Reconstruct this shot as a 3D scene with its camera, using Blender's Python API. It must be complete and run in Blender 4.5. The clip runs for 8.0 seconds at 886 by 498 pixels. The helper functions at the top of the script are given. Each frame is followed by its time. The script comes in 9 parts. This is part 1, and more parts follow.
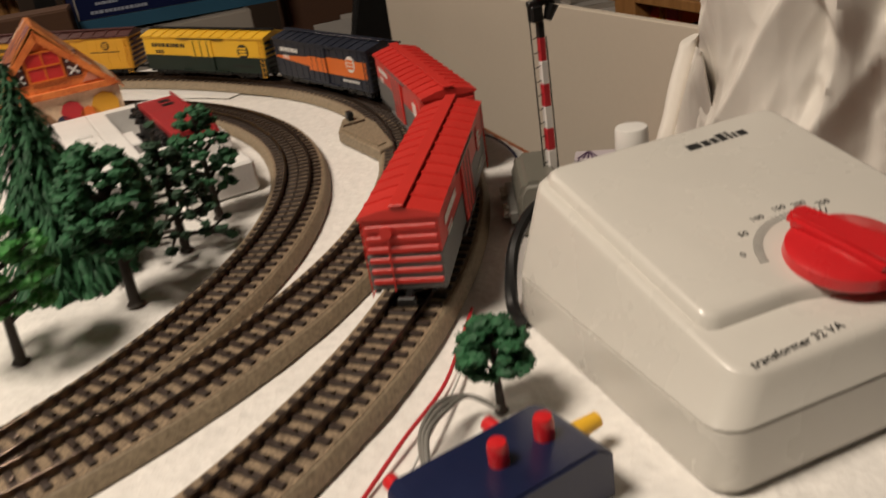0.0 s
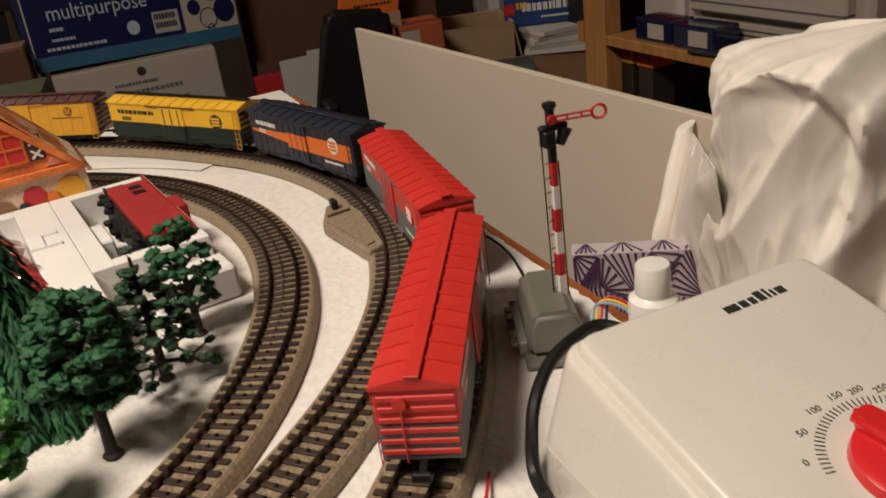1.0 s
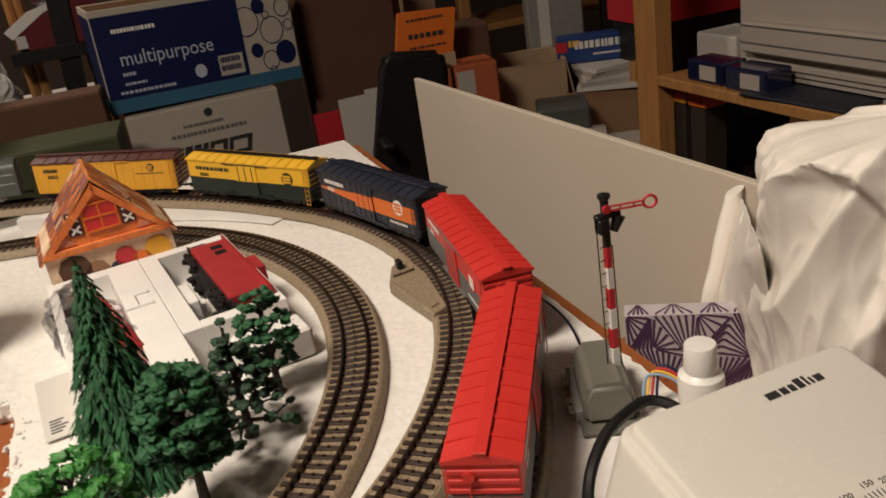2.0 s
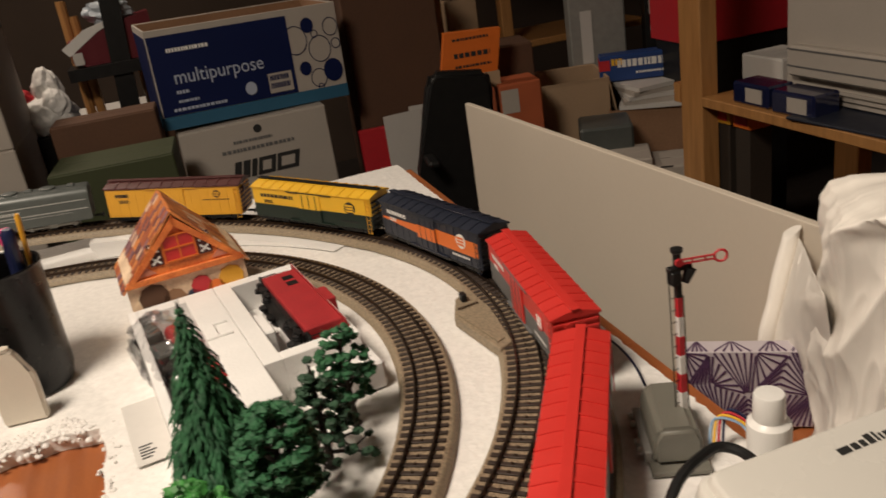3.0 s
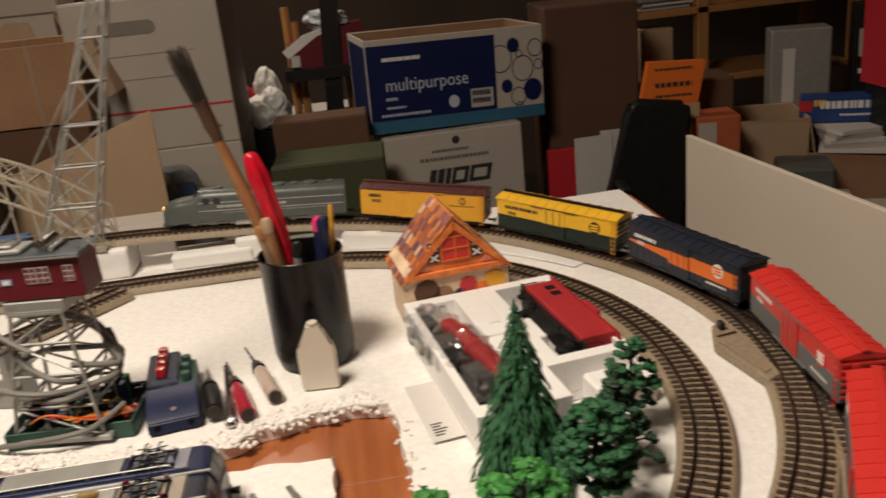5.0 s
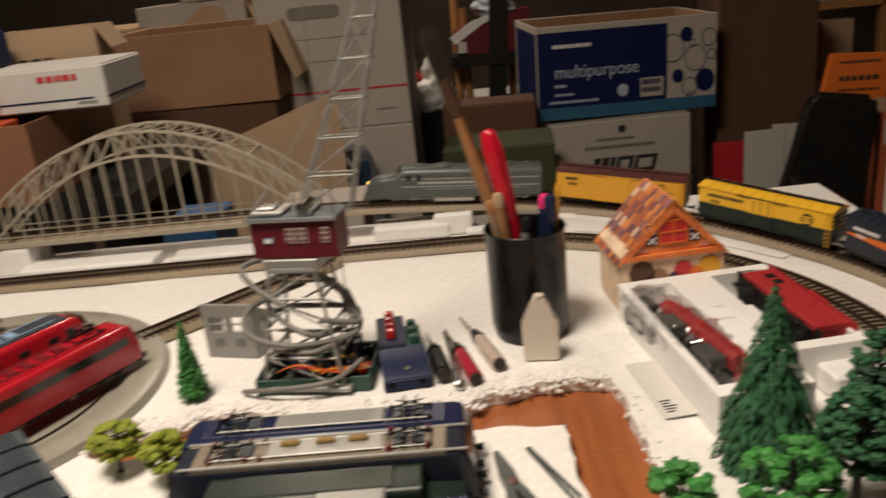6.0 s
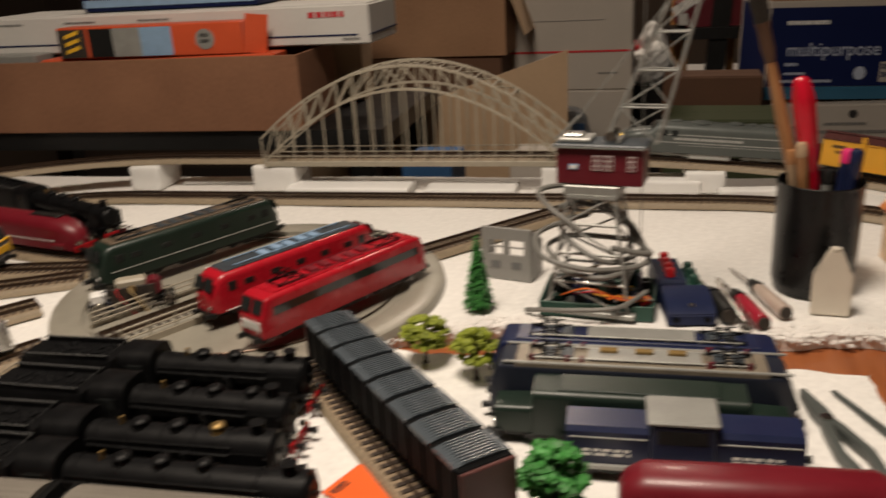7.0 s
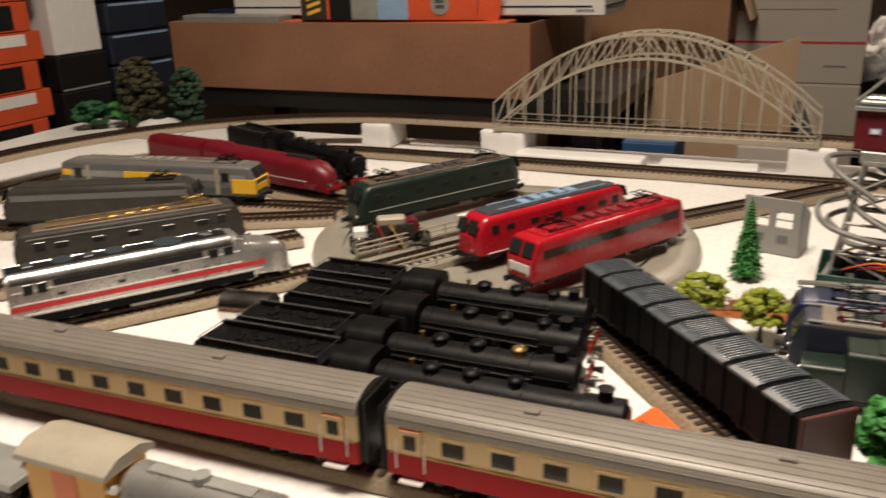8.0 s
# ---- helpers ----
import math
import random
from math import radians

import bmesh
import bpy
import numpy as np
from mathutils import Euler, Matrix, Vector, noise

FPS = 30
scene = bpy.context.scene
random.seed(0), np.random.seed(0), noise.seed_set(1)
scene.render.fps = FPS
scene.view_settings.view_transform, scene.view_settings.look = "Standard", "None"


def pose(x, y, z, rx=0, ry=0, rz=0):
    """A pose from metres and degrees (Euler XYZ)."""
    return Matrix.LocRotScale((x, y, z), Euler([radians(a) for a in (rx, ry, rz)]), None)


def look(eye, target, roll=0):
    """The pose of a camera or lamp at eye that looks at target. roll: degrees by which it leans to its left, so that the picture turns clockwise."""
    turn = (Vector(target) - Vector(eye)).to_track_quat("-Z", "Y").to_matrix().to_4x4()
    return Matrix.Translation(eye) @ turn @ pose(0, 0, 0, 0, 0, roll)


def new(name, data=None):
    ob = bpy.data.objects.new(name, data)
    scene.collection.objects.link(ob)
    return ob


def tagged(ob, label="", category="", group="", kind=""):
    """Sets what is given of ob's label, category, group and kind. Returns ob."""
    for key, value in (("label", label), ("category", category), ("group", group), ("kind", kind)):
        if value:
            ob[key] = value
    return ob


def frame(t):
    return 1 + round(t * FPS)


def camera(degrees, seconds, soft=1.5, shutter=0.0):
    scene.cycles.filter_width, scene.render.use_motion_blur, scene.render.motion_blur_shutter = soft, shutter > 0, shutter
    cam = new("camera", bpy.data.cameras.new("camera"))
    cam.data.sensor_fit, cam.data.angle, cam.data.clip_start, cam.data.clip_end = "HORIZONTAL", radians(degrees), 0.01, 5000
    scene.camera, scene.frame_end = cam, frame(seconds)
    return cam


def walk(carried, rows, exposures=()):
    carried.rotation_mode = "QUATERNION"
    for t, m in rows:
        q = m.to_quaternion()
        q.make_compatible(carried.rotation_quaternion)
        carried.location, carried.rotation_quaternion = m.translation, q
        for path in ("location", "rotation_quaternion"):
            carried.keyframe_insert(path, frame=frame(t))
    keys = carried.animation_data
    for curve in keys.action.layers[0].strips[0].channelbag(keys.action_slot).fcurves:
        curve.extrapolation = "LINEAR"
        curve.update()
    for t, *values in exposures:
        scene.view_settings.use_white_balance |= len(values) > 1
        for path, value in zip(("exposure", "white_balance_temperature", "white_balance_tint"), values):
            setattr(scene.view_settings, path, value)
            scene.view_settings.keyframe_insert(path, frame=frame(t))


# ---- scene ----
cam = camera(56.0, 8.0, soft=1.6, shutter=0.5)
PATH = [
    (0, (0.226, -0.613, 0.185), (0.799, 1.107, -0.66), -8.7),
    (0.5, (0.237, -0.577, 0.208), (0.883, 1.115, -0.639), -8.5),
    (1, (0.231, -0.558, 0.229), (0.901, 1.136, -0.598), -7.7),
    (1.5, (0.219, -0.564, 0.246), (0.86, 1.157, -0.547), -7.6),
    (1.7, (0.22, -0.572, 0.257), (0.83, 1.168, -0.519), -8.1),
    (2.8, (0.205, -0.584, 0.3), (0.733, 1.193, -0.45), -9.1),
    (3, (0.194, -0.585, 0.306), (0.703, 1.202, -0.434), -8.9),
    (3.5, (0.171, -0.583, 0.315), (0.626, 1.222, -0.416), -8.6),
    (4, (0.142, -0.587, 0.325), (0.535, 1.238, -0.393), -7.9),
    (5.5, (0.026, -0.608, 0.342), (0.105, 1.281, -0.309), -5.6),
    (5.7, (0.006, -0.609, 0.344), (0.023, 1.28, -0.314), -5.7),
    (6, (-0.019, -0.623, 0.342), (-0.099, 1.263, -0.318), -6.0),
    (6.2, (-0.046, -0.636, 0.343), (-0.208, 1.242, -0.325), -5.7),
    (6.5, (-0.079, -0.649, 0.334), (-0.333, 1.219, -0.336), -5.1),
    (7, (-0.144, -0.676, 0.318), (-0.572, 1.155, -0.362), -3.3),
    (7.5, (-0.203, -0.694, 0.295), (-0.827, 1.084, -0.377), -2.5),
    (8, (-0.244, -0.716, 0.279), (-1.004, 1.01, -0.388), -1.7),
]
EXPOSURES = [(0, -0.06), (1, 0.12), (3, 0.15), (4, 0.19), (5.5, 0.07), (6.5, -0.1), (7, -0.19), (7.5, 0.08), (8, 0.2)]
walk(cam, [(t, look(eye, target, roll)) for t, eye, target, roll in PATH], EXPOSURES)

# ---- light: one warm ceiling lamp over the layout, one weaker further back ----
world = bpy.data.worlds.new("room_air")
world.use_nodes = True
world.node_tree.nodes["Background"].inputs[0].default_value = (1.0, 0.72, 0.5, 1)
world.node_tree.nodes["Background"].inputs[1].default_value = 0.02
scene.world = world


def lamp(name, place, watts, size, colour, aim=(0, 0, -1)):
    data = bpy.data.lights.new(name, "AREA")
    data.shape, data.size, data.energy, data.color = "DISK", size, watts, colour
    ob = new(name, data)
    ob.matrix_world = look(place, Vector(place) + Vector(aim))
    return ob


lamp("ceiling_lamp_light", (-0.42, -0.42, 1.33), 27.0, 0.5, (1.0, 0.855, 0.70), (0.02, 0.0, -1))
lamp("far_lamp_light", (-0.46, 1.74, 1.33), 12.0, 0.25, (1.0, 0.82, 0.66), (0.0, 0.0, -1))


# ---- materials ----
def mat(name, col, rough=0.5, metal=0.0, var=0.12, scale=60.0, bump=0.08, bscale=500.0, spec=0.5, coat=0.0, alt=None, trans=0.0):
    """A surface with variation at two scales: broad mottling and fine grain with relief."""
    m = bpy.data.materials.new(name)
    m.use_nodes = True
    nt = m.node_tree
    b = nt.nodes["Principled BSDF"]
    b.inputs["Metallic"].default_value = metal
    b.inputs["Specular IOR Level"].default_value = spec
    b.inputs["Coat Weight"].default_value = coat
    b.inputs["Transmission Weight"].default_value = trans
    tc = nt.nodes.new("ShaderNodeTexCoord")
    n1 = nt.nodes.new("ShaderNodeTexNoise")
    n1.inputs["Scale"].default_value, n1.inputs["Detail"].default_value = scale, 5
    n2 = nt.nodes.new("ShaderNodeTexNoise")
    n2.inputs["Scale"].default_value, n2.inputs["Detail"].default_value = bscale, 3
    for n in (n1, n2):
        nt.links.new(tc.outputs["Object"], n.inputs["Vector"])
    ramp = nt.nodes.new("ShaderNodeValToRGB")
    ramp.color_ramp.elements[0].position, ramp.color_ramp.elements[1].position = 0.3, 0.7
    dark = [max(0.0, c * (1 - var)) for c in col]
    light = [min(1.0, c * (1 + var)) for c in (alt or col)]
    ramp.color_ramp.elements[0].color, ramp.color_ramp.elements[1].color = (*dark, 1), (*light, 1)
    add = nt.nodes.new("ShaderNodeMath")
    add.operation = "MULTIPLY_ADD"
    add.inputs[1].default_value, add.inputs[2].default_value = 0.35, 0.0
    nt.links.new(n2.outputs["Fac"], add.inputs[0])
    sm = nt.nodes.new("ShaderNodeMath")
    sm.operation = "MULTIPLY_ADD"
    sm.inputs[1].default_value = 0.65
    nt.links.new(n1.outputs["Fac"], sm.inputs[0])
    nt.links.new(add.outputs[0], sm.inputs[2])
    nt.links.new(sm.outputs[0], ramp.inputs["Fac"])
    nt.links.new(ramp.outputs["Color"], b.inputs["Base Color"])
    rr = nt.nodes.new("ShaderNodeMapRange")
    rr.inputs["To Min"].default_value, rr.inputs["To Max"].default_value = max(0.02, rough - 0.1), min(1.0, rough + 0.1)
    nt.links.new(n1.outputs["Fac"], rr.inputs["Value"])
    nt.links.new(rr.outputs["Result"], b.inputs["Roughness"])
    if bump:
        bp = nt.nodes.new("ShaderNodeBump")
        bp.inputs["Strength"].default_value, bp.inputs["Distance"].default_value = bump, 0.001
        nt.links.new(n2.outputs["Fac"], bp.inputs["Height"])
        nt.links.new(bp.outputs["Normal"], b.inputs["Normal"])
    return m


def wood(name, a, b_, scale=14.0, stretch=(1, 12, 12), rough=0.45):
    m = mat(name, a, rough, alt=b_, var=0.1, bump=0.1, bscale=250)
    nt = m.node_tree
    tc = next(n for n in nt.nodes if n.type == "TEX_COORD")
    mp = nt.nodes.new("ShaderNodeMapping")
    mp.inputs["Scale"].default_value = stretch
    nt.links.new(tc.outputs["Object"], mp.inputs["Vector"])
    for n in nt.nodes:
        if n.type == "TEX_NOISE":
            nt.links.new(mp.outputs["Vector"], n.inputs["Vector"])
    next(n for n in nt.nodes if n.type == "TEX_NOISE").inputs["Scale"].default_value = scale
    return m


M = {
    "snow": mat("white_snow_mat", (0.8, 0.78, 0.75), 0.9, var=0.09, scale=150, bump=0.9, bscale=260),
    "fluff": mat("white_fleece", (0.8, 0.77, 0.74), 0.95, var=0.05, scale=80, bump=0.5, bscale=900),
    "foam": mat("white_styrofoam", (0.82, 0.81, 0.79), 0.75, var=0.04, scale=30, bump=0.35, bscale=420),
    "table": wood("brown_wood_table", (0.26, 0.075, 0.025), (0.36, 0.12, 0.04), 10, (10, 1, 10), 0.35),
    "ballast": mat("speckled_tan_ballast", (0.17, 0.12, 0.075), 0.7, var=0.55, scale=620, bump=0.5, bscale=900, alt=(0.27, 0.2, 0.13)),
    "bedside": mat("tan_trackbed_plastic", (0.23, 0.18, 0.12), 0.6, var=0.28, scale=520, bump=0.3, alt=(0.29, 0.23, 0.155)),
    "tie": mat("dark_brown_sleeper", (0.035, 0.022, 0.016), 0.6, var=0.3, scale=120, bump=0.1),
    "rail": mat("browned_steel_rail", (0.12, 0.085, 0.065), 0.32, 0.9, var=0.3, scale=90, bump=0.05),
    "steel": mat("bright_steel", (0.6, 0.58, 0.55), 0.25, 1.0, var=0.1, scale=60, bump=0.03),
    "greyplastic": mat("grey_green_plastic", (0.16, 0.155, 0.13), 0.45, var=0.06, bump=0.04),
    "board": mat("white_foam_board", (0.6, 0.53, 0.44), 0.8, var=0.03, scale=6, bump=0.05, bscale=200),
    "beige": mat("light_grey_plastic_case", (0.66, 0.64, 0.59), 0.28, var=0.02, scale=20, bump=0.05, bscale=1200),
    "red_knob": mat("glossy_red_plastic", (0.62, 0.02, 0.025), 0.3, var=0.05, bump=0.02, coat=0.3),
    "black": mat("black_plastic", (0.011, 0.011, 0.011), 0.42, var=0.2, bump=0.05, spec=0.3),
    "cup_black": mat("glossy_black_plastic", (0.006, 0.006, 0.0065), 0.3, var=0.4, scale=160, bump=0.12, bscale=700, spec=0.35),
    "box_blue": mat("dark_blue_box_plastic", (0.007, 0.013, 0.05), 0.45, var=0.15, scale=90, bump=0.08, spec=0.25),
    "caboose_red": mat("faded_red_car_paint", (0.36, 0.026, 0.03), 0.5, var=0.15, scale=70, bump=0.06, spec=0.3),
    "smoke_grey": mat("dull_smoke_grey_paint", (0.042, 0.039, 0.034), 0.5, var=0.25, scale=80, bump=0.1, spec=0.25),
    "leaf_brown": mat("brownish_foliage", (0.030, 0.026, 0.010), 0.75, var=0.4, scale=110, bump=0.2, alt=(0.05, 0.05, 0.02)),
    "blackpaint": mat("matt_black_metal", (0.012, 0.012, 0.0125), 0.42, 0.0, var=0.35, scale=90, bump=0.1, bscale=700, spec=0.3),
    "loco_black": mat("satin_black_loco_paint", (0.0055, 0.0055, 0.006), 0.42, 0.0, var=0.4, scale=90, bump=0.2, bscale=600, spec=0.16),
    "yellow": mat("orange_yellow_car_paint", (0.72, 0.36, 0.03), 0.42, var=0.05, bump=0.06),
    "yellow_bright": mat("bright_yellow_car_paint", (0.82, 0.47, 0.03), 0.42, var=0.05, bump=0.06),
    "maroon": mat("dark_maroon_roof_paint", (0.075, 0.02, 0.018), 0.5, var=0.15, bump=0.08),
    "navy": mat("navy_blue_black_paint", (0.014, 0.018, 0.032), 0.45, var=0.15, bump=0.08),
    "orange": mat("orange_stripe_paint", (0.72, 0.16, 0.02), 0.45, var=0.06, bump=0.04),
    "redcar": mat("bright_red_car_paint", (0.6, 0.035, 0.028), 0.42, var=0.06, bump=0.06),
    "greycar": mat("grey_car_paint", (0.13, 0.13, 0.13), 0.5, var=0.08, bump=0.05),
    "darkgreen": mat("dark_green_paint", (0.010, 0.021, 0.015), 0.4, var=0.15, bump=0.06),
    "nyc": mat("dark_grey_loco_paint", (0.085, 0.095, 0.09), 0.38, 0.1, var=0.12, bump=0.06),
    "nyc_light": mat("light_grey_stripe", (0.42, 0.42, 0.4), 0.4, var=0.06, bump=0.03),
    "white": mat("white_paint", (0.8, 0.79, 0.76), 0.5, var=0.04, bump=0.04),
    "ink": mat("black_print", (0.02, 0.02, 0.02), 0.6, var=0.1, bump=0),
    "card": mat("brown_cardboard", (0.26, 0.14, 0.075), 0.85, var=0.1, scale=8, bump=0.15, bscale=160, alt=(0.3, 0.17, 0.095)),
    "card_dark": mat("dark_brown_cardboard", (0.10, 0.048, 0.026), 0.85, var=0.15, scale=8, bump=0.15, bscale=160),
    "card_light": mat("tan_cardboard", (0.42, 0.29, 0.18), 0.85, var=0.08, scale=9, bump=0.12, bscale=160),
    "carton_white": mat("white_cardboard", (0.6, 0.58, 0.55), 0.8, var=0.05, scale=9, bump=0.1, bscale=160),
    "carton_grey": mat("pale_grey_box_board", (0.42, 0.38, 0.335), 0.8, var=0.05, scale=9, bump=0.1, bscale=160),
    "redorange": mat("red_orange_print", (0.62, 0.09, 0.03), 0.45, var=0.1, scale=20, bump=0.04),
    "card_red": mat("reddish_brown_cardboard", (0.21, 0.095, 0.05), 0.85, var=0.1, scale=8, bump=0.15, bscale=160, alt=(0.25, 0.12, 0.065)),
    "blue_print": mat("deep_blue_print", (0.004, 0.010, 0.062), 0.6, var=0.08, scale=10, bump=0.05, spec=0.2),
    "teal_print": mat("blue_teal_print", (0.022, 0.11, 0.2), 0.6, var=0.08, scale=10, bump=0.05),
    "shelf_wood": wood("orange_pine_shelf", (0.36, 0.17, 0.055), (0.46, 0.23, 0.08), 9, (12, 12, 1)),
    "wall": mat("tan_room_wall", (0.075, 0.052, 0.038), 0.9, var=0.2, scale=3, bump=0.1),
    "ceiling": mat("white_ceiling_plaster", (0.6, 0.55, 0.48), 0.95, var=0.05, scale=3, bump=0.2, bscale=90),
    "carpet": mat("dark_carpet", (0.04, 0.03, 0.025), 0.98, var=0.3, scale=30, bump=0.5, bscale=300),
    "leaf_dark": mat("dark_green_plastic_foliage", (0.011, 0.062, 0.028), 0.7, var=0.4, scale=110, bump=0.2, alt=(0.025, 0.12, 0.045)),
    "leaf_deep": mat("blackish_green_foliage", (0.01, 0.035, 0.016), 0.7, var=0.4, scale=110, bump=0.2, alt=(0.02, 0.062, 0.03)),
    "leaf_mid": mat("green_foliage", (0.025, 0.14, 0.025), 0.55, var=0.4, scale=110, bump=0.2, alt=(0.05, 0.24, 0.045)),
    "leaf_lime": mat("yellow_green_foliage", (0.16, 0.2, 0.012), 0.6, var=0.3, scale=110, bump=0.2, alt=(0.26, 0.3, 0.025)),
    "bark": mat("dark_brown_bark", (0.03, 0.022, 0.016), 0.7, var=0.3, scale=200, bump=0.3),
    "chrome": mat("polished_silver", (0.62, 0.62, 0.62), 0.2, 1.0, var=0.08, scale=40, bump=0.03),
    "glassdark": mat("dark_window", (0.02, 0.022, 0.022), 0.12, var=0.2, bump=0),
    "cream": mat("cream_paint", (0.64, 0.47, 0.24), 0.42, var=0.05, bump=0.05),
    "coachred": mat("carmine_coach_paint", (0.33, 0.010, 0.014), 0.5, var=0.08, bump=0.05, spec=0.15),
    "locored": mat("glossy_red_loco_paint", (0.42, 0.009, 0.020), 0.28, var=0.05, bump=0.03, coat=0.2),
    "crimson": mat("crimson_loco_paint", (0.15, 0.007, 0.015), 0.4, var=0.12, bump=0.05, coat=0.1),
    "cobalt": mat("dark_blue_loco_paint", (0.012, 0.018, 0.058), 0.32, var=0.1, bump=0.04),
    "roofgrey": mat("grey_coach_roof", (0.2, 0.18, 0.155), 0.42, 0.1, var=0.08, scale=40, bump=0.06),
    "slate": mat("slate_grey_roof_panel", (0.040, 0.050, 0.060), 0.4, var=0.12, bump=0.05),
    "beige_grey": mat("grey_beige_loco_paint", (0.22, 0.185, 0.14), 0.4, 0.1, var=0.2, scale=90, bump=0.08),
    "roof_brown": mat("brown_loco_roof", (0.13, 0.095, 0.065), 0.5, var=0.3, scale=120, bump=0.1),
    "navy_gloss": mat("glossy_navy_wrapping", (0.01, 0.014, 0.05), 0.12, var=0.2, scale=30, bump=0.4, bscale=90, coat=0.6),
    "folder_blue": mat("bright_blue_print", (0.014, 0.05, 0.2), 0.5, var=0.1, scale=20, bump=0.04),
    "orange_dim": mat("dull_orange_card", (0.42, 0.10, 0.035), 0.7, var=0.15, scale=12, bump=0.06),
    "blue_wrap": mat("blue_plastic_wrapping", (0.02, 0.06, 0.14), 0.3, var=0.3, scale=30, bump=0.4, bscale=80, coat=0.3),
    "lime_grey": mat("pale_grey_metal", (0.34, 0.34, 0.32), 0.4, 0.3, var=0.12, bump=0.05),
    "bridge_tan": mat("grey_tan_bridge_plastic", (0.36, 0.32, 0.25), 0.5, var=0.12, scale=60, bump=0.06),
    "brass": mat("dull_brass", (0.32, 0.21, 0.08), 0.45, 0.8, var=0.25, scale=150, bump=0.1),
    "cabred": mat("dark_red_cab_paint", (0.13, 0.012, 0.02), 0.4, var=0.08, bump=0.05),
    "cable_grey": mat("grey_cable", (0.17, 0.165, 0.15), 0.5, var=0.1, bump=0.05),
    "skyblue": mat("pale_blue_paint", (0.25, 0.38, 0.55), 0.35, var=0.12, bump=0.05),
    "pink": mat("pink_plastic", (0.75, 0.03, 0.18), 0.4, var=0.05, bump=0),
    "woodstick": wood("stained_wooden_stick", (0.3, 0.13, 0.05), (0.42, 0.21, 0.09), 30, (8, 8, 1)),
    "teal_box": mat("blue_green_box", (0.02, 0.07, 0.05), 0.5, var=0.1, bump=0.03),
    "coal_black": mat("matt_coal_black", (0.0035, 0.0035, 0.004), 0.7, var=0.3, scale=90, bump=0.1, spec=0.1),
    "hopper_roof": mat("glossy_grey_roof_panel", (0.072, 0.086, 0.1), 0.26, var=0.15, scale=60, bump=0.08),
    "silver_paint": mat("silver_grey_paint", (0.5, 0.49, 0.47), 0.28, 0.7, var=0.06, bump=0.04),
    "cloth": mat("white_plastic_bag", (0.82, 0.78, 0.72), 0.5, var=0.04, scale=12, bump=0.15, bscale=120),
    "concrete": mat("concrete_grey_plastic", (0.29, 0.27, 0.225), 0.35, var=0.12, scale=50, bump=0.1),
    "purple": mat("purple_print", (0.07, 0.03, 0.08), 0.6, var=0.1, bump=0),
    "redplain": mat("plain_red", (0.5, 0.02, 0.03), 0.5, var=0.08, bump=0.03),
    "headlamp": mat("warm_lens", (0.9, 0.6, 0.1), 0.3, var=0.05, bump=0),
    "olive": mat("olive_green_box", (0.04, 0.05, 0.018), 0.7, var=0.1, bump=0.05),
}
hl = M["headlamp"].node_tree.nodes["Principled BSDF"]
hl.inputs["Emission Color"].default_value, hl.inputs["Emission Strength"].default_value = (1, 0.6, 0.12, 1), 2.0


# ---- building blocks ----
def thing(name, m, label, category, group="", kind=""):
    ob = new(name)
    ob.empty_display_size = 0.02
    ob.matrix_world = m
    return tagged(ob, label, category, group, kind)


def mesh_of(bm, name, smooth=None):
    bmesh.ops.recalc_face_normals(bm, faces=bm.faces)
    me = bpy.data.meshes.new(name)
    bm.to_mesh(me)
    bm.free()
    if smooth is not None:
        me.set_sharp_from_angle(angle=radians(smooth))
        for p in me.polygons:
            p.use_smooth = True
    return me


def part(name, bm, material, parent, label="", m=None, smooth=35):
    me = bm if isinstance(bm, bpy.types.Mesh) else mesh_of(bm, name, smooth)
    mats = material if isinstance(material, (list, tuple)) else [material]
    if not me.materials:
        for k in mats:
            me.materials.append(M[k] if isinstance(k, str) else k)
    ob = new(name, me)
    if parent is not None:
        ob.parent = parent
    if m is not None:
        ob.matrix_basis = m
    return tagged(ob, label) if label else ob


def box(bm, x0, x1, y0, y1, z0, z1, bev=0.0, m=None, mi=0, seg=1):
    r = bmesh.ops.create_cube(bm, size=1)
    vs = r["verts"]
    bmesh.ops.scale(bm, vec=(x1 - x0, y1 - y0, z1 - z0), verts=vs)
    bmesh.ops.translate(bm, vec=((x0 + x1) / 2, (y0 + y1) / 2, (z0 + z1) / 2), verts=vs)
    fs = set(f for v in vs for f in v.link_faces)
    if bev:
        es = list(set(e for v in vs for e in v.link_edges))
        g = bmesh.ops.bevel(bm, geom=es, offset=bev, segments=seg, affect="EDGES", profile=0.5)
        fs = set(f for f in g["faces"]) | set(f for f in fs if f.is_valid)
        vs = list(set(v for f in fs for v in f.verts))
    for f in fs:
        f.material_index = mi
    if m is not None:
        bmesh.ops.transform(bm, matrix=m, verts=vs)
    return vs


def B(*args, **kw):
    bm = bmesh.new()
    box(bm, *args, **kw)
    return bm


def cyl(bm, a, b, r0, r1=None, seg=12, mi=0, caps=True):
    a, b = Vector(a), Vector(b)
    d = b - a
    r = bmesh.ops.create_cone(bm, cap_ends=caps, cap_tris=False, segments=seg, radius1=r0, radius2=r0 if r1 is None else r1, depth=d.length)
    m = Matrix.Translation((a + b) / 2) @ d.to_track_quat("Z", "Y").to_matrix().to_4x4()
    bmesh.ops.transform(bm, matrix=m, verts=r["verts"])
    if mi:
        for f in set(f for v in r["verts"] for f in v.link_faces):
            f.material_index = mi
    return r["verts"]


def C(*args, **kw):
    bm = bmesh.new()
    cyl(bm, *args, **kw)
    return bm


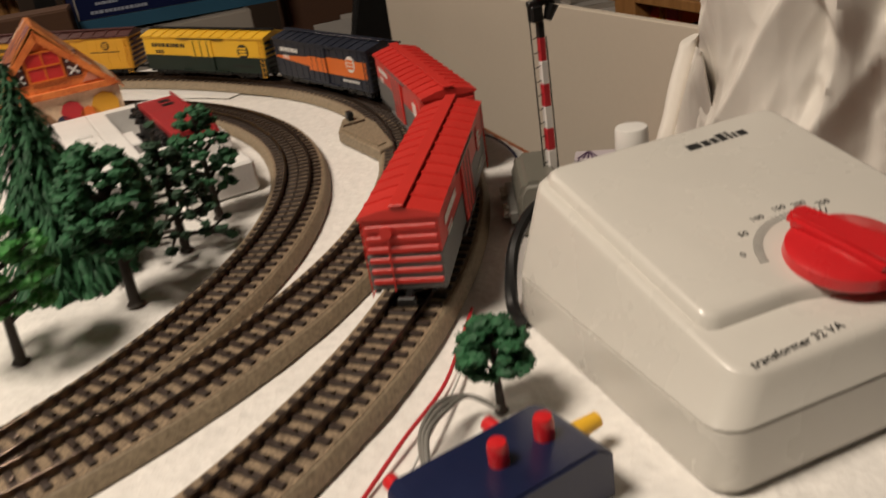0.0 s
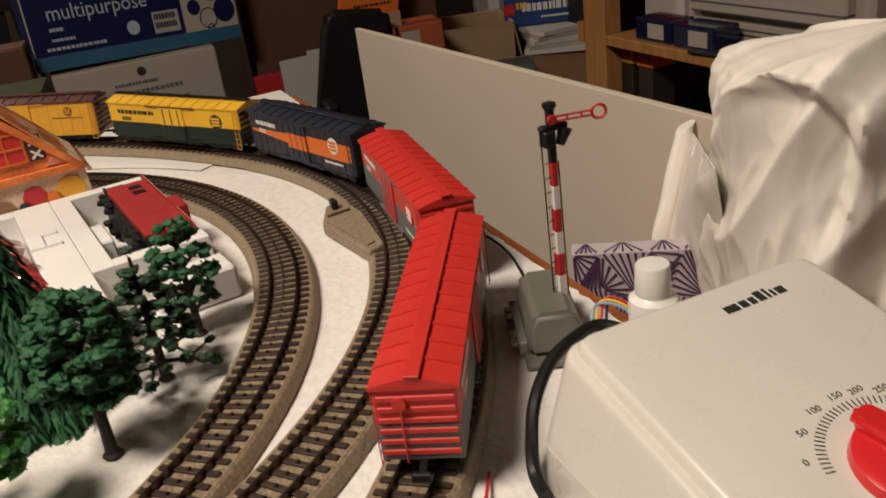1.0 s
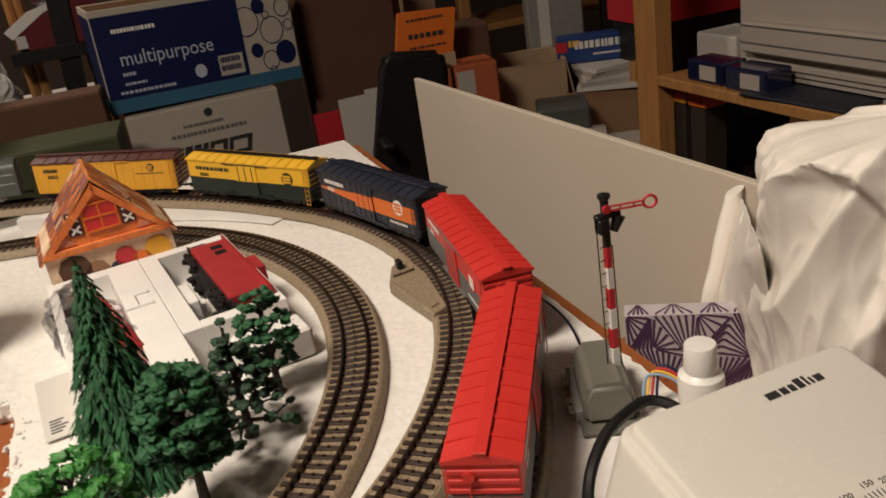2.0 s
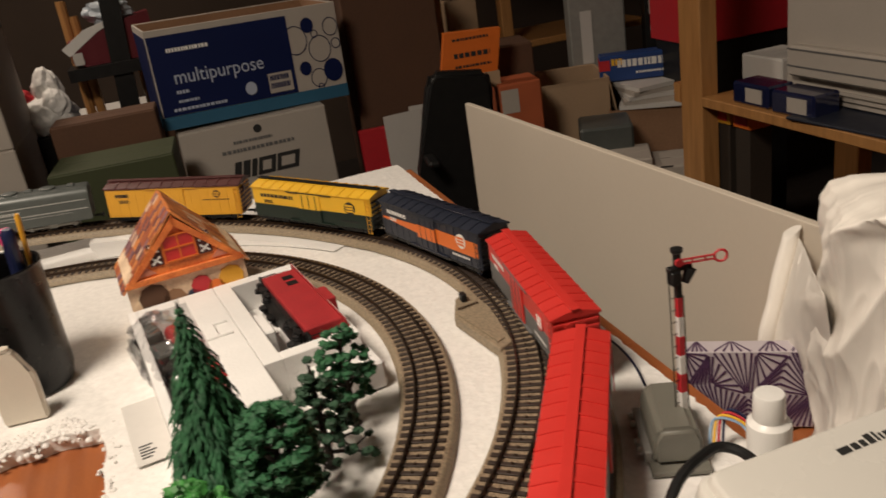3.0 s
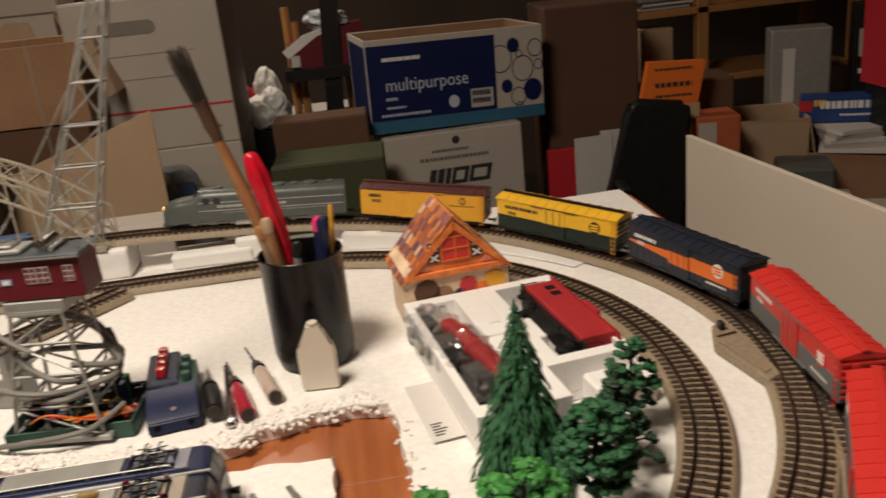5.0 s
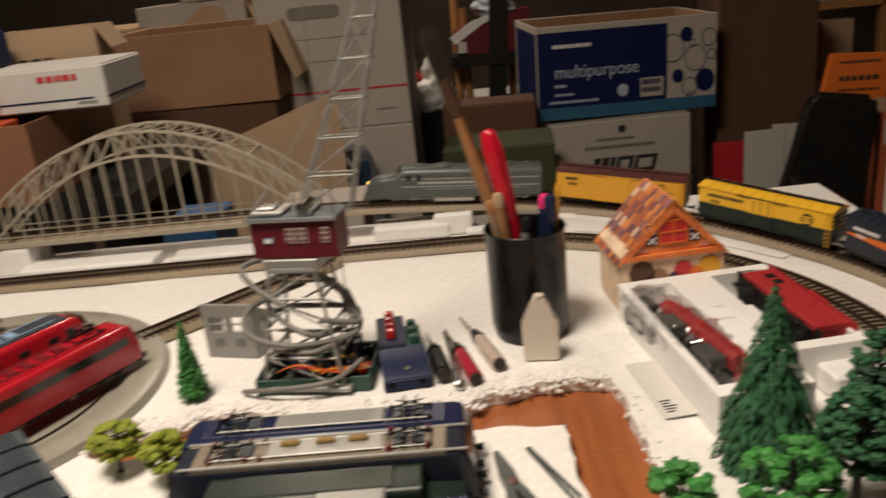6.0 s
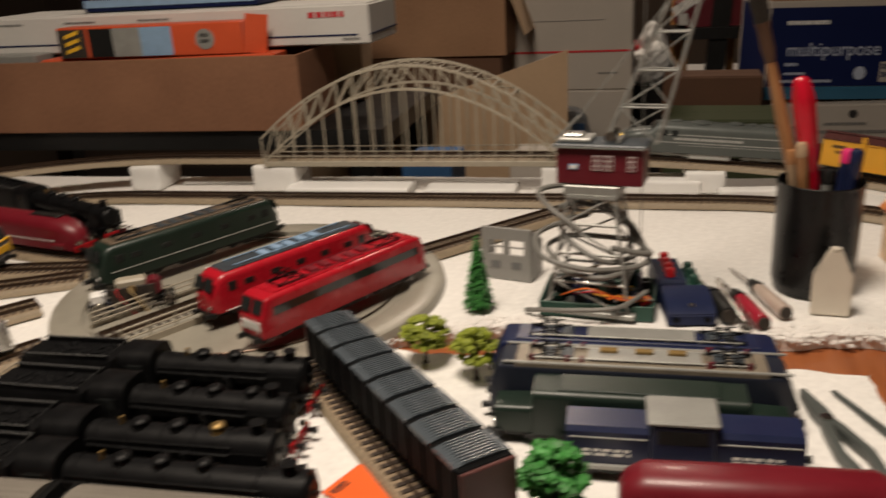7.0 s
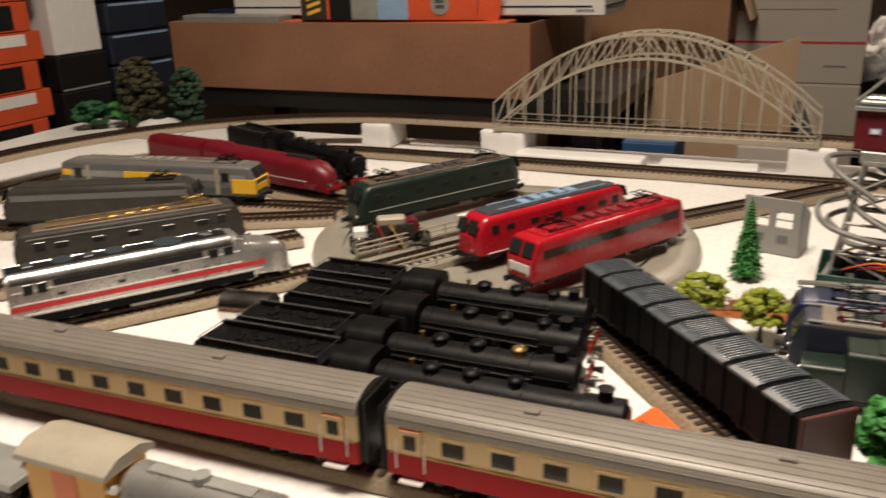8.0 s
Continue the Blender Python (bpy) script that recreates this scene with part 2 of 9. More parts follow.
def lathe(bm, prof, seg=24, m=None, mi=0):
    rings = []
    for r, z in prof:
        rings.append([bm.verts.new((r * math.cos(k * 2 * math.pi / seg), r * math.sin(k * 2 * math.pi / seg), z)) for k in range(seg)])
    for a, b in zip(rings, rings[1:]):
        for k in range(seg):
            f = bm.faces.new((a[k], a[(k + 1) % seg], b[(k + 1) % seg], b[k]))
            f.material_index = mi
    for ring in (rings[0], rings[-1]):
        bm.faces.new(ring).material_index = mi
    if m is not None:
        bmesh.ops.transform(bm, matrix=m, verts=[v for r in rings for v in r])


def prism(bm, outline, a, b, axis="x", mi=0):
    """A closed outline of pairs pulled straight from a to b along an axis."""
    put = {"x": lambda s, p: (s, p[0], p[1]), "y": lambda s, p: (p[0], s, p[1]), "z": lambda s, p: (p[0], p[1], s)}[axis]
    lo = [bm.verts.new(put(a, p)) for p in outline]
    hi = [bm.verts.new(put(b, p)) for p in outline]
    n = len(outline)
    fs = [bm.faces.new(lo), bm.faces.new(hi)]
    fs += [bm.faces.new((lo[k], lo[(k + 1) % n], hi[(k + 1) % n], hi[k])) for k in range(n)]
    for f in fs:
        f.material_index = mi
    return lo + hi


def loft(bm, sections, mi=0, caps=True):
    """Skins a row of closed outlines of equal length, each a list of points."""
    rows = [[bm.verts.new(p) for p in s] for s in sections]
    n = len(rows[0])
    fs = []
    for a, b in zip(rows, rows[1:]):
        fs += [bm.faces.new((a[k], a[(k + 1) % n], b[(k + 1) % n], b[k])) for k in range(n)]
    if caps:
        fs += [bm.faces.new(rows[0]), bm.faces.new(rows[-1])]
    for f in fs:
        f.material_index = mi


def tube(bm, pts, r, seg=6, mi=0, taper=1.0):
    pts = [Vector(p) for p in pts]
    rows, n = [], len(pts)
    for i, p in enumerate(pts):
        d = (pts[min(i + 1, n - 1)] - pts[max(i - 1, 0)]).normalized()
        u = d.cross(Vector((0.13, 0.31, 0.94))).normalized()
        w = d.cross(u)
        rr = r * (1 + (taper - 1) * i / (n - 1))
        rows.append([p + (u * math.cos(k * 2 * math.pi / seg) + w * math.sin(k * 2 * math.pi / seg)) * rr for k in range(seg)])
    loft(bm, rows, mi)


def bezier(p0, p1, p2, p3, n=12):
    p0, p1, p2, p3 = map(Vector, (p0, p1, p2, p3))
    return [p0 * (1 - t) ** 3 + p1 * 3 * t * (1 - t) ** 2 + p2 * 3 * t * t * (1 - t) + p3 * t ** 3 for t in [k / n for k in range(n + 1)]]


def smooth_line(pts, n=6):
    """A smooth line through all the points."""
    pts = [Vector(p) for p in pts]
    out = []
    for i in range(len(pts) - 1):
        a, b, c, d = pts[max(i - 1, 0)], pts[i], pts[i + 1], pts[min(i + 2, len(pts) - 1)]
        for k in range(n):
            t = k / n
            out.append(0.5 * ((2 * b) + (c - a) * t + (2 * a - 5 * b + 4 * c - d) * t * t + (3 * b - a - 3 * c + d) * t ** 3))
    return out + [pts[-1]]


def writing(words, size, material, parent, m, name="lettering", depth=0.0002, align="LEFT"):
    cu = bpy.data.curves.new(name, "FONT")
    cu.body, cu.size, cu.extrude, cu.align_x, cu.resolution_u = words, size, depth, align, 3
    tmp = bpy.data.objects.new(name, cu)
    scene.collection.objects.link(tmp)
    me = bpy.data.meshes.new_from_object(tmp.evaluated_get(bpy.context.evaluated_depsgraph_get()))
    bpy.data.objects.remove(tmp)
    me.materials.clear()
    return part(name, me, material, parent, m=m)


def at(x, y, z=0.0, rz=0.0, rx=0.0, ry=0.0):
    return pose(x, y, z, rx, ry, rz)


def along(x0, y0, x1, y1, z=0.0):
    """A pose midway between two points, its x axis along them."""
    return pose((x0 + x1) / 2, (y0 + y1) / 2, z, 0, 0, math.degrees(math.atan2(y1 - y0, x1 - x0)))


# ---- room ----
part("floor", B(-3.2, 3.0, -2.2, 3.4, -0.80, -0.75), "carpet", None)
tagged(bpy.data.objects["floor"], "dark carpet floor of the cluttered room", "floor", kind="structure")
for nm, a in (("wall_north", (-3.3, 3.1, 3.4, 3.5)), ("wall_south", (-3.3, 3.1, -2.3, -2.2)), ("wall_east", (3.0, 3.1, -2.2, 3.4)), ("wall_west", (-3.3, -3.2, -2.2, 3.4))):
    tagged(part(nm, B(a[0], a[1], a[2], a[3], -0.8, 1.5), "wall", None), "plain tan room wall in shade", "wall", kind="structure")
tagged(part("ceiling", B(-3.3, 3.1, -2.3, 3.5, 1.45, 1.55), "ceiling", None), "plain white plaster ceiling", "ceiling", kind="structure")
for place in ((-0.42, -0.42), (-0.46, 1.74)):
    fix = thing("ceiling_lamp", at(place[0], place[1], 1.45) @ Matrix.Diagonal((1.75, 1.75, 1, 1)), "round metal ceiling lamp that lights the layout", "lamp")
    bm = bmesh.new()
    lathe(bm, [(0.02, 0.0), (0.06, -0.01), (0.14, -0.06), (0.15, -0.1), (0.147, -0.1), (0.135, -0.062), (0.05, -0.02), (0.02, -0.015)])
    part("shade", bm, "white", fix)

# ---- table: wooden top on four legs ----
TX0, TX1, TY0, TY1 = -1.50, 0.475, -0.56, 0.50
table = thing("table", at((TX0 + TX1) / 2, (TY0 + TY1) / 2, -0.75), "large reddish-brown wooden table under a white snow mat", "table")
w, d = (TX1 - TX0) / 2, (TY1 - TY0) / 2
n_plank = 9
for k in range(n_plank):
    y0 = -d + 2 * d * k / n_plank
    part("plank", B(-w, w, y0 + 0.0004, y0 + 2 * d / n_plank - 0.0004, 0.712, 0.736, bev=0.0012), "table", table)
for sx in (-1, 1):
    for sy in (-1, 1):
        part("leg", B(sx * (w - 0.08) - 0.03, sx * (w - 0.08) + 0.03, sy * (d - 0.08) - 0.03, sy * (d - 0.08) + 0.03, 0, 0.712, bev=0.004), "table", table)
part("apron", B(-w + 0.06, w - 0.06, -d + 0.05, -d + 0.07, 0.63, 0.712), "table", table)
part("apron", B(-w + 0.06, w - 0.06, d - 0.07, d - 0.05, 0.63, 0.712), "table", table)


# ---- snow mat: white sheet with an uneven cut where the table shows ----
def in_gap(x, y):
    e = 0.006 * noise.noise(Vector((x * 40, y * 40, 3))) + 0.004 * noise.noise(Vector((x * 110, y * 110, 7)))
    top = -0.012 + 0.012 * math.sin(x * 23 + 0.5) + e - (0.012 if x < -0.03 else 0.0)
    low = -0.066 + e
    if -0.345 < x < 0.045 and low < y < top:
        return True
    right = 0.085 + 0.1 * max(0.0, min(1.0, (-y - 0.0) / 0.3)) * 0.12 + e
    return 0.037 + e + 0.03 * max(0, -y - 0.1) < x < right and -0.27 < y < top


def snow_mat():
    step = 0.006
    nx, ny = int((TX1 - TX0 - 0.024) / step), int((TY1 - TY0 - 0.02) / step)
    bm = bmesh.new()
    grid = {}

    def v(i, j, low):
        if (i, j, low) not in grid:
            x, y = TX0 + 0.005 + i * step, TY0 + 0.01 + j * step
            z = -0.0012 + 0.0012 * noise.noise(Vector((x * 9, y * 9, 0))) + 0.0005 * noise.noise(Vector((x * 55, y * 55, 2)))
            jx = 0.002 * noise.noise(Vector((x * 160, y * 160, 5)))
            grid[(i, j, low)] = bm.verts.new((x + jx, y - jx, -0.0135 if low else z))
        return grid[(i, j, low)]

    inside = [[not in_gap(TX0 + 0.005 + (i + 0.5) * step, TY0 + 0.01 + (j + 0.5) * step) for j in range(ny)] for i in range(nx)]
    for i in range(nx):
        for j in range(ny):
            if not inside[i][j]:
                continue
            bm.faces.new((v(i, j, 0), v(i + 1, j, 0), v(i + 1, j + 1, 0), v(i, j + 1, 0)))
            for di, dj, a, b in ((-1, 0, (0, 0), (0, 1)), (1, 0, (1, 1), (1, 0)), (0, -1, (1, 0), (0, 0)), (0, 1, (0, 1), (1, 1))):
                ii, jj = i + di, j + dj
                if not (0 <= ii < nx and 0 <= jj < ny) or not inside[ii][jj]:
                    p, q = (i + a[0], j + a[1]), (i + b[0], j + b[1])
                    bm.faces.new((v(*p, 0), v(*q, 0), v(*q, 1), v(*p, 1)))
    rim = [v_ for v_ in bm.verts if any(abs((e.verts[0].co - e.verts[1].co).z) > 0.008 for e in v_.link_edges) and -0.36 < v_.co.x < 0.12 and -0.29 < v_.co.y < 0.03]
    for _ in range(4):
        moved = {}
        for v_ in rim:
            nb = [e.other_vert(v_) for e in v_.link_edges if abs((e.verts[0].co - e.verts[1].co).z) < 0.004 and any(abs((q.verts[0].co - q.verts[1].co).z) > 0.008 for q in e.other_vert(v_).link_edges)]
            if len(nb) >= 2:
                c = sum((n_.co for n_ in nb), Vector()) / len(nb)
                moved[v_] = (v_.co.x + (c.x - v_.co.x) * 0.6, v_.co.y + (c.y - v_.co.y) * 0.6)
        for v_, (x, y) in moved.items():
            v_.co.x, v_.co.y = x, y
    ob = part("snow_mat", bm, "snow", None, smooth=50)
    tagged(ob, "white snow mat spread over the table with ragged cut", "mat", kind="structure")
    # fluffy rim along the cut, out of small soft puffs
    rnd = random.Random(4)
    ico = bmesh.new()
    bmesh.ops.create_icosphere(ico, subdivisions=2, radius=1)
    puff_points = [v_.co.copy() for v_ in ico.verts]
    puff_faces = [[v_.index for v_ in f.verts] for f in ico.faces]
    ico.free()
    bm = bmesh.new()
    for i in range(nx):
        for j in range(ny):
            x, y = TX0 + 0.005 + (i + 0.5) * step, TY0 + 0.01 + (j + 0.5) * step
            if not inside[i][j] or not (-0.36 < x < 0.12 and -0.28 < y < 0.02):
                continue
            near = min((abs(di) + abs(dj) for di in (-3, -2, -1, 0, 1, 2, 3) for dj in (-3, -2, -1, 0, 1, 2, 3)
                        if 0 <= i + di < nx and 0 <= j + dj < ny and not inside[i + di][j + dj]), default=99)
            back = y > -0.05 or x > 0.07
            if not back or near > 3:
                continue
            if x > 0.07 and near > 1:
                continue
            for _ in range(5 if x > 0.07 else 16 if near < 2 else 11 if near < 3 else 5):
                spread = 0.0020 if x > 0.07 else 0.0034
                q = Vector((x + rnd.gauss(0, spread), y + rnd.gauss(0, spread), rnd.uniform(-0.008, 0.0) if near < 2 else rnd.uniform(-0.0022, -0.0004)))
                r = rnd.uniform(0.0012, 0.0027) * (0.75 if x > 0.07 else 1)
                ks = [bm.verts.new(q + Vector((d.x, d.y, d.z * 0.8)) * r * (1 + 0.55 * noise.noise((q + d * r) * 420) + 0.25 * noise.noise((q + d * r) * 1100))) for d in puff_points]
                for f in puff_faces:
                    bm.faces.new([ks[u] for u in f])
    ob = part("fleece_edge", bm, "fluff", None, smooth=180)
    tagged(ob, "fluffy white fleece along the torn edge of the mat", "fleece", kind="stuff")


snow_mat()


# ---- track ----
def loop_line(r, cl, cr, cy, s):
    """Place and heading on an oval, s metres from the foot of its right bend, against the clock."""
    arc, st = math.pi * r, cr - cl
    s %= 2 * (arc + st)
    if s < arc:
        a = -math.pi / 2 + s / r
        return cr + r * math.cos(a), cy + r * math.sin(a), a + math.pi / 2
    s -= arc
    if s < st:
        return cr - s, cy + r, math.pi
    s -= st
    if s < arc:
        a = math.pi / 2 + s / r
        return cl + r * math.cos(a), cy + r * math.sin(a), a + math.pi / 2
    s -= arc
    return cl + s, cy - r, 0.0


R_IN, CL, CR = 0.357, -0.82, -0.037
R_OUT, CLO, CRO, CYO = 0.446, -0.775, -0.03, -0.01
LEN_IN = 2 * (math.pi * R_IN + CR - CL)
LEN_OUT = 2 * (math.pi * R_OUT + CRO - CLO)
S_RISE = R_OUT * radians(122)
S_TOP = math.pi * R_OUT + 0.18
S_DOWN = math.pi * R_OUT + (CRO - CLO) + R_OUT * radians(120)


def outer_height(s):
    s %= LEN_OUT
    ease = lambda t: t * t * (3 - 2 * t)
    if s < S_RISE:
        return 0.0
    if s < S_TOP:
        t = (s - S_RISE) / (S_TOP - S_RISE)
        return 0.037 * (0.6 * t + 0.4 * ease(t))
    if s < S_DOWN:
        return 0.037
    t = min(1.0, (s - S_DOWN) / 0.7)
    return 0.037 * (1 - ease(t))


def inner_line(s):
    x, y, h = loop_line(R_IN, CL, CR, 0.0, s)
    return Vector((x, y, 0.0)), h


def outer_line(s):
    x, y, h = loop_line(R_OUT, CLO, CRO, CYO, s)
    return Vector((x, y, outer_height(s))), h


def branch_line(s):
    """The curved branch that leaves the outer oval and joins the inner one."""
    r = 0.3807
    a = radians(35.6) - s / r
    cx, cy = CRO + (R_OUT - r) * math.cos(radians(35.6)), CYO + (R_OUT - r) * math.sin(radians(35.6))
    return Vector((cx + r * math.cos(a), cy + r * math.sin(a), -0.0005)), a - math.pi / 2


def straight_line(x0, y0, x1, y1, z=0.0):
    h, n = math.atan2(y1 - y0, x1 - x0), math.hypot(x1 - x0, y1 - y0)
    return (lambda s: (Vector((x0 + math.cos(h) * s, y0 + math.sin(h) * s, z)), h)), n


BED = 0.0075
RAIL_TOP = 0.0112
tie_mesh = mesh_of(B(-0.0017, 0.0017, -0.0152, 0.0152, -0.0005, 0.0012, bev=0.0003), "sleeper", 40)


def lay_track(label, line, s0, s1, near=None, name="track", closed=False, bed=True, step=0.012):
    """Roadbed, two rails, studs and sleepers along a line."""
    n = max(2, int((s1 - s0) / step))
    ss = [s0 + (s1 - s0) * k / n for k in range(n + 1)]
    p0, h0 = line((s0 + s1) / 2)
    base = thing(name, Matrix.Translation(p0), label, "track")
    inv = -p0

    def sweep(outline):
        bm = bmesh.new()
        rows = []
        for s in ss:
            p, h = line(s)
            side = Vector((-math.sin(h), math.cos(h), 0))
            rows.append([p + inv + side * a + Vector((0, 0, b)) for a, b in outline])
        loft(bm, rows, caps=not closed)
        return bm

    if bed:
        part("roadbed", sweep([(-0.0205, 0.0004), (-0.0182, BED - 0.001), (-0.0172, BED - 0.0003), (0.0172, BED - 0.0003), (0.0182, BED - 0.001), (0.0205, 0.0004)]), "bedside", base)
        part("ballast", sweep([(-0.0168, BED - 0.002), (-0.0168, BED), (0.0168, BED), (0.0168, BED - 0.002)]), "ballast", base)
    for sd in (-1, 1):
        c = sd * 0.00825
        part("rail", sweep([(c - 0.0007, BED + 0.0008), (c - 0.0005, BED + 0.0014), (c - 0.0005, RAIL_TOP - 0.001), (c - 0.0007, RAIL_TOP), (c + 0.0007, RAIL_TOP), (c + 0.0005, RAIL_TOP - 0.001), (c + 0.0005, BED + 0.0014), (c + 0.0007, BED + 0.0008)]), "rail", base)
    rest = bmesh.new()
    studs = bmesh.new()
    count = 0
    k, gap = 0, 0.0078
    while s0 + k * gap < s1:
        p, h = line(s0 + k * gap)
        m = Matrix.Translation(p + inv + Vector((0, 0, BED))) @ Matrix.Rotation(h, 4, "Z")
        if near and near(p) and count < 300:
            count += 1
            part("sleeper", tie_mesh, "tie", base, m=m)
        else:
            vs = bmesh.ops.create_cube(rest, size=1, matrix=m @ Matrix.Diagonal((0.0034, 0.0304, 0.0024, 1)))["verts"]
        bmesh.ops.create_cube(studs, size=1, matrix=m @ Matrix.Translation((0, 0, 0.0016)) @ Matrix.Diagonal((0.0016, 0.0012, 0.0012, 1)))
        k += 1
    if len(rest.verts):
        tagged(part("sleeper_row", rest, "tie", base, smooth=None), kind="stuff")
    tagged(part("contact_studs", studs, "rail", base, smooth=None), kind="stuff")
    return base


lay_track("inner oval of model railway track with dark sleepers on tan roadbed", inner_line, 0, LEN_IN, lambda p: p.x > -0.02, closed=True)
lay_track("outer oval of model railway track that climbs on white blocks", outer_line, 0, LEN_OUT, lambda p: p.x > 0.02, closed=True)
lay_track("curved branch track between the two ovals", branch_line, 0.06, 0.83, lambda p: True)


# ---- turnout motor housings beside the branch points ----
def turnout_box(m, label):
    t = thing("turnout_motor", m, label, "turnout motor")
    bm = bmesh.new()
    prism(bm, [(0.014, 0.050), (-0.002, 0.040), (-0.014, 0.009), (-0.003, -0.060), (0.010, -0.054), (0.017, 0.010)], 0.0004, 0.0092, axis="z")
    bmesh.ops.bevel(bm, geom=list(bm.edges), offset=0.0008, segments=1, affect="EDGES")
    part("housing", bm, "bedside", t)
    bm = bmesh.new()
    prism(bm, [(-0.0105, 0.009), (-0.0005, -0.050), (0.006, -0.047), (0.006, 0.006)], 0.0092, 0.0102, axis="z")
    part("housing_lid", bm, "bedside", t)
    part("lever", B(0.0, 0.005, 0.028, 0.036, 0.0092, 0.0165, bev=0.001), "black", t)
    one = mesh_of(B(-0.0009, 0.0009, -0.0011, 0.0011, 0.0092, 0.0106), "terminal_slot", None)
    for k in range(7):
        part("terminal_slot", one, "rail", t, m=at(-0.006 + k * 0.0027, 0.0185 + 0.0004 * k, 0))


turnout_box(at(0.372, -0.020, 0), "tan turnout motor housing with small black lever")


# ---- white foam blocks under the climbing track ----
def foam_block(m, size, label="rough white styrofoam block under the raised track", bev=0.003, seed=0):
    sx, sy, sz = size
    t = thing("foam_block", m, label, "foam block", "foam blocks under the track")
    bm = bmesh.new()
    box(bm, -sx / 2, sx / 2, -sy / 2, sy / 2, 0, sz, bev=bev, seg=2)
    bmesh.ops.subdivide_edges(bm, edges=[e for e in bm.edges if e.calc_length() > 0.008], cuts=4, use_grid_fill=True)
    for v in bm.verts:
        if v.co.z > 0.001:
            v.co += Vector((noise.noise(v.co * 60 + Vector((seed, 0, 0))), noise.noise(v.co * 60 + Vector((0, seed, 4))), 0.6 * noise.noise(v.co * 60 + Vector((4, 0, seed))))) * 0.0009
    part("block", bm, "foam", t, smooth=50)


def track_wedge(s0, s1, n, half, label):
    """A long tapered foam support that follows the line."""
    p0, _ = outer_line((s0 + s1) / 2)
    t = thing("foam_ramp", Matrix.Translation((p0.x, p0.y, 0)), label, "foam ramp")
    bm = bmesh.new()
    rows = []
    for k in range(n + 1):
        p, h = outer_line(s0 + (s1 - s0) * k / n)
        side = Vector((-math.sin(h), math.cos(h), 0))
        q = Vector((p.x - p0.x, p.y - p0.y, 0))
        j = 0.0015 * noise.noise(Vector((k * 0.7, 1, 0)))
        top = max(0.0005, p.z - 0.0006)
        rows.append([q - side * half, q - side * (half - j) + Vector((0, 0, top)), q + side * (half + j) + Vector((0, 0, top)), q + side * half])
    loft(bm, rows)
    part("ramp", bm, "foam", t, smooth=30)


track_wedge(S_RISE + 0.02, math.pi * R_OUT - 0.10, 16, 0.036, "white styrofoam ramp under the climbing outer track")
for k, deg in enumerate((74, 92)):
    p, h = outer_line(R_OUT * radians(90 + deg))
    foam_block(Matrix.Translation((p.x, p.y, 0)) @ Matrix.Rotation(h, 4, "Z"), (0.05, 0.062, max(0.01, p.z - 0.0006)), seed=k)
for k, (x, wd) in enumerate(((-0.228, 0.056), (-0.640, 0.066), (-0.846, 0.048))):
    foam_block(at(x, 0.436, -0.0005), (wd, 0.064, 0.0372), seed=k + 5)
for k, (x, y, a, b, hgt) in enumerate(((-0.10, 0.425, 0.10, 0.045, 0.018), (-0.525, 0.404, 0.18, 0.05, 0.012), (-0.352, 0.410, 0.125, 0.05, 0.010), (-0.74, 0.456, 0.13, 0.03, 0.005), (0.02, 0.395, 0.1, 0.02, 0.012))):
    foam_block(at(x, y, -0.0005, 2 * k - 3), (a, b, hgt), "flat white styrofoam slab lying behind the inner track", seed=k + 11)

# ---- rolling stock: x along the vehicle, z up from the top of the rail ----
cache = {}


def shared(key, build, smooth=35):
    if key not in cache:
        bm = bmesh.new()
        build(bm)
        cache[key] = mesh_of(bm, key, smooth)
    return cache[key]


def wheel_mesh(r):
    def go(bm):
        prof = [(0.0012, -0.0014), (r, -0.0014), (r, -0.0004), (r * 0.9, -0.0002), (r * 0.88, 0.0012), (r * 0.55, 0.001), (r * 0.3, 0.0018), (0.0012, 0.0018)]
        lathe(bm, prof, 16, pose(0, 0, 0, 90))
    return shared("wheel%d" % round(r * 10000), go)


def bogie(parent, x, base=0.024, r=0.0052, frame="black", wheels="blackpaint", wid=0.0125):
    fr = bmesh.new()
    for s in (-1, 1):
        y = s * wid
        box(fr, -base / 2 - 0.006, base / 2 + 0.006, y - 0.0008, y + 0.0008, r - 0.0012, r + 0.0016, bev=0.0003)
        for ax in (-base / 2, base / 2):
            box(fr, ax - 0.0022, ax + 0.0022, y - 0.0014, y + 0.0014, r - 0.0024, r + 0.0024, bev=0.0005)
        box(fr, -0.005, 0.005, y - 0.0012, y + 0.0012, r - 0.002, r + 0.0035, bev=0.0005)
    box(fr, -0.004, 0.004, -wid, wid, r + 0.001, r + 0.004)
    b = part("bogie", fr, frame, parent, m=at(x, 0, 0))
    for ax in (-base / 2, base / 2):
        for s in (-1, 1):
            part("wheel", wheel_mesh(r), wheels, b, m=at(ax, s * 0.0085, r, 0 if s < 0 else 180))
    return b


def coupler(parent, x, z=0.0075, mat_="black"):
    bm = bmesh.new()
    sx = 1 if x > 0 else -1
    box(bm, min(0, sx * 0.009), max(0, sx * 0.009), -0.0014, 0.0014, -0.001, 0.001)
    box(bm, min(sx * 0.008, sx * 0.0105), max(sx * 0.008, sx * 0.0105), -0.004, 0.004, -0.0022, 0.0022, bev=0.0006)
    part("coupler", bm, mat_, parent, m=at(x, 0, z))


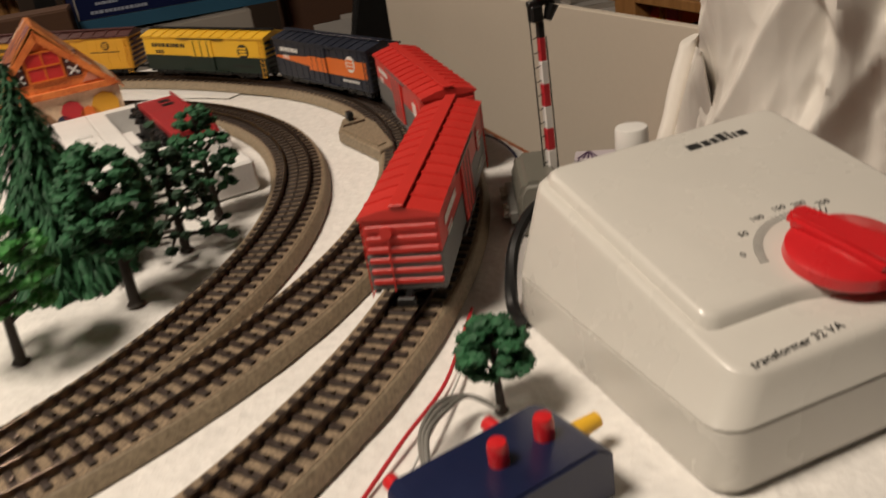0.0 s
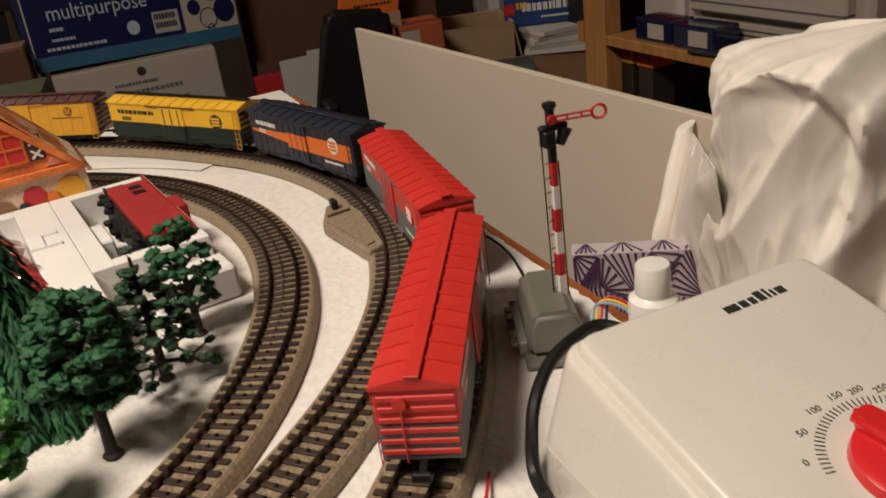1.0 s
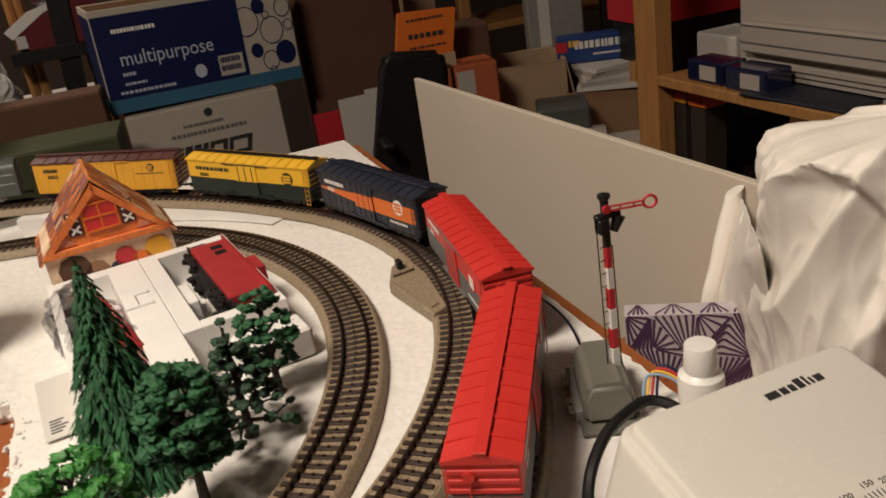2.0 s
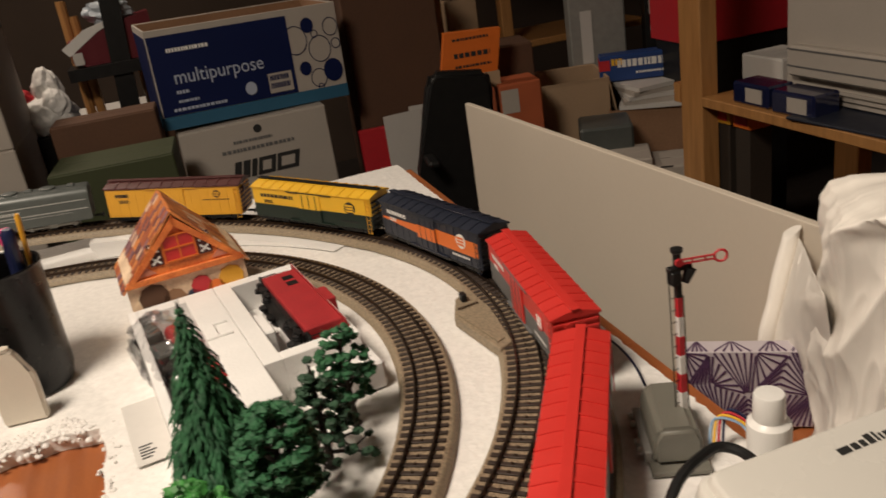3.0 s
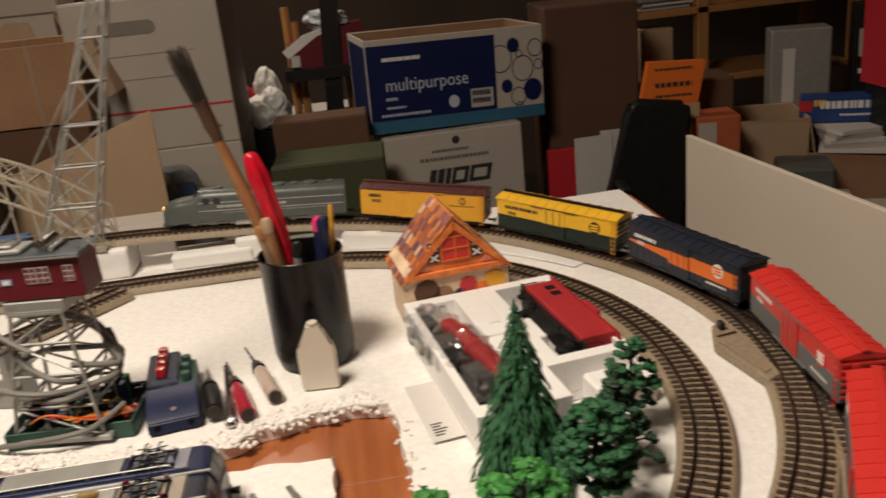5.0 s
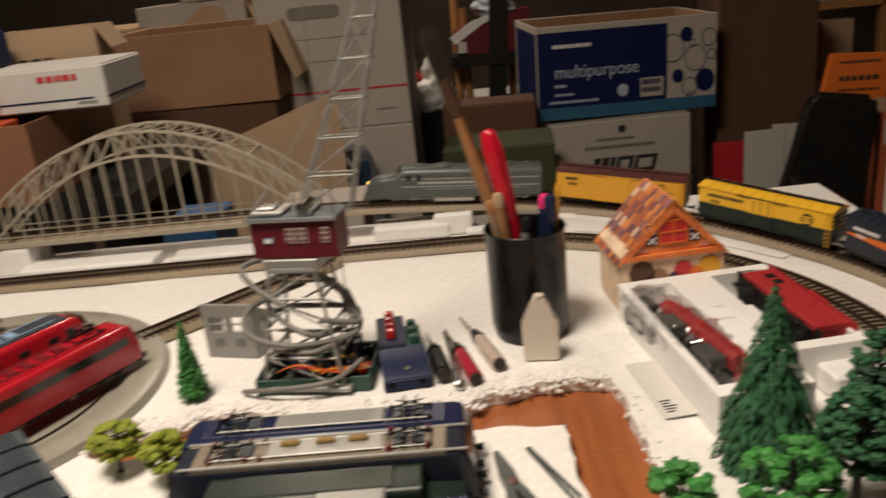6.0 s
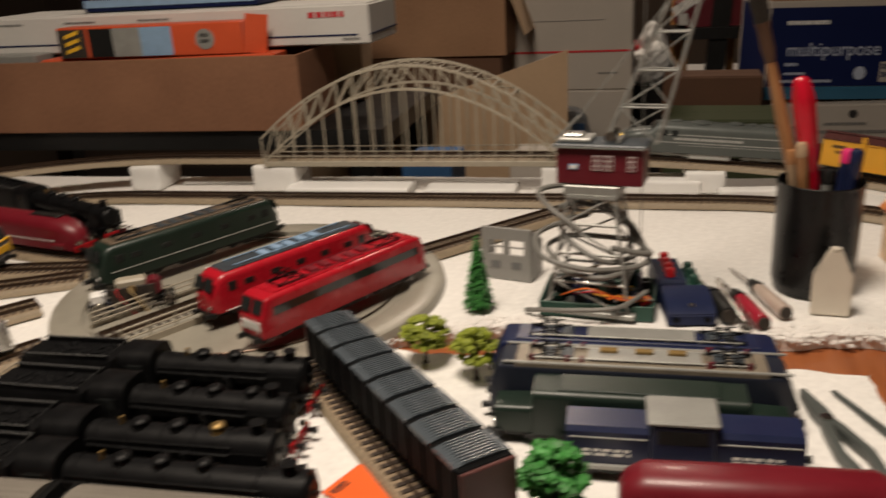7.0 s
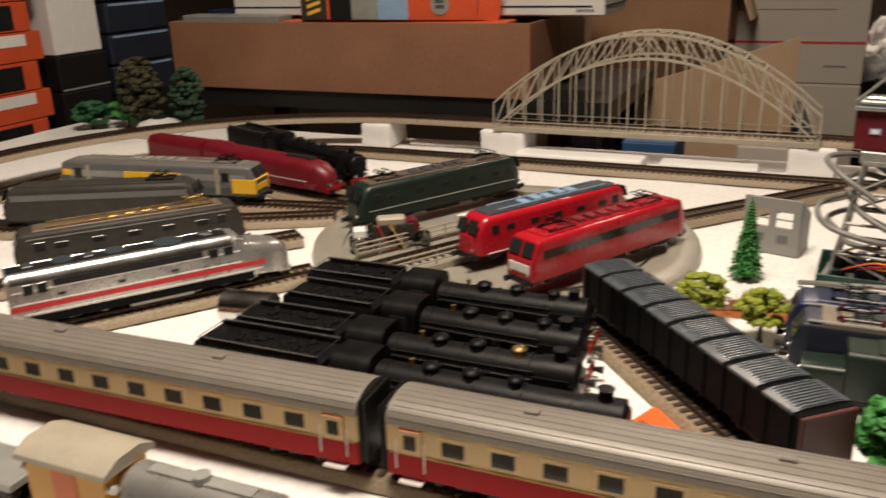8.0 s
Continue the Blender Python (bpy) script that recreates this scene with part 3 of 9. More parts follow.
def bars(parent, material, m, width, height, rows=1, n=8, seed=1, name="lettering"):
    """Unreadable or withheld writing as plain bars."""
    rnd = random.Random(seed)
    bm = bmesh.new()
    for r in range(rows):
        x, hh = 0.0, height / (rows * 1.5)
        while x < width * 0.98:
            ww = min(width / n * rnd.uniform(0.5, 1.1), width - x)
            box(bm, x, x + ww * 0.75, -r * hh * 1.5 - hh, -r * hh * 1.5, 0, 0.00015)
            x += ww
    return tagged(part(name, bm, material, parent, m=m, smooth=None), kind="stuff")


def box_car(m, label, L=0.150, body="yellow", lower=None, roof="maroon", band=None, stripe=None, end=None, door=None, emblem=None, ladder="yellow", letters=("ink",), group="freight train", lower_h=0.4, reefer=False, name_w=0.034):
    W, z0, z1 = 0.0165, 0.0085, 0.0425
    car = thing("box_car", m, label, "freight car", group)
    h = L / 2
    zl = z0 + (z1 - z0) * lower_h
    if lower:
        part("lower_side", B(-h, h, -W, W, z0, zl, bev=0.0004), lower, car)
        part("body", B(-h, h, -W, W, zl, z1, bev=0.0004), body, car)
    else:
        part("body", B(-h, h, -W, W, z0, z1, bev=0.0006), body, car)
    rf = bmesh.new()
    pitch = [(-W - 0.0012, z1 - 0.0006), (-W - 0.0012, z1 + 0.0008), (-W * 0.5, z1 + 0.0034), (0, z1 + 0.0048), (W * 0.5, z1 + 0.0034), (W + 0.0012, z1 + 0.0008), (W + 0.0012, z1 - 0.0006)]
    prism(rf, pitch, -h - 0.001, h + 0.001)
    top = part("roof", rf, roof, car)
    rb = bmesh.new()
    prism(rb, [(a, b + 0.0007) for a, b in pitch], -0.0011, 0.0011)
    rib = mesh_of(rb, "roof_rib", 35)
    n = 12
    for k in range(1, n):
        part("roof_rib", rib, roof, top, m=at(-h + L * k / n, 0, 0))
    part("running_board", B(-h - 0.002, h + 0.002, -0.0032, 0.0032, z1 + 0.0052, z1 + 0.0062, bev=0.0002), stripe or roof, car)
    # side ribs, doors, band
    for s in (-1, 1):
        one = mesh_of(B(-0.00035, 0.00035, s * W - 0.0003, s * W + 0.0003, z0 + 0.001, z1 - 0.001), "side_rib", None)
        for k in range(15):
            x = -h + 0.004 + (L - 0.008) * k / 14
            if abs(x) > 0.017 and not lower:
                part("side_rib", one, body, car, m=at(x, 0, 0))
        dm = door or body
        d = part("door", B(-0.0145, 0.0145, min(s * W, s * (W + 0.0014)), max(s * W, s * (W + 0.0014)), z0 + 0.0015, z1 - 0.0015, bev=0.0004), dm if not lower else body if not door else door, car)
        rail_bm = bmesh.new()
        for z in (z0 + 0.001, z1 - 0.001):
            box(rail_bm, -0.03, 0.03, min(s * W, s * (W + 0.0018)), max(s * W, s * (W + 0.0018)), z - 0.0005, z + 0.0005)
        for x in (-0.009, 0, 0.009):
            box(rail_bm, x - 0.0004, x + 0.0004, min(s * (W + 0.0012), s * (W + 0.0018)), max(s * (W + 0.0012), s * (W + 0.0018)), z0 + 0.003, z1 - 0.003)
        part("door_rail", rail_bm, dm if not lower else lower, d)
        if lower and not door:
            part("door_foot", B(-0.0146, 0.0146, min(s * W, s * (W + 0.0017)), max(s * W, s * (W + 0.0017)), z0 + 0.0016, zl, bev=0.0002), lower, d)
        if band:
            bb = bmesh.new()
            for a, b in ((-h + 0.003, -0.0148), (0.0148, h - 0.003)):
                lo, hi = (0.0105, 0.0245) if a < 0 else (0.0125, 0.022)
                prism(bb, [(a, z0 + lo + (0.001 if a > 0 else 0)), (b, z0 + lo + (0 if a < 0 else 0.005)), (b, z0 + hi - (0 if a < 0 else 0.003)), (a, z0 + hi)], s * W - s * 0.0001, s * (W + 0.0004), axis="y")
            part("stripe", bb, band, car)
            part("door_stripe", B(-0.0143, 0.0143, min(s * (W + 0.0012), s * (W + 0.0017)), max(s * (W + 0.0012), s * (W + 0.0017)), z0 + 0.011, z0 + 0.0235), band, d)
        turn = pose(0, 0, 0, 90, 0, 0) if s < 0 else pose(0, 0, 0, 90, 0, 180)
        yy = s * (W + 0.0003)
        front = (-h + 0.012) if s < 0 else (h - 0.012)
        bars(car, letters[0], Matrix.Translation((front, yy, z0 + 0.0275)) @ turn, name_w, 0.0055, 1, 7, 3)
        bars(car, letters[0], Matrix.Translation((front + (0.004 if s < 0 else -0.004), yy, z0 + 0.0205)) @ turn, 0.012, 0.004, 2, 4, 5)
        if not reefer:
            bars(car, letters[0], Matrix.Translation((h - 0.042 if s < 0 else -h + 0.042, yy, z0 + 0.008)) @ turn, 0.026, 0.003, 1, 6, 9)
        else:
            bars(car, letters[0], Matrix.Translation((h - 0.044 if s < 0 else -h + 0.044, yy, z0 + 0.019)) @ turn, 0.032, 0.0014, 1, 9, 9)
        if emblem:
            e = bmesh.new()
            xe = (h - 0.027) if s < 0 else (-h + 0.027)
            ze = z0 + (0.025 if reefer else 0.0215)
            cyl(e, (xe, s * (W - 0.0002), ze), (xe, s * (W + 0.0006), ze), 0.0068 if not reefer else 0.0042, seg=20)
            part("emblem", e, emblem[0], car)
            e = bmesh.new()
            rr = 0.0048 if not reefer else 0.003
            for q in (-1, 0, 1):
                box(e, xe - rr, xe + rr, min(s * W, s * (W + 0.0009)), max(s * W, s * (W + 0.0009)), ze + q * rr * 0.62 - rr * 0.2, ze + q * rr * 0.62 + rr * 0.2)
            part("emblem_print", e, emblem[1], car)
        lad = bmesh.new()
        for xl in ((h - 0.0015) if s < 0 else (-h + 0.0015),):
            for dx in (-0.0022, 0.0022):
                cyl(lad, (xl + dx - (0.0022 if xl > 0 else -0.0022), s * (W + 0.001), z0 - 0.004), (xl + dx - (0.0022 if xl > 0 else -0.0022), s * (W + 0.001), z1), 0.0003, seg=5)
            for q in range(8):
                z = z0 - 0.003 + q * 0.0048
                cyl(lad, (xl - 0.0044 if xl > 0 else xl, s * (W + 0.001), z), (xl if xl > 0 else xl + 0.0044, s * (W + 0.001), z), 0.0003, seg=5)
        part("ladder", lad, ladder, car)
    for sx in (-1, 1):
        one = mesh_of(B(min(sx * h, sx * (h + 0.0009)), max(sx * h, sx * (h + 0.0009)), -W + 0.001, W - 0.001, 0, 0.0026, bev=0.0004), "end_rib", 35)
        for q in range(6):
            part("end_rib", one, end or body, car, m=at(0, 0, z0 + 0.003 + q * 0.005))
        bw = bmesh.new()
        cyl(bw, (sx * (h + 0.0016), 0.006, z1 - 0.006), (sx * (h + 0.0028), 0.006, z1 - 0.006), 0.0028, seg=12)
        cyl(bw, (sx * (h + 0.0016), 0.006, z0), (sx * (h + 0.0016), 0.006, z1 - 0.006), 0.0004, seg=5)
        part("brake_wheel", bw, end or "black", car)
        bogie(car, sx * (h - 0.025))
        coupler(car, sx * h)
    uf = bmesh.new()
    box(uf, -h + 0.003, h - 0.003, -0.004, 0.004, 0.0055, z0)
    for x in (-0.018, 0.016):
        box(uf, x - 0.008, x + 0.008, -0.012, -0.003, 0.0035, z0, bev=0.001)
    cyl(uf, (-0.008, 0.008, 0.006), (0.012, 0.008, 0.006), 0.0028, seg=10)
    for s in (-1, 1):
        rnd = random.Random(2)
        for k in range(14):
            x = -h + 0.008 + (L - 0.016) * k / 13
            box(uf, x - 0.005, x + 0.005, s * (W - 0.002), s * W if s > 0 else s * (W - 0.0035), z0 - rnd.uniform(0.0012, 0.003), z0)
    part("underframe", uf, "black", car)
    return car


def rounded(w, z0, z1, r, n=5, ztop=None):
    """A cross-section with rounded upper corners: pairs of y, z."""
    pts = [(w, z0)]
    for k in range(n + 1):
        a = k / n * math.pi / 2
        pts.append((w - r + r * math.cos(a), z1 - r + r * math.sin(a)))
    return pts + [(-a, b) for a, b in reversed(pts)]


def shell(bm, stations, mi=0):
    """Skins vehicle bodies from stations (x, half width, z0, z1, corner radius)."""
    loft(bm, [[(x, a, b) for a, b in rounded(w, z0, z1, r)] for x, w, z0, z1, r in stations], mi)


def nose_diesel(m, label, L=0.226, paint="nyc", stripe="nyc_light", roofpaint=None, lights=True, side_band=None, group="freight train", category="locomotive", pipes=True):
    """A streamlined cab diesel with its nose towards +x."""
    h, W = L / 2, 0.0172
    lo = thing("diesel_locomotive", m, label, category, group)
    bm = bmesh.new()
    shell(bm, [(-h, W, 0.010, 0.046, 0.009), (-h + 0.002, W, 0.009, 0.047, 0.010), (h - 0.056, W, 0.009, 0.047, 0.010), (h - 0.046, W, 0.009, 0.0465, 0.010), (h - 0.039, W, 0.009, 0.038, 0.009),
               (h - 0.022, W * 0.98, 0.008, 0.036, 0.009), (h - 0.009, W * 0.9, 0.007, 0.033, 0.010), (h - 0.002, W * 0.68, 0.007, 0.028, 0.009), (h, W * 0.45, 0.008, 0.024, 0.007)])
    part("body", bm, paint, lo, smooth=40)
    ws = bmesh.new()
    for s in (-1, 1):
        ws.faces.new([ws.verts.new(p) for p in ((h - 0.0455, s * 0.001, 0.0462), (h - 0.0385, s * 0.001, 0.039), (h - 0.0385, s * 0.0125, 0.039), (h - 0.0455, s * 0.0115, 0.046))])
    bmesh.ops.translate(ws, vec=(0.0006, 0, 0.0004), verts=ws.verts)
    bmesh.ops.solidify(ws, geom=list(ws.faces), thickness=0.0004)
    part("windscreen", ws, "glassdark", lo)
    for s in (-1, 1):
        for x in (h - 0.055, h - 0.068):
            part("side_window", B(x - 0.0042, x + 0.0042, min(s * (W - 0.001), s * (W + 0.0004)), max(s * (W - 0.001), s * (W + 0.0004)), 0.031, 0.0385, bev=0.0004), "glassdark", lo)
        st = bmesh.new()
        for z in ((0.0225, 0.0325) if stripe else ()):
            box(st, -h + 0.003, h - 0.045, min(s * (W - 0.0004), s * (W + 0.0003)), max(s * (W - 0.0004), s * (W + 0.0003)), z, z + 0.0009)
        box(st, -h + 0.02, h - 0.075, min(s * (W - 0.0004), s * (W + 0.0002)), max(s * (W - 0.0004), s * (W + 0.0002)), 0.0195, 0.0199)
        part("stripe", st, stripe or paint, lo)
        if side_band:
            bb = bmesh.new()
            box(bb, -h + 0.001, h - 0.024, min(s * (W - 0.0004), s * (W + 0.0005)), max(s * (W - 0.0004), s * (W + 0.0005)), 0.0175, 0.0215)
            part("red_band", bb, side_band, lo)
        turn = pose(0, 0, 0, 90, 0, 0) if s < 0 else pose(0, 0, 0, 90, 0, 180)
        if pipes:
            bars(lo, stripe or "white", Matrix.Translation((-0.045 if s < 0 else 0.045, s * (W + 0.0002), 0.0295)) @ turn, 0.085, 0.0048, 1, 15, 8)
        gr = bmesh.new()
        for k in range(26):
            x = -h + 0.012 + k * 0.0058
            box(gr, x, x + 0.0036, min(s * (W - 0.0035), s * (W - 0.0022)), max(s * (W - 0.0035), s * (W - 0.0022)), 0.0385, 0.0425)
        part("grille", gr, "blackpaint", lo)
        part("fuel_tank", B(-0.026, 0.026, min(s * 0.004, s * 0.0155), max(s * 0.004, s * 0.0155), 0.002, 0.0095, bev=0.001), "nyc_light" if stripe else "blackpaint", lo)
    rf = bmesh.new()
    for x in (-0.07, -0.03):
        lathe(rf, [(0.009, 0.0465), (0.009, 0.0485), (0.007, 0.049), (0.002, 0.0488)], 20, at(x, 0, 0))
    lathe(rf, [(0.0125, 0.0465), (0.0125, 0.0478), (0.0115, 0.0482), (0.002, 0.0482)], 24, Matrix.Translation((0.012, 0, 0)))
    for x in (-0.095, -0.05, 0.045):
        box(rf, x - 0.004, x + 0.004, -0.005, 0.005, 0.046, 0.0488, bev=0.0006)
    box(rf, h - 0.075, h - 0.066, -0.003, 0.003, 0.046, 0.0495, bev=0.0006)
    part("roof_vents", rf, roofpaint or paint, lo)
    for x in (h - 0.001,):
        part("headlight", C((x - 0.002, 0, 0.0245), (x + 0.0016, 0, 0.0245), 0.0026, seg=14), "headlamp" if lights else "chrome", lo)
    part("pilot", B(h - 0.012, h + 0.002, -0.011, 0.011, 0.002, 0.010, bev=0.0025), paint, lo)
    for x in (-h + 0.044, h - 0.060):
        b = bogie(lo, x, 0.046, 0.0058, "lime_grey" if stripe else "black")
        for s in (-1, 1):
            part("wheel", wheel_mesh(0.0058), "blackpaint", b, m=at(0, s * 0.0085, 0.0058, 0 if s < 0 else 180))
    part("underframe", B(-h + 0.006, h - 0.014, -0.008, 0.008, 0.006, 0.0105), "black", lo)
    coupler(lo, -h)
    return lo


def on_track(line, s, rise=RAIL_TOP, flip=False, span=0.06):
    """A pose on the rails, with the grade of the line."""
    a, _ = line(s - span)
    b, _ = line(s + span)
    p, h = line(s)
    q = (a + b) / 2 * 0.5 + p * 0.5
    d = (a - b) if flip else (b - a)
    m = Matrix.Translation((q.x, q.y, q.z + rise)) @ d.to_track_quat("X", "Z").to_matrix().to_4x4()
    return m


def S(deg):
    """The distance along the outer oval at an angle of its right bend."""
    return R_OUT * radians(90 + deg)


# ---- the freight train on the outer oval ----
nose_diesel(on_track(outer_line, S(91.5), span=0.08), "grey streamlined diesel locomotive with light stripes pulling the train")
box_car(on_track(outer_line, S(63.6)), "orange-yellow reefer car with dark maroon roof", 0.160, "yellow", roof="maroon", end="maroon", emblem=("ink", "yellow"), reefer=True, name_w=0.016)
box_car(on_track(outer_line, S(40)), "yellow and dark green box car with black roof stripe", 0.160, "yellow_bright", lower="darkgreen", roof="yellow_bright", stripe="black", end="black", emblem=("ink", "yellow_bright"), lower_h=0.45, name_w=0.046)
box_car(on_track(outer_line, S(16.5)), "navy blue box car with orange side stripe", 0.160, "navy", roof="navy", band="orange", end="black", emblem=("white", "orange"), ladder="navy", letters=("white",))
box_car(on_track(outer_line, S(-7)), "bright red and grey box car with white lettering", 0.160, "redcar", lower="greycar", roof="redcar", door="redcar", end="redcar", emblem=("redcar", "white"), ladder="redcar", letters=("white",), lower_h=0.5)
box_car(on_track(outer_line, S(-30.6)), "bright red and grey box car at the tail of the train", 0.160, "redcar", lower="greycar", roof="redcar", door="redcar", end="redcar", emblem=("redcar", "white"), ladder="redcar", letters=("white",), lower_h=0.5)

# ---- model trees ----
def blade(bm, p, d, up, ln, wd, mi=0):
    """A small pointed leaf with a raised middle rib."""
    d = d.normalized()
    s = d.cross(up).normalized() * wd
    n = s.cross(d).normalized() * wd * 0.45
    a, b, c, e = p, p + d * ln * 0.45 + s, p + d * ln, p + d * ln * 0.45 - s
    t = p + d * ln * 0.45 + n
    vs = [bm.verts.new(q) for q in (a, b, c, e, t)]
    for i, j in ((0, 1), (1, 2), (2, 3), (3, 0)):
        bm.faces.new((vs[i], vs[j], vs[4])).material_index = mi


def spruce(m, label, h, r, leaf="leaf_dark", seed=1, levels=17, bare=0.12, droop=0.55, name="fir_tree", density=1.0, group="model trees"):
    rnd = random.Random(seed)
    t = thing(name, m, label, "tree", group)
    bm = bmesh.new()
    tube(bm, [(0, 0, -0.001), (0.0004, 0, h * 0.3), (0, 0.0006, h * 0.65), (0, 0, h * 0.98)], h * 0.024 + 0.0012, 8, taper=0.2)
    lathe(bm, [(h * 0.075, 0), (h * 0.06, 0.0015), (h * 0.02, 0.002)], 12)
    part("trunk", bm, "bark", t)
    bm = bmesh.new()
    for k in range(levels):
        f = k / (levels - 1)
        z = h * (bare + (1 - bare) * (0.06 + 0.9 * f))
        rr = r * (1 - f) ** 0.85 + r * 0.06
        n = max(4, int((11 - 5 * f) * density))
        off = rnd.random() * 6.28
        for q in range(n):
            a = off + q * 2 * math.pi / n + rnd.uniform(-0.2, 0.2)
            ln = rr * rnd.uniform(0.75, 1.1)
            d = Vector((math.cos(a), math.sin(a), 0))
            pts = [Vector((0, 0, z)) + d * ln * u + Vector((0, 0, -droop * ln * u * u + 0.12 * ln * u)) for u in (0, 0.25, 0.5, 0.75, 1)]
            tube(bm, pts, 0.00045, 3, taper=0.5)
            for i in range(1, 5):
                p, dd = pts[i - 1].lerp(pts[i], 0.5), (pts[i] - pts[i - 1])
                for j in range(5):
                    side = d.cross(Vector((0, 0, 1))) * rnd.choice((-1, 1)) * rnd.uniform(0.15, 0.6)
                    w = dd.normalized() + side + Vector((0, 0, rnd.uniform(-0.55, 0.1)))
                    blade(bm, p.lerp(pts[i], rnd.random()), w, Vector((0, 0, 1)), ln * rnd.uniform(0.26, 0.42) + 0.0015, ln * 0.026 + 0.00045)
            blade(bm, pts[3], pts[4] - pts[2], Vector((0, 0, 1)), ln * 0.45 + 0.002, ln * 0.06 + 0.0005)
    for q in range(5):
        blade(bm, Vector((0, 0, h * 0.95)), Vector((rnd.uniform(-.3, .3), rnd.uniform(-.3, .3), 1)), Vector((1, 0, 0)), h * 0.06, 0.0009)
    part("crown", bm, leaf, t, smooth=None)
    return t


def clump(bm, c, r, rnd, n=16, flat=0.66):
    """A lumpy tuft of foliage with small leaves standing out of it."""
    ico = bmesh.ops.create_icosphere(bm, subdivisions=2, radius=r * 0.86)
    o = Vector((rnd.random() * 9, rnd.random() * 9, rnd.random() * 9))
    for v in ico["verts"]:
        f = 1 + 0.55 * noise.noise(v.co * (2.2 / r) + o) + 0.2 * rnd.uniform(-1, 1)
        v.co = Vector(c) + Vector((v.co.x, v.co.y, v.co.z * flat)) * f
    for _ in range(n):
        u = Vector((rnd.gauss(0, 1), rnd.gauss(0, 1), rnd.gauss(0, 1) * flat)).normalized()
        p = Vector(c) + Vector((u.x, u.y, u.z * flat)) * r * rnd.uniform(0.6, 0.9)
        d = (u + Vector((rnd.uniform(-.6, .6), rnd.uniform(-.6, .6), rnd.uniform(-.4, .6)))).normalized()
        blade(bm, p, d, u.orthogonal(), r * rnd.uniform(0.25, 0.45), r * rnd.uniform(0.14, 0.22))


def leafy(m, label, h, r, leaf="leaf_dark", seed=1, n=34, tuft=0.008, bare=0.3, name="broadleaf_tree", shape="round", group="model trees", limbs=9):
    rnd = random.Random(seed)
    t = thing(name, m, label, "tree", group)
    bm = bmesh.new()
    tr = h * 0.028 + 0.0008
    lean = Vector((rnd.uniform(-.05, .05), rnd.uniform(-.05, .05), 0)) * h
    spine = [Vector((0, 0, -0.001)), Vector((0, 0, h * 0.3)) + lean * 0.5, Vector((0, 0, h * 0.6)) + lean, Vector((0, 0, h * 0.9)) + lean]
    tube(bm, spine, tr, 8, taper=0.3)
    lathe(bm, [(tr * 1.5, 0), (tr * 1.3, 0.0008), (tr, 0.0014)], 12)
    tips = []
    for k in range(limbs):
        f = bare + (0.95 - bare) * k / limbs
        a = k * 2.4 + rnd.uniform(-.4, .4)
        wide = r * (math.sin(math.pi * min(1, 0.25 + 0.75 * (f - bare) / (1 - bare))) ** 0.7 if shape == "round" else (1.1 - f) * 1.2)
        p0 = Vector((0, 0, h * f * 0.9)) + lean * f
        p1 = p0 + Vector((math.cos(a) * wide, math.sin(a) * wide, h * (0.1 if shape == "round" else -0.06)))
        pm = p0.lerp(p1, 0.5) + Vector((0, 0, h * 0.02))
        tube(bm, [p0, pm, p1], tr * 0.5, 5, taper=0.4)
        tips += [p1, pm]
        for q in (-1, 1):
            p2 = pm + Vector((math.cos(a + q * 0.7), math.sin(a + q * 0.7), 0.25)) * wide * 0.55
            tube(bm, [pm, p2], tr * 0.3, 4, taper=0.5)
            tips.append(p2)
    part("trunk", bm, "bark", t)
    bm = bmesh.new()
    for k in range(n):
        if k < len(tips):
            c = tips[k]
        else:
            u = Vector((rnd.gauss(0, 1), rnd.gauss(0, 1), rnd.gauss(0, 1))).normalized()
            c = Vector((u.x * r * 0.85, u.y * r * 0.85, h * (bare + 1) / 2 + u.z * h * (1 - bare) / 2 * 0.92)) + lean * 0.6
        clump(bm, c, tuft * rnd.uniform(0.75, 1.25), rnd)
    clump(bm, Vector((0, 0, h * 0.95)) + lean, tuft, rnd)
    part("crown", bm, leaf, t, smooth=None)
    return t


spruce(at(0.166, -0.135), "tall dark green plastic fir tree on the snow mat", 0.131, 0.035, "leaf_dark", 3, 24, 0.08, 0.95, density=1.7)
leafy(at(0.196, -0.195), "dense dark green broadleaf model tree on the snow", 0.088, 0.0225, "leaf_dark", 5, 210, 0.0040, 0.28, limbs=18)
leafy(at(0.228, -0.14), "thin blackish green tree with open tufted branches", 0.080, 0.024, "leaf_deep", 9, 84, 0.0038, 0.14, shape="cone", limbs=21)
leafy(at(0.253, -0.102), "small green model tree with separate leaf tufts", 0.074, 0.0175, "leaf_dark", 12, 84, 0.0038, 0.22, limbs=14)
leafy(at(0.142, -0.222), "light green model tree with sparse open branches", 0.076, 0.025, "leaf_mid", 15, 66, 0.0046, 0.3, limbs=14)
leafy(at(0.317, -0.379), "small dark green round tree beside the transformer", 0.038, 0.0125, "leaf_dark", 17, 52, 0.0037, 0.4, limbs=7)
leafy(at(0.094, -0.187), "low green plant with star-shaped leaves on the mat", 0.036, 0.018, "leaf_mid", 19, 24, 0.0062, 0.3, limbs=7)
spruce(at(-0.276, 0.022), "small bright green fir tree on the snow mat", 0.074, 0.0105, "leaf_mid", 21, 26, 0.03, 0.2, density=1.7)
leafy(at(-0.302, -0.086), "yellow-green leafy bush beside the turntable", 0.041, 0.018, "leaf_lime", 23, 74, 0.0042, 0.3, name="bush", limbs=9)
leafy(at(-0.256, -0.108), "yellow-green leafy bush near the blue locomotives", 0.042, 0.016, "leaf_lime", 25, 70, 0.0042, 0.3, name="bush", limbs=9)
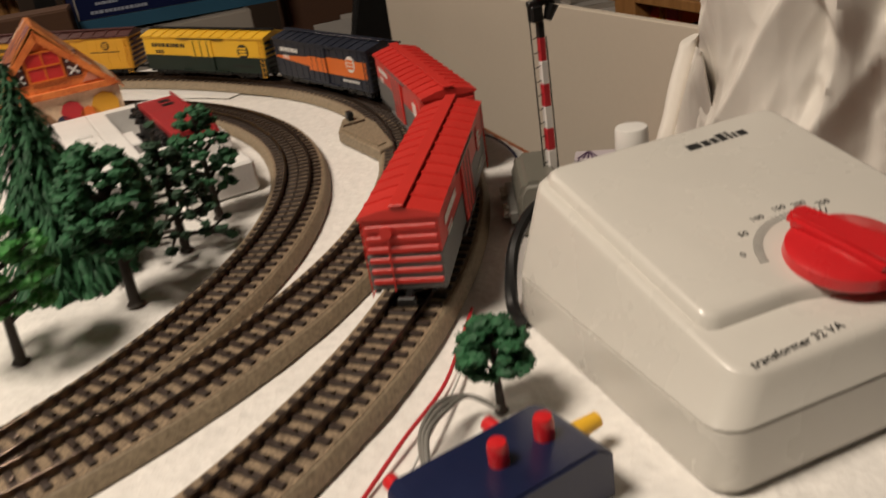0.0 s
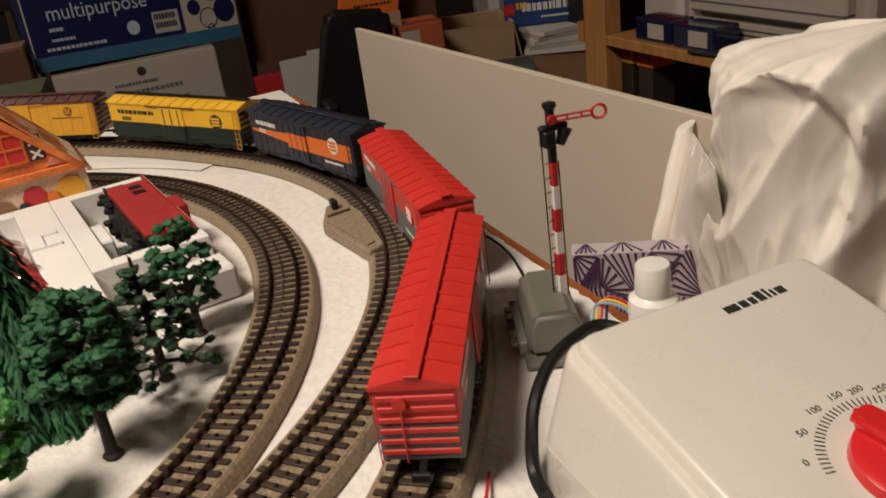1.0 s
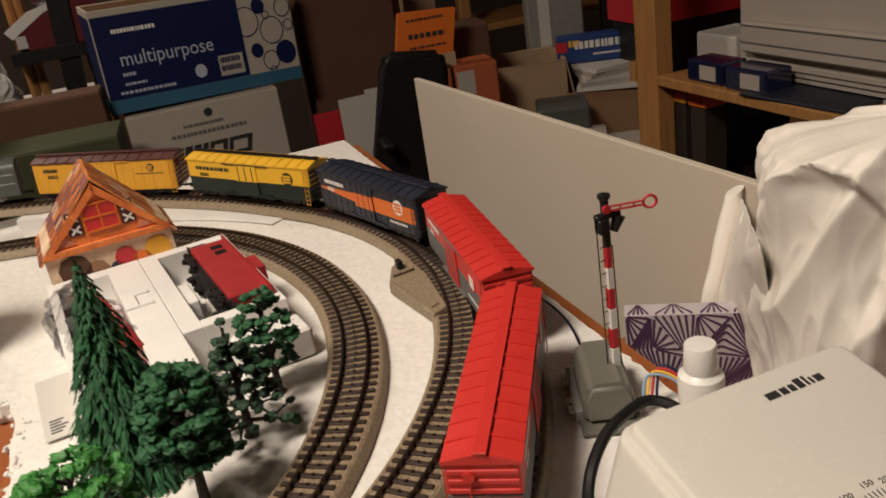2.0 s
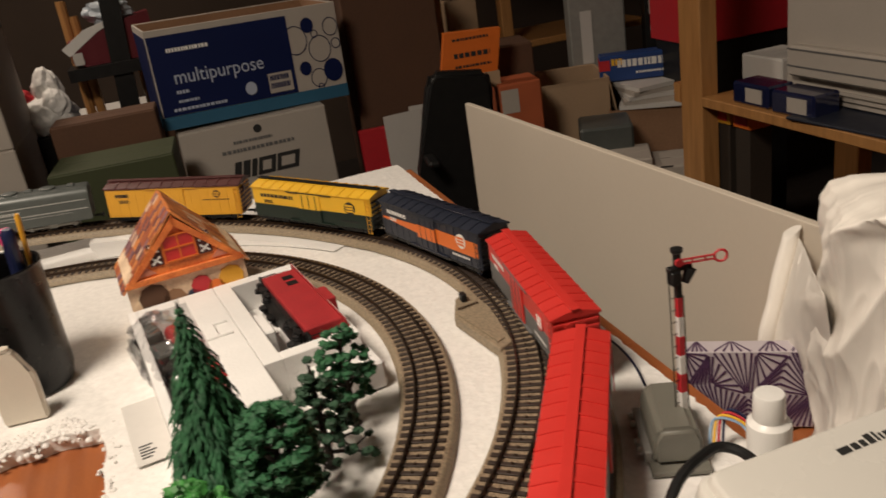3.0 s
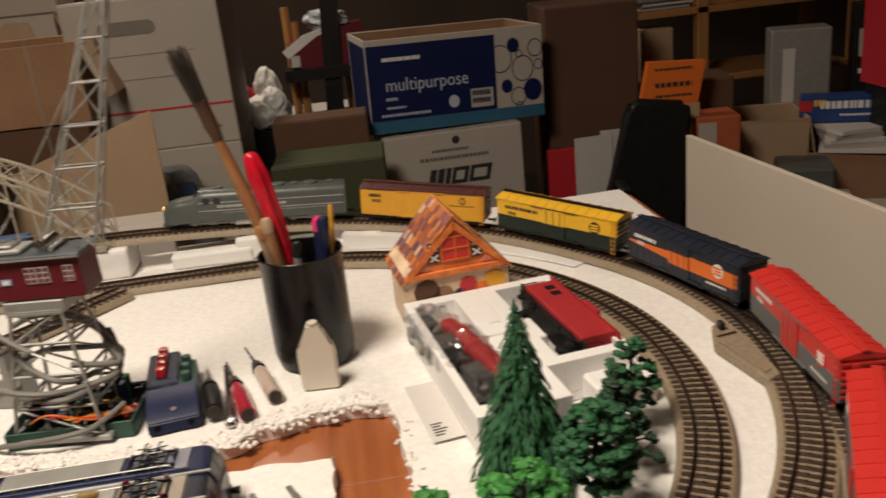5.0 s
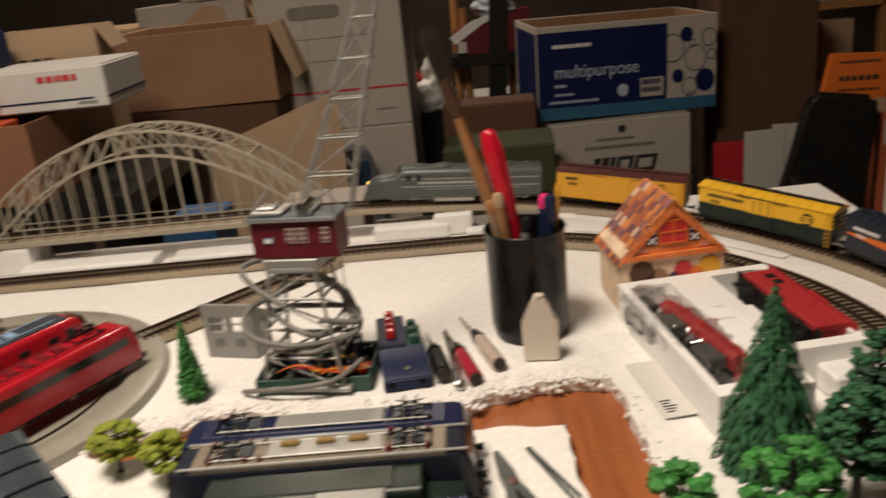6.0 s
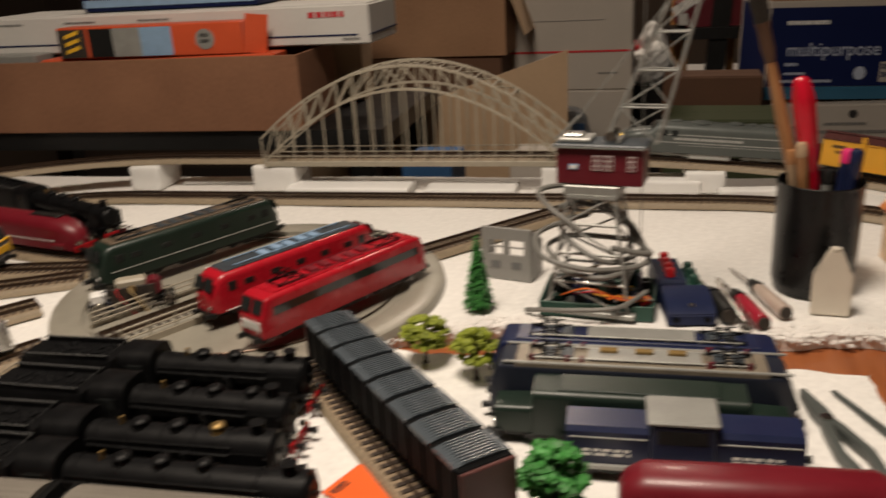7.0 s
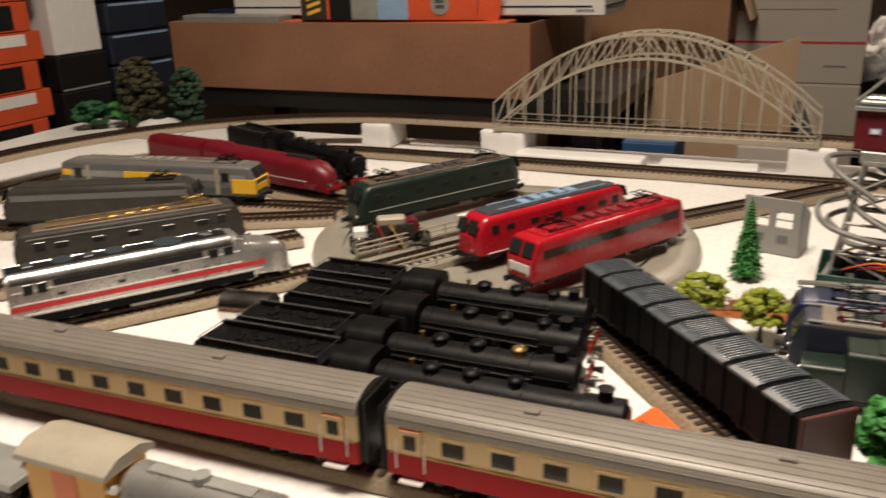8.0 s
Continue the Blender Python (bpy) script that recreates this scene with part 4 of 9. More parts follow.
leafy(at(-0.181, -0.276), "bright green leafy model tree between the locomotives", 0.055, 0.018, "leaf_mid", 27, 90, 0.0052, 0.2, limbs=10)


# ---- gingerbread-style paper house ----
def paper_house():
    t = thing("paper_house", at(0.161, 0.156, 0.0, 6), "printed paper box shaped like an orange gabled house", "house")
    w, d, e, a = 0.050, 0.037, 0.058, 0.110
    bm = bmesh.new()
    prism(bm, [(-w, 0), (w, 0), (w, e), (0, a - 0.004), (-w, e)], -d, d, axis="y")
    part("wall", bm, mat("printed_peach_paper", (0.62, 0.42, 0.27), 0.6, var=0.2, scale=45, bump=0.03, alt=(0.78, 0.6, 0.42)), t)
    tones = [(0.36, 0.10, 0.045), (0.62, 0.22, 0.06), (0.17, 0.07, 0.075), (0.66, 0.44, 0.30), (0.50, 0.17, 0.05), (0.27, 0.13, 0.15)]
    mats = [mat("printed_roof_tile_%s" % n, c, 0.5, var=0.25, scale=90, bump=0.03) for n, c in zip(("rust", "orange", "plum", "cream", "amber", "violet"), tones)]
    rnd = random.Random(6)
    ln = math.hypot(w + 0.004, a - e + 0.006)
    slope = math.degrees(math.atan2(a - e + 0.004, w))
    for s in (-1, 1):
        panel = part("roof", B(-0.0008, ln, -d - 0.004, d + 0.004, 0, 0.0012), mats[1], t, m=Matrix.Translation((0, 0, a)) @ Matrix.Rotation(0 if s > 0 else math.pi, 4, "Z") @ pose(0, 0, 0, 0, slope, 0))
        for i in range(8):
            for j in range(11):
                x0, y0 = ln * i / 8, -d - 0.004 + (2 * d + 0.008) * j / 11 - (0.0035 if i % 2 else 0) + rnd.uniform(-0.0006, 0.0006)
                b0, b1 = max(y0, -d - 0.004), min(y0 + (2 * d + 0.008) / 11 - 0.0004, d + 0.004)
                warm = (1, 4, 1, 4, 0, 3) if s > 0 else (0, 1, 2, 3, 4, 5, 2, 0)
                part("roof_tile", B(x0, x0 + ln / 8 + 0.0003 + 0.0008 * rnd.random(), b0, b1, 0.0011, 0.0017 + 0.0003 * rnd.random()), mats[rnd.choice(warm)], panel, smooth=None)
    red = mat("printed_red_orange", (0.66, 0.11, 0.03), 0.5, var=0.25, scale=60, bump=0.02, alt=(0.8, 0.26, 0.06))
    g = bmesh.new()
    prism(g, [(-w * 0.93, e + 0.002), (w * 0.93, e + 0.002), (0, a - 0.008)], -d - 0.0016, -d - 0.0002, axis="y")
    gable = part("gable", g, red, t)
    for pts in ([(-w * 1.02, e - 0.002), (-w * 0.9, e - 0.002), (0.001, a - 0.010), (0.001, a - 0.002)], [(w * 1.02, e - 0.002), (w * 0.9, e - 0.002), (-0.001, a - 0.010), (-0.001, a - 0.002)]):
        g = bmesh.new()
        prism(g, pts, -d - 0.0045, -d - 0.001, axis="y")
        part("barge_board", g, red, t, "orange barge board")
    part("eave_board", B(-w * 0.98, w * 0.98, -d - 0.0042, -d - 0.001, e - 0.0035, e + 0.002, bev=0.0005), red, t)
    win = part("window", B(-0.013, 0.013, -d - 0.0028, -d - 0.0014, e + 0.011, e + 0.033, bev=0.0005), mat("printed_bright_red", (0.6, 0.03, 0.03), 0.4, var=0.15, bump=0), gable)
    for x in (-0.013, 0, 0.013):
        part("window_bar", B(x - 0.0007, x + 0.0007, -d - 0.0034, -d - 0.0026, e + 0.011, e + 0.033), "orange", win)
    for z in (e + 0.011, e + 0.022, e + 0.033):
        part("window_bar", B(-0.0135, 0.0135, -d - 0.0036, -d - 0.0028, z - 0.0007, z + 0.0007), "orange", win)
    for s in (-1, 1):
        sh = part("shutter", B(s * 0.0205 - 0.0055, s * 0.0205 + 0.0055, -d - 0.0028, -d - 0.0014, e + 0.010, e + 0.030, bev=0.0004), "maroon", gable)
        for z in (e + 0.015, e + 0.025):
            g = bmesh.new()
            for r in (-40, 40):
                box(g, -0.0048, 0.0048, -0.0004, 0.0004, -0.0008, 0.0008, m=Matrix.Translation((s * 0.0205, -d - 0.003, z)) @ Matrix.Rotation(radians(r), 4, "Y"))
            part("shutter_cross", g, "white", sh)
    for x in (-0.03, 0.031):
        g = bmesh.new()
        prism(g, [(x - 0.007, e + 0.004), (x + 0.007, e + 0.004), (x, e + 0.011)], -d - 0.0026, -d - 0.0014, axis="y")
        part("gable_panel", g, mat("printed_pink", (0.65, 0.25, 0.16), 0.5, var=0.1, bump=0), gable)
    for x, z, r, k in ((-0.030, 0.040, 0.013, "card_dark"), (-0.014, 0.034, 0.010, "card"), (0.010, 0.040, 0.009, "redplain"), (0.036, 0.040, 0.011, "yellow"), (0.022, 0.034, 0.008, "orange"), (0.002, 0.033, 0.006, "cobalt")):
        part("printed_picture", C((x, -d + 0.0002, z), (x, -d - 0.001, z), r, seg=9), k, t)


paper_house()


# ---- styrofoam packing tray ----
def foam_tray():
    m = at(0.111, 0.110, 0, 7.5)
    t = thing("foam_packing_tray", m, "white styrofoam packing tray holding two railway models", "foam tray")
    hgt, fl = 0.035, 0.008
    for name, (x0, x1, y0, y1), (cx0, cx1, cy0, cy1) in (("left_half", (0, 0.0718, -0.22, 0), (0.007, 0.046, -0.205, -0.014)), ("right_half", (0.0722, 0.145, -0.172, 0), (0.086, 0.137, -0.160, -0.012))):
        bm = bmesh.new()
        box(bm, x0, x1, y0, y1, 0.0, fl)
        box(bm, x0, cx0, y0, y1, fl, hgt, bev=0.0005)
        box(bm, cx1, x1, y0, y1, fl, hgt, bev=0.0005)
        box(bm, cx0, cx1, cy1, y1, fl, hgt, bev=0.0005)
        box(bm, cx0, cx1, y0, cy0, fl, hgt, bev=0.0005)
        part(name, bm, "foam", t, smooth=None)
    for a in ((0.0462, 0.0562, -0.105, -0.078), (0.0562, 0.0664, -0.105, -0.102), (0.0562, 0.0664, -0.081, -0.078)):
        part("recess_rim", B(*a, hgt - 0.0006, hgt + 0.0022, bev=0.0006), "foam", t)
    part("ledge", B(0.0855, 0.096, -0.115, -0.075, fl, 0.031, bev=0.0012), "foam", t)
    part("corner_block", B(0.1, 0.15, -0.20, -0.172, 0, 0.022, bev=0.002), "foam", t)


foam_tray()
tagged(part("paper_label", B(-0.014, 0.014, -0.045, 0.045, 0, 0.0005), "carton_white", None, m=at(0.118, -0.03, 0.0008, 8)), "white paper slip with small print lying by the tray", "paper slip")
for k in range(5):
    part("print_bar", B(-0.010, -0.003 + 0.002 * (k % 3), -0.038 + k * 0.004, -0.0362 + k * 0.004, 0.0005, 0.0007), "ink", bpy.data.objects["paper_label"])


def caboose(m):
    t = thing("caboose", m, "red caboose model lying on its side in the tray", "railway car")
    part("body", B(-0.062, 0.062, -0.0155, 0.0155, 0.010, 0.040, bev=0.0008), "caboose_red", t)
    bm = bmesh.new()
    prism(bm, [(-0.0175, 0.0395), (0, 0.0435), (0.0175, 0.0395), (0.0175, 0.0385), (-0.0175, 0.0385)], -0.070, 0.070)
    part("roof", bm, "caboose_red", t)
    part("cupola", B(-0.012, 0.016, -0.011, 0.011, 0.041, 0.051, bev=0.0008), "caboose_red", t)
    for s in (-1, 1):
        for x in (0.046, 0.032):
            part("window", B(x - 0.0045, x + 0.0045, min(s * 0.0152, s * 0.0158), max(s * 0.0152, s * 0.0158), 0.024, 0.033), "black", t)
        part("end_platform", B(min(s * 0.062, s * 0.071), max(s * 0.062, s * 0.071), -0.014, 0.014, 0.009, 0.011), "black", t)
        rail = bmesh.new()
        for y in (-0.013, 0, 0.013):
            cyl(rail, (s * 0.07, y, 0.011), (s * 0.07, y, 0.024), 0.0005, seg=5)
        cyl(rail, (s * 0.07, -0.013, 0.024), (s * 0.07, 0.013, 0.024), 0.0005, seg=5)
        part("railing", rail, "black", t)
        bogie(t, s * 0.042)
        coupler(t, s * 0.070)
    part("underframe", B(-0.06, 0.06, -0.011, 0.011, 0.006, 0.010), "black", t)


caboose(Matrix.Translation((0.2225, 0.036, 0.0243)) @ Matrix.Rotation(radians(97.5), 4, "Z") @ Matrix.Rotation(radians(90), 4, "X"))


def wrapped_model():
    t = thing("wrapped_locomotive", at(0.145, 0.012, 0.0085, -76), "red and grey locomotive model wrapped in clear plastic film", "locomotive")
    bm = bmesh.new()
    shell(bm, [(-0.05, 0.007, 0.002, 0.026, 0.005), (-0.02, 0.0085, 0.002, 0.029, 0.006), (0.07, 0.0085, 0.002, 0.028, 0.006)])
    part("body", bm, "caboose_red", t, m=at(0, 0.0125, 0))
    part("chassis", B(-0.072, 0.072, -0.016, 0.006, 0.0005, 0.016, bev=0.002), "black", t)
    for k, (x, w, z) in enumerate(((-0.058, 0.012, 0.026), (-0.032, 0.009, 0.021), (-0.008, 0.013, 0.028), (0.022, 0.010, 0.022), (0.05, 0.014, 0.026))):
        part("engine_block", B(x - w, x + w, -0.013, 0.004, 0.014, z, bev=0.0015), "loco_black" if k % 2 else "nyc", t)
    for k in range(6):
        x = -0.062 + k * 0.023
        part("wheel", C((x, -0.0165, 0.011), (x, -0.0195, 0.011), 0.0075, seg=18), "blackpaint", t)
    for k in range(3):
        part("side_frame", B(-0.066 + k * 0.045, -0.030 + k * 0.045, -0.0205, -0.0175, 0.008, 0.021, bev=0.001), "lime_grey", t)
    film = bpy.data.materials.new("clear_plastic_film")
    film.use_nodes = True
    nt = film.node_tree
    nt.nodes.remove(nt.nodes["Principled BSDF"])
    clear_, shine, mix = nt.nodes.new("ShaderNodeBsdfTransparent"), nt.nodes.new("ShaderNodeBsdfGlossy"), nt.nodes.new("ShaderNodeMixShader")
    clear_.inputs["Color"].default_value = (0.93, 0.93, 0.94, 1)
    shine.inputs["Roughness"].default_value = 0.12
    mix.inputs["Fac"].default_value = 0.32
    nt.links.new(clear_.outputs[0], mix.inputs[1])
    nt.links.new(shine.outputs[0], mix.inputs[2])
    nt.links.new(mix.outputs[0], nt.nodes["Material Output"].inputs["Surface"])
    bm = bmesh.new()
    rows = []
    for i in range(31):
        f = i / 30
        x = -0.086 + 0.172 * f
        k = math.sin(math.pi * min(1, max(0.05, f))) ** 0.35
        row = []
        for j in range(22):
            a = j * 2 * math.pi / 22
            p = Vector((x, 0.0215 * k * math.cos(a), 0.018 + 0.0175 * k * math.sin(a)))
            q = noise.noise(p * 70) * 0.006 + abs(noise.noise(p * 150)) * 0.008 + abs(noise.noise(p * 330)) * 0.003
            p += Vector((0.3, math.cos(a), max(-0.2, math.sin(a)))) * q
            p.z = max(p.z, 0.0004)
            row.append(p)
        rows.append(row)
    loft(bm, rows)
    ob = part("plastic_film", bm, film, t, "crumpled clear film", smooth=25)
    ob.visible_shadow = False


wrapped_model()


# ---- pen cup ----
def pen_cup():
    t = thing("pen_cup", at(0.026, 0.099, 0), "tall black round cup full of pens and brushes", "cup")
    bm = bmesh.new()
    lathe(bm, [(0.030, 0.0), (0.0335, 0.002), (0.036, 0.012), (0.0365, 0.100), (0.0372, 0.104), (0.0352, 0.104), (0.0345, 0.1), (0.033, 0.004)], 40)
    part("cup_wall", bm, "cup_black", t)
    part("base", C((0, 0, 0.0006), (0, 0, 0.0036), 0.0325, seg=32), "black", t)
    bm = bmesh.new()
    tube(bm, [(0.0364 * math.cos(k * math.pi / 24), 0.0364 * math.sin(k * math.pi / 24), 0.1035) for k in range(49)], 0.0012, 6)
    part("rim", bm, "cup_black", t)

    def stick(name, label, cat, foot, tip, build):
        f, p = Vector(foot), Vector(tip)
        o = thing(name, Matrix.Translation(f) @ (p - f).to_track_quat("Z", "Y").to_matrix().to_4x4(), label, cat)
        build(o, (p - f).length)

    def brush(o, ln):
        bm = bmesh.new()
        lathe(bm, [(0.002, 0), (0.0052, ln * 0.2), (0.006, ln * 0.55), (0.0042, ln * 0.72)], 12)
        part("handle", bm, "woodstick", o)
        bm = bmesh.new()
        lathe(bm, [(0.0044, ln * 0.72), (0.0058, ln * 0.76), (0.0058, ln * 0.82), (0.0072, ln * 0.84)], 14)
        part("ferrule", bm, "card_dark", o)
        bm = bmesh.new()
        rnd = random.Random(3)
        for k in range(70):
            a, r = rnd.random() * 6.28, 0.006 * math.sqrt(rnd.random())
            cyl(bm, (r * math.cos(a), r * math.sin(a), ln * 0.835), (1.5 * r * math.cos(a), 1.5 * r * math.sin(a), ln * rnd.uniform(0.95, 1.0)), 0.0008, 0.0003, seg=4)
        part("bristles", bm, "bark", o)

    def driver(o, ln):
        bm = bmesh.new()
        n = 12
        prof = [(0.004, ln * 0.45), (0.0062, ln * 0.5), (0.0055, ln * 0.56), (0.0078, ln * 0.68), (0.0088, ln * 0.9), (0.006, ln * 0.985), (0.003, ln)]
        rows = [[(r * (1 + 0.1 * math.cos(a * 6)) * math.cos(a), r * (1 + 0.1 * math.cos(a * 6)) * math.sin(a), z) for a in [k * 2 * math.pi / 36 for k in range(36)]] for r, z in prof]
        loft(bm, rows)
        part("handle", bm, mat("clear_red_handle", (0.6, 0.01, 0.03), 0.15, var=0.1, bump=0, coat=0.5), o)
        part("shaft", C((0, 0, 0), (0, 0, ln * 0.47), 0.002), "steel", o)

    def pencil(colour, cap, r=0.0038):
        def go(o, ln):
            bm = bmesh.new()
            lathe(bm, [(0.0006, 0), (r, 0.006), (r, ln - 0.012)], 10)
            part("barrel", bm, colour, o)
            bm = bmesh.new()
            lathe(bm, [(r * 1.05, ln - 0.0122), (r * 1.08, ln - 0.003), (r * 0.7, ln)], 12)
            part("cap", bm, cap, o)
        return go

    z0 = 0.006
    stick("paint_brush", "large wooden paint brush with dark bristles in the cup", "brush", (0.030, 0.098, z0), (-0.046, 0.100, 0.288), brush)
    stick("screwdriver", "screwdriver with clear red ribbed handle in the cup", "screwdriver", (0.035, 0.098, z0), (-0.001, 0.088, 0.198), driver)
    stick("pencil", "wooden pencil with pale end standing in the cup", "pencil", (0.022, 0.094, z0), (0.003, 0.082, 0.142), pencil("woodstick", "card_light", 0.0048))
    stick("wooden_stick", "plain light wooden stick standing in the cup", "stick", (0.016, 0.104, z0), (-0.004, 0.088, 0.134), pencil("card_light", "woodstick", 0.0044))
    stick("marker", "silver-grey marker leaning in the cup", "pen", (0.024, 0.088, z0), (0.026, 0.074, 0.120), pencil("lime_grey", "black", 0.0045))
    stick("marker", "black marker pen leaning in the cup", "pen", (0.020, 0.11, z0), (0.01, 0.104, 0.142), pencil("black", "black", 0.0042))
    stick("marker", "dark blue marker pen standing in the cup", "pen", (0.044, 0.098, z0), (0.050, 0.086, 0.135), pencil("cobalt", "cobalt", 0.0052))
    stick("highlighter", "bright pink highlighter standing in the cup", "pen", (0.040, 0.108, z0), (0.046, 0.100, 0.132), pencil("cobalt", "pink", 0.0052))
    stick("pencil", "thin yellow pencil standing in the cup", "pencil", (0.050, 0.102, z0), (0.058, 0.098, 0.142), pencil("yellow", "yellow", 0.002))


pen_cup()

bot = thing("glue_bottle", at(0.030, 0.038, 0, -6), "flat pale plastic glue bottle standing before the cup", "bottle")
bm = bmesh.new()
prism(bm, [(-0.0158, 0), (0.0158, 0), (0.0162, 0.034), (0.0150, 0.040), (0.0062, 0.0535), (0.0055, 0.060), (-0.0055, 0.060), (-0.0062, 0.0535), (-0.0150, 0.040), (-0.0162, 0.034)], -0.0042, 0.0042, axis="y")
bmesh.ops.bevel(bm, geom=list(bm.edges), offset=0.0015, segments=2, affect="EDGES")
part("body", bm, mat("translucent_pale_plastic", (0.64, 0.58, 0.49), 0.45, var=0.04, bump=0.05), bot)
part("cap", C((0, 0, 0.0595), (0, 0, 0.0616), 0.0046), bot.children[0].data.materials[0], bot)


# ---- screwdrivers lying on the mat ----
def lying_driver(a, b, handle, label, hl=0.55, r=0.0068):
    """The blade's tip at a, the handle's end at b."""
    a, b = Vector((*a, r)), Vector((*b, r))
    o = thing("screwdriver", Matrix.Translation(b) @ (a - b).to_track_quat("X", "Z").to_matrix().to_4x4(), label, "screwdriver", "small screwdrivers on the mat")
    ln = (a - b).length
    bm = bmesh.new()
    prof = [(0.0025, 0.0), (r, 0.002), (r, ln * hl * 0.75), (r * 0.7, ln * hl * 0.85), (r * 0.85, ln * hl * 0.93), (r * 0.6, ln * hl)]
    lathe(bm, prof, 14, pose(0, 0, 0, 0, 90, 0))
    part("handle", bm, handle, o)
    part("collar", C((ln * hl * 0.86, 0, 0), (ln * hl * 1.08, 0, 0), r * 0.98, r * 0.6, seg=14), "black", o)
    part("end_cap", C((-0.001, 0, 0), (0.003, 0, 0), r * 0.8), "bark", o)
    part("shaft", C((ln * hl, 0, 0), (ln, 0, -r * 0.6), 0.0016, 0.0011, seg=8), "steel", o)


clear = mat("clear_amber_handle", (0.5, 0.4, 0.34), 0.12, var=0.1, bump=0, coat=0.4)
lying_driver((-0.042, 0.136), (-0.008, 0.022), clear, "small screwdriver with clear handle on the mat")
lying_driver((-0.057, 0.110), (-0.029, -0.001), mat("clear_red_plastic", (0.36, 0.02, 0.04), 0.15, var=0.15, bump=0, coat=0.5), "small screwdriver with clear red handle on the mat")
lying_driver((-0.074, 0.104), (-0.056, 0.010), M["black"], "small screwdriver with black handle on the mat", r=0.0075)
nail = thing("steel_tool", along(-0.057, 0.103, -0.042, -0.004, 0.0), "bright steel tool with round end on the mat", "tool")
bm = bmesh.new()
cyl(bm, (-0.052, 0, 0.003), (0.045, 0, 0.003), 0.0024, 0.0034, seg=10)
lathe(bm, [(0.005, 0), (0.006, 0.002), (0.005, 0.005), (0.0025, 0.0055)], 14, at(0.05, 0, 0))
part("shaft", bm, "steel", nail)


# ---- blue control boxes with buttons ----
def control_box(m, label, rows, body="cobalt", xs=None, br=0.0045, L=0.082, W=0.036, H=0.02, plugs=True, buttons=("red_knob",), cols=2):
    t = thing("control_box", m, label, "control box")
    bm = bmesh.new()
    prism(bm, [(-L / 2, 0.0), (L / 2, 0.0), (L / 2, H * 0.8), (L / 2 - 0.006, H), (-L / 2 + 0.003, H), (-L / 2, H * 0.85)], -W / 2, W / 2, axis="y")
    bmesh.ops.bevel(bm, geom=list(bm.edges), offset=0.0008, segments=2, affect="EDGES")
    part("case", bm, body, t)
    for i in range(rows):
        for j in range(cols):
            x, y = xs[i] if xs else -L / 2 + 0.012 + (L - 0.024) * i / max(1, rows - 1), (-W / 2 + W * (j + 0.5) / cols)
            bm = bmesh.new()
            lathe(bm, [(br, H - 0.0002), (br, H + 0.006), (br * 0.85, H + 0.0076), (br * 0.2, H + 0.008)], 16, at(x, y, 0))
            part("button", bm, M[buttons[j % len(buttons)]], t)
    return t


cb = control_box(along(0.268, -0.4335, 0.322, -0.4225, 0.0), "blue control box with red push buttons beside the transformer", 2, L=0.062, W=0.032, H=0.021, cols=1, xs=(0.000, 0.0175), br=0.0034)
for x, y, k in ((-0.024, 0.018, "red_knob"), (0.016, 0.020, "red_knob"), (0.034, 0.006, "yellow_bright")):
    bm = bmesh.new()
    d = (0, 1) if y > 0.01 else (1, 0)
    cyl(bm, (x, y - 0.004 if d[1] else y, 0.010), (x + d[0] * 0.010, y + d[1] * 0.010, 0.010), 0.0034, 0.0028, seg=12)
    part("plug", bm, k, cb)
control_box(along(-0.102, 0.052, -0.109, 0.114, 0.0), "long blue control box with a row of red buttons", 4, "box_blue", L=0.064, W=0.026, H=0.022, cols=1)
control_box(along(-0.081, 0.046, -0.088, 0.100, 0.0), "dark green control box with green buttons on the mat", 3, "teal_box", L=0.056, W=0.015, H=0.018, buttons=("teal_box",), cols=1)
blk = thing("plug_block", along(-0.087, 0.003, -0.0925, 0.045, 0.0), "dark navy plug block with a small screw before the control boxes", "plug block")
bm = bmesh.new()
prism(bm, [(-0.021, 0.0), (0.021, 0.0), (0.021, 0.021), (0.008, 0.0205), (-0.017, 0.0135), (-0.021, 0.010)], -0.0205, 0.0205, axis="y")
bmesh.ops.bevel(bm, geom=list(bm.edges), offset=0.001, segments=2, affect="EDGES")
part("case", bm, "box_blue", blk)
part("screw", C((-0.012, -0.001, 0.0145), (-0.0124, -0.001, 0.0162), 0.0026, seg=14), "steel", blk)
for y in (-0.013, 0.013):
    part("socket", C((-0.0195, y, 0.006), (-0.0222, y, 0.006), 0.0026, seg=12), "coal_black", blk)
plug = thing("cable_plug", at(-0.135, 0.03, 0, 30), "pair of red and yellow cable plugs on the mat", "plug")
part("plug_body", C((0, 0, 0.006), (0.016, 0.004, 0.006), 0.006, 0.0052), "red_knob", plug)
part("plug_body", C((-0.006, 0.014, 0.016), (0.006, 0.016, 0.014), 0.004, 0.0034), "yellow_bright", plug)
part("stand", B(-0.01, 0.006, 0.009, 0.019, 0.0005, 0.013), "black", plug)


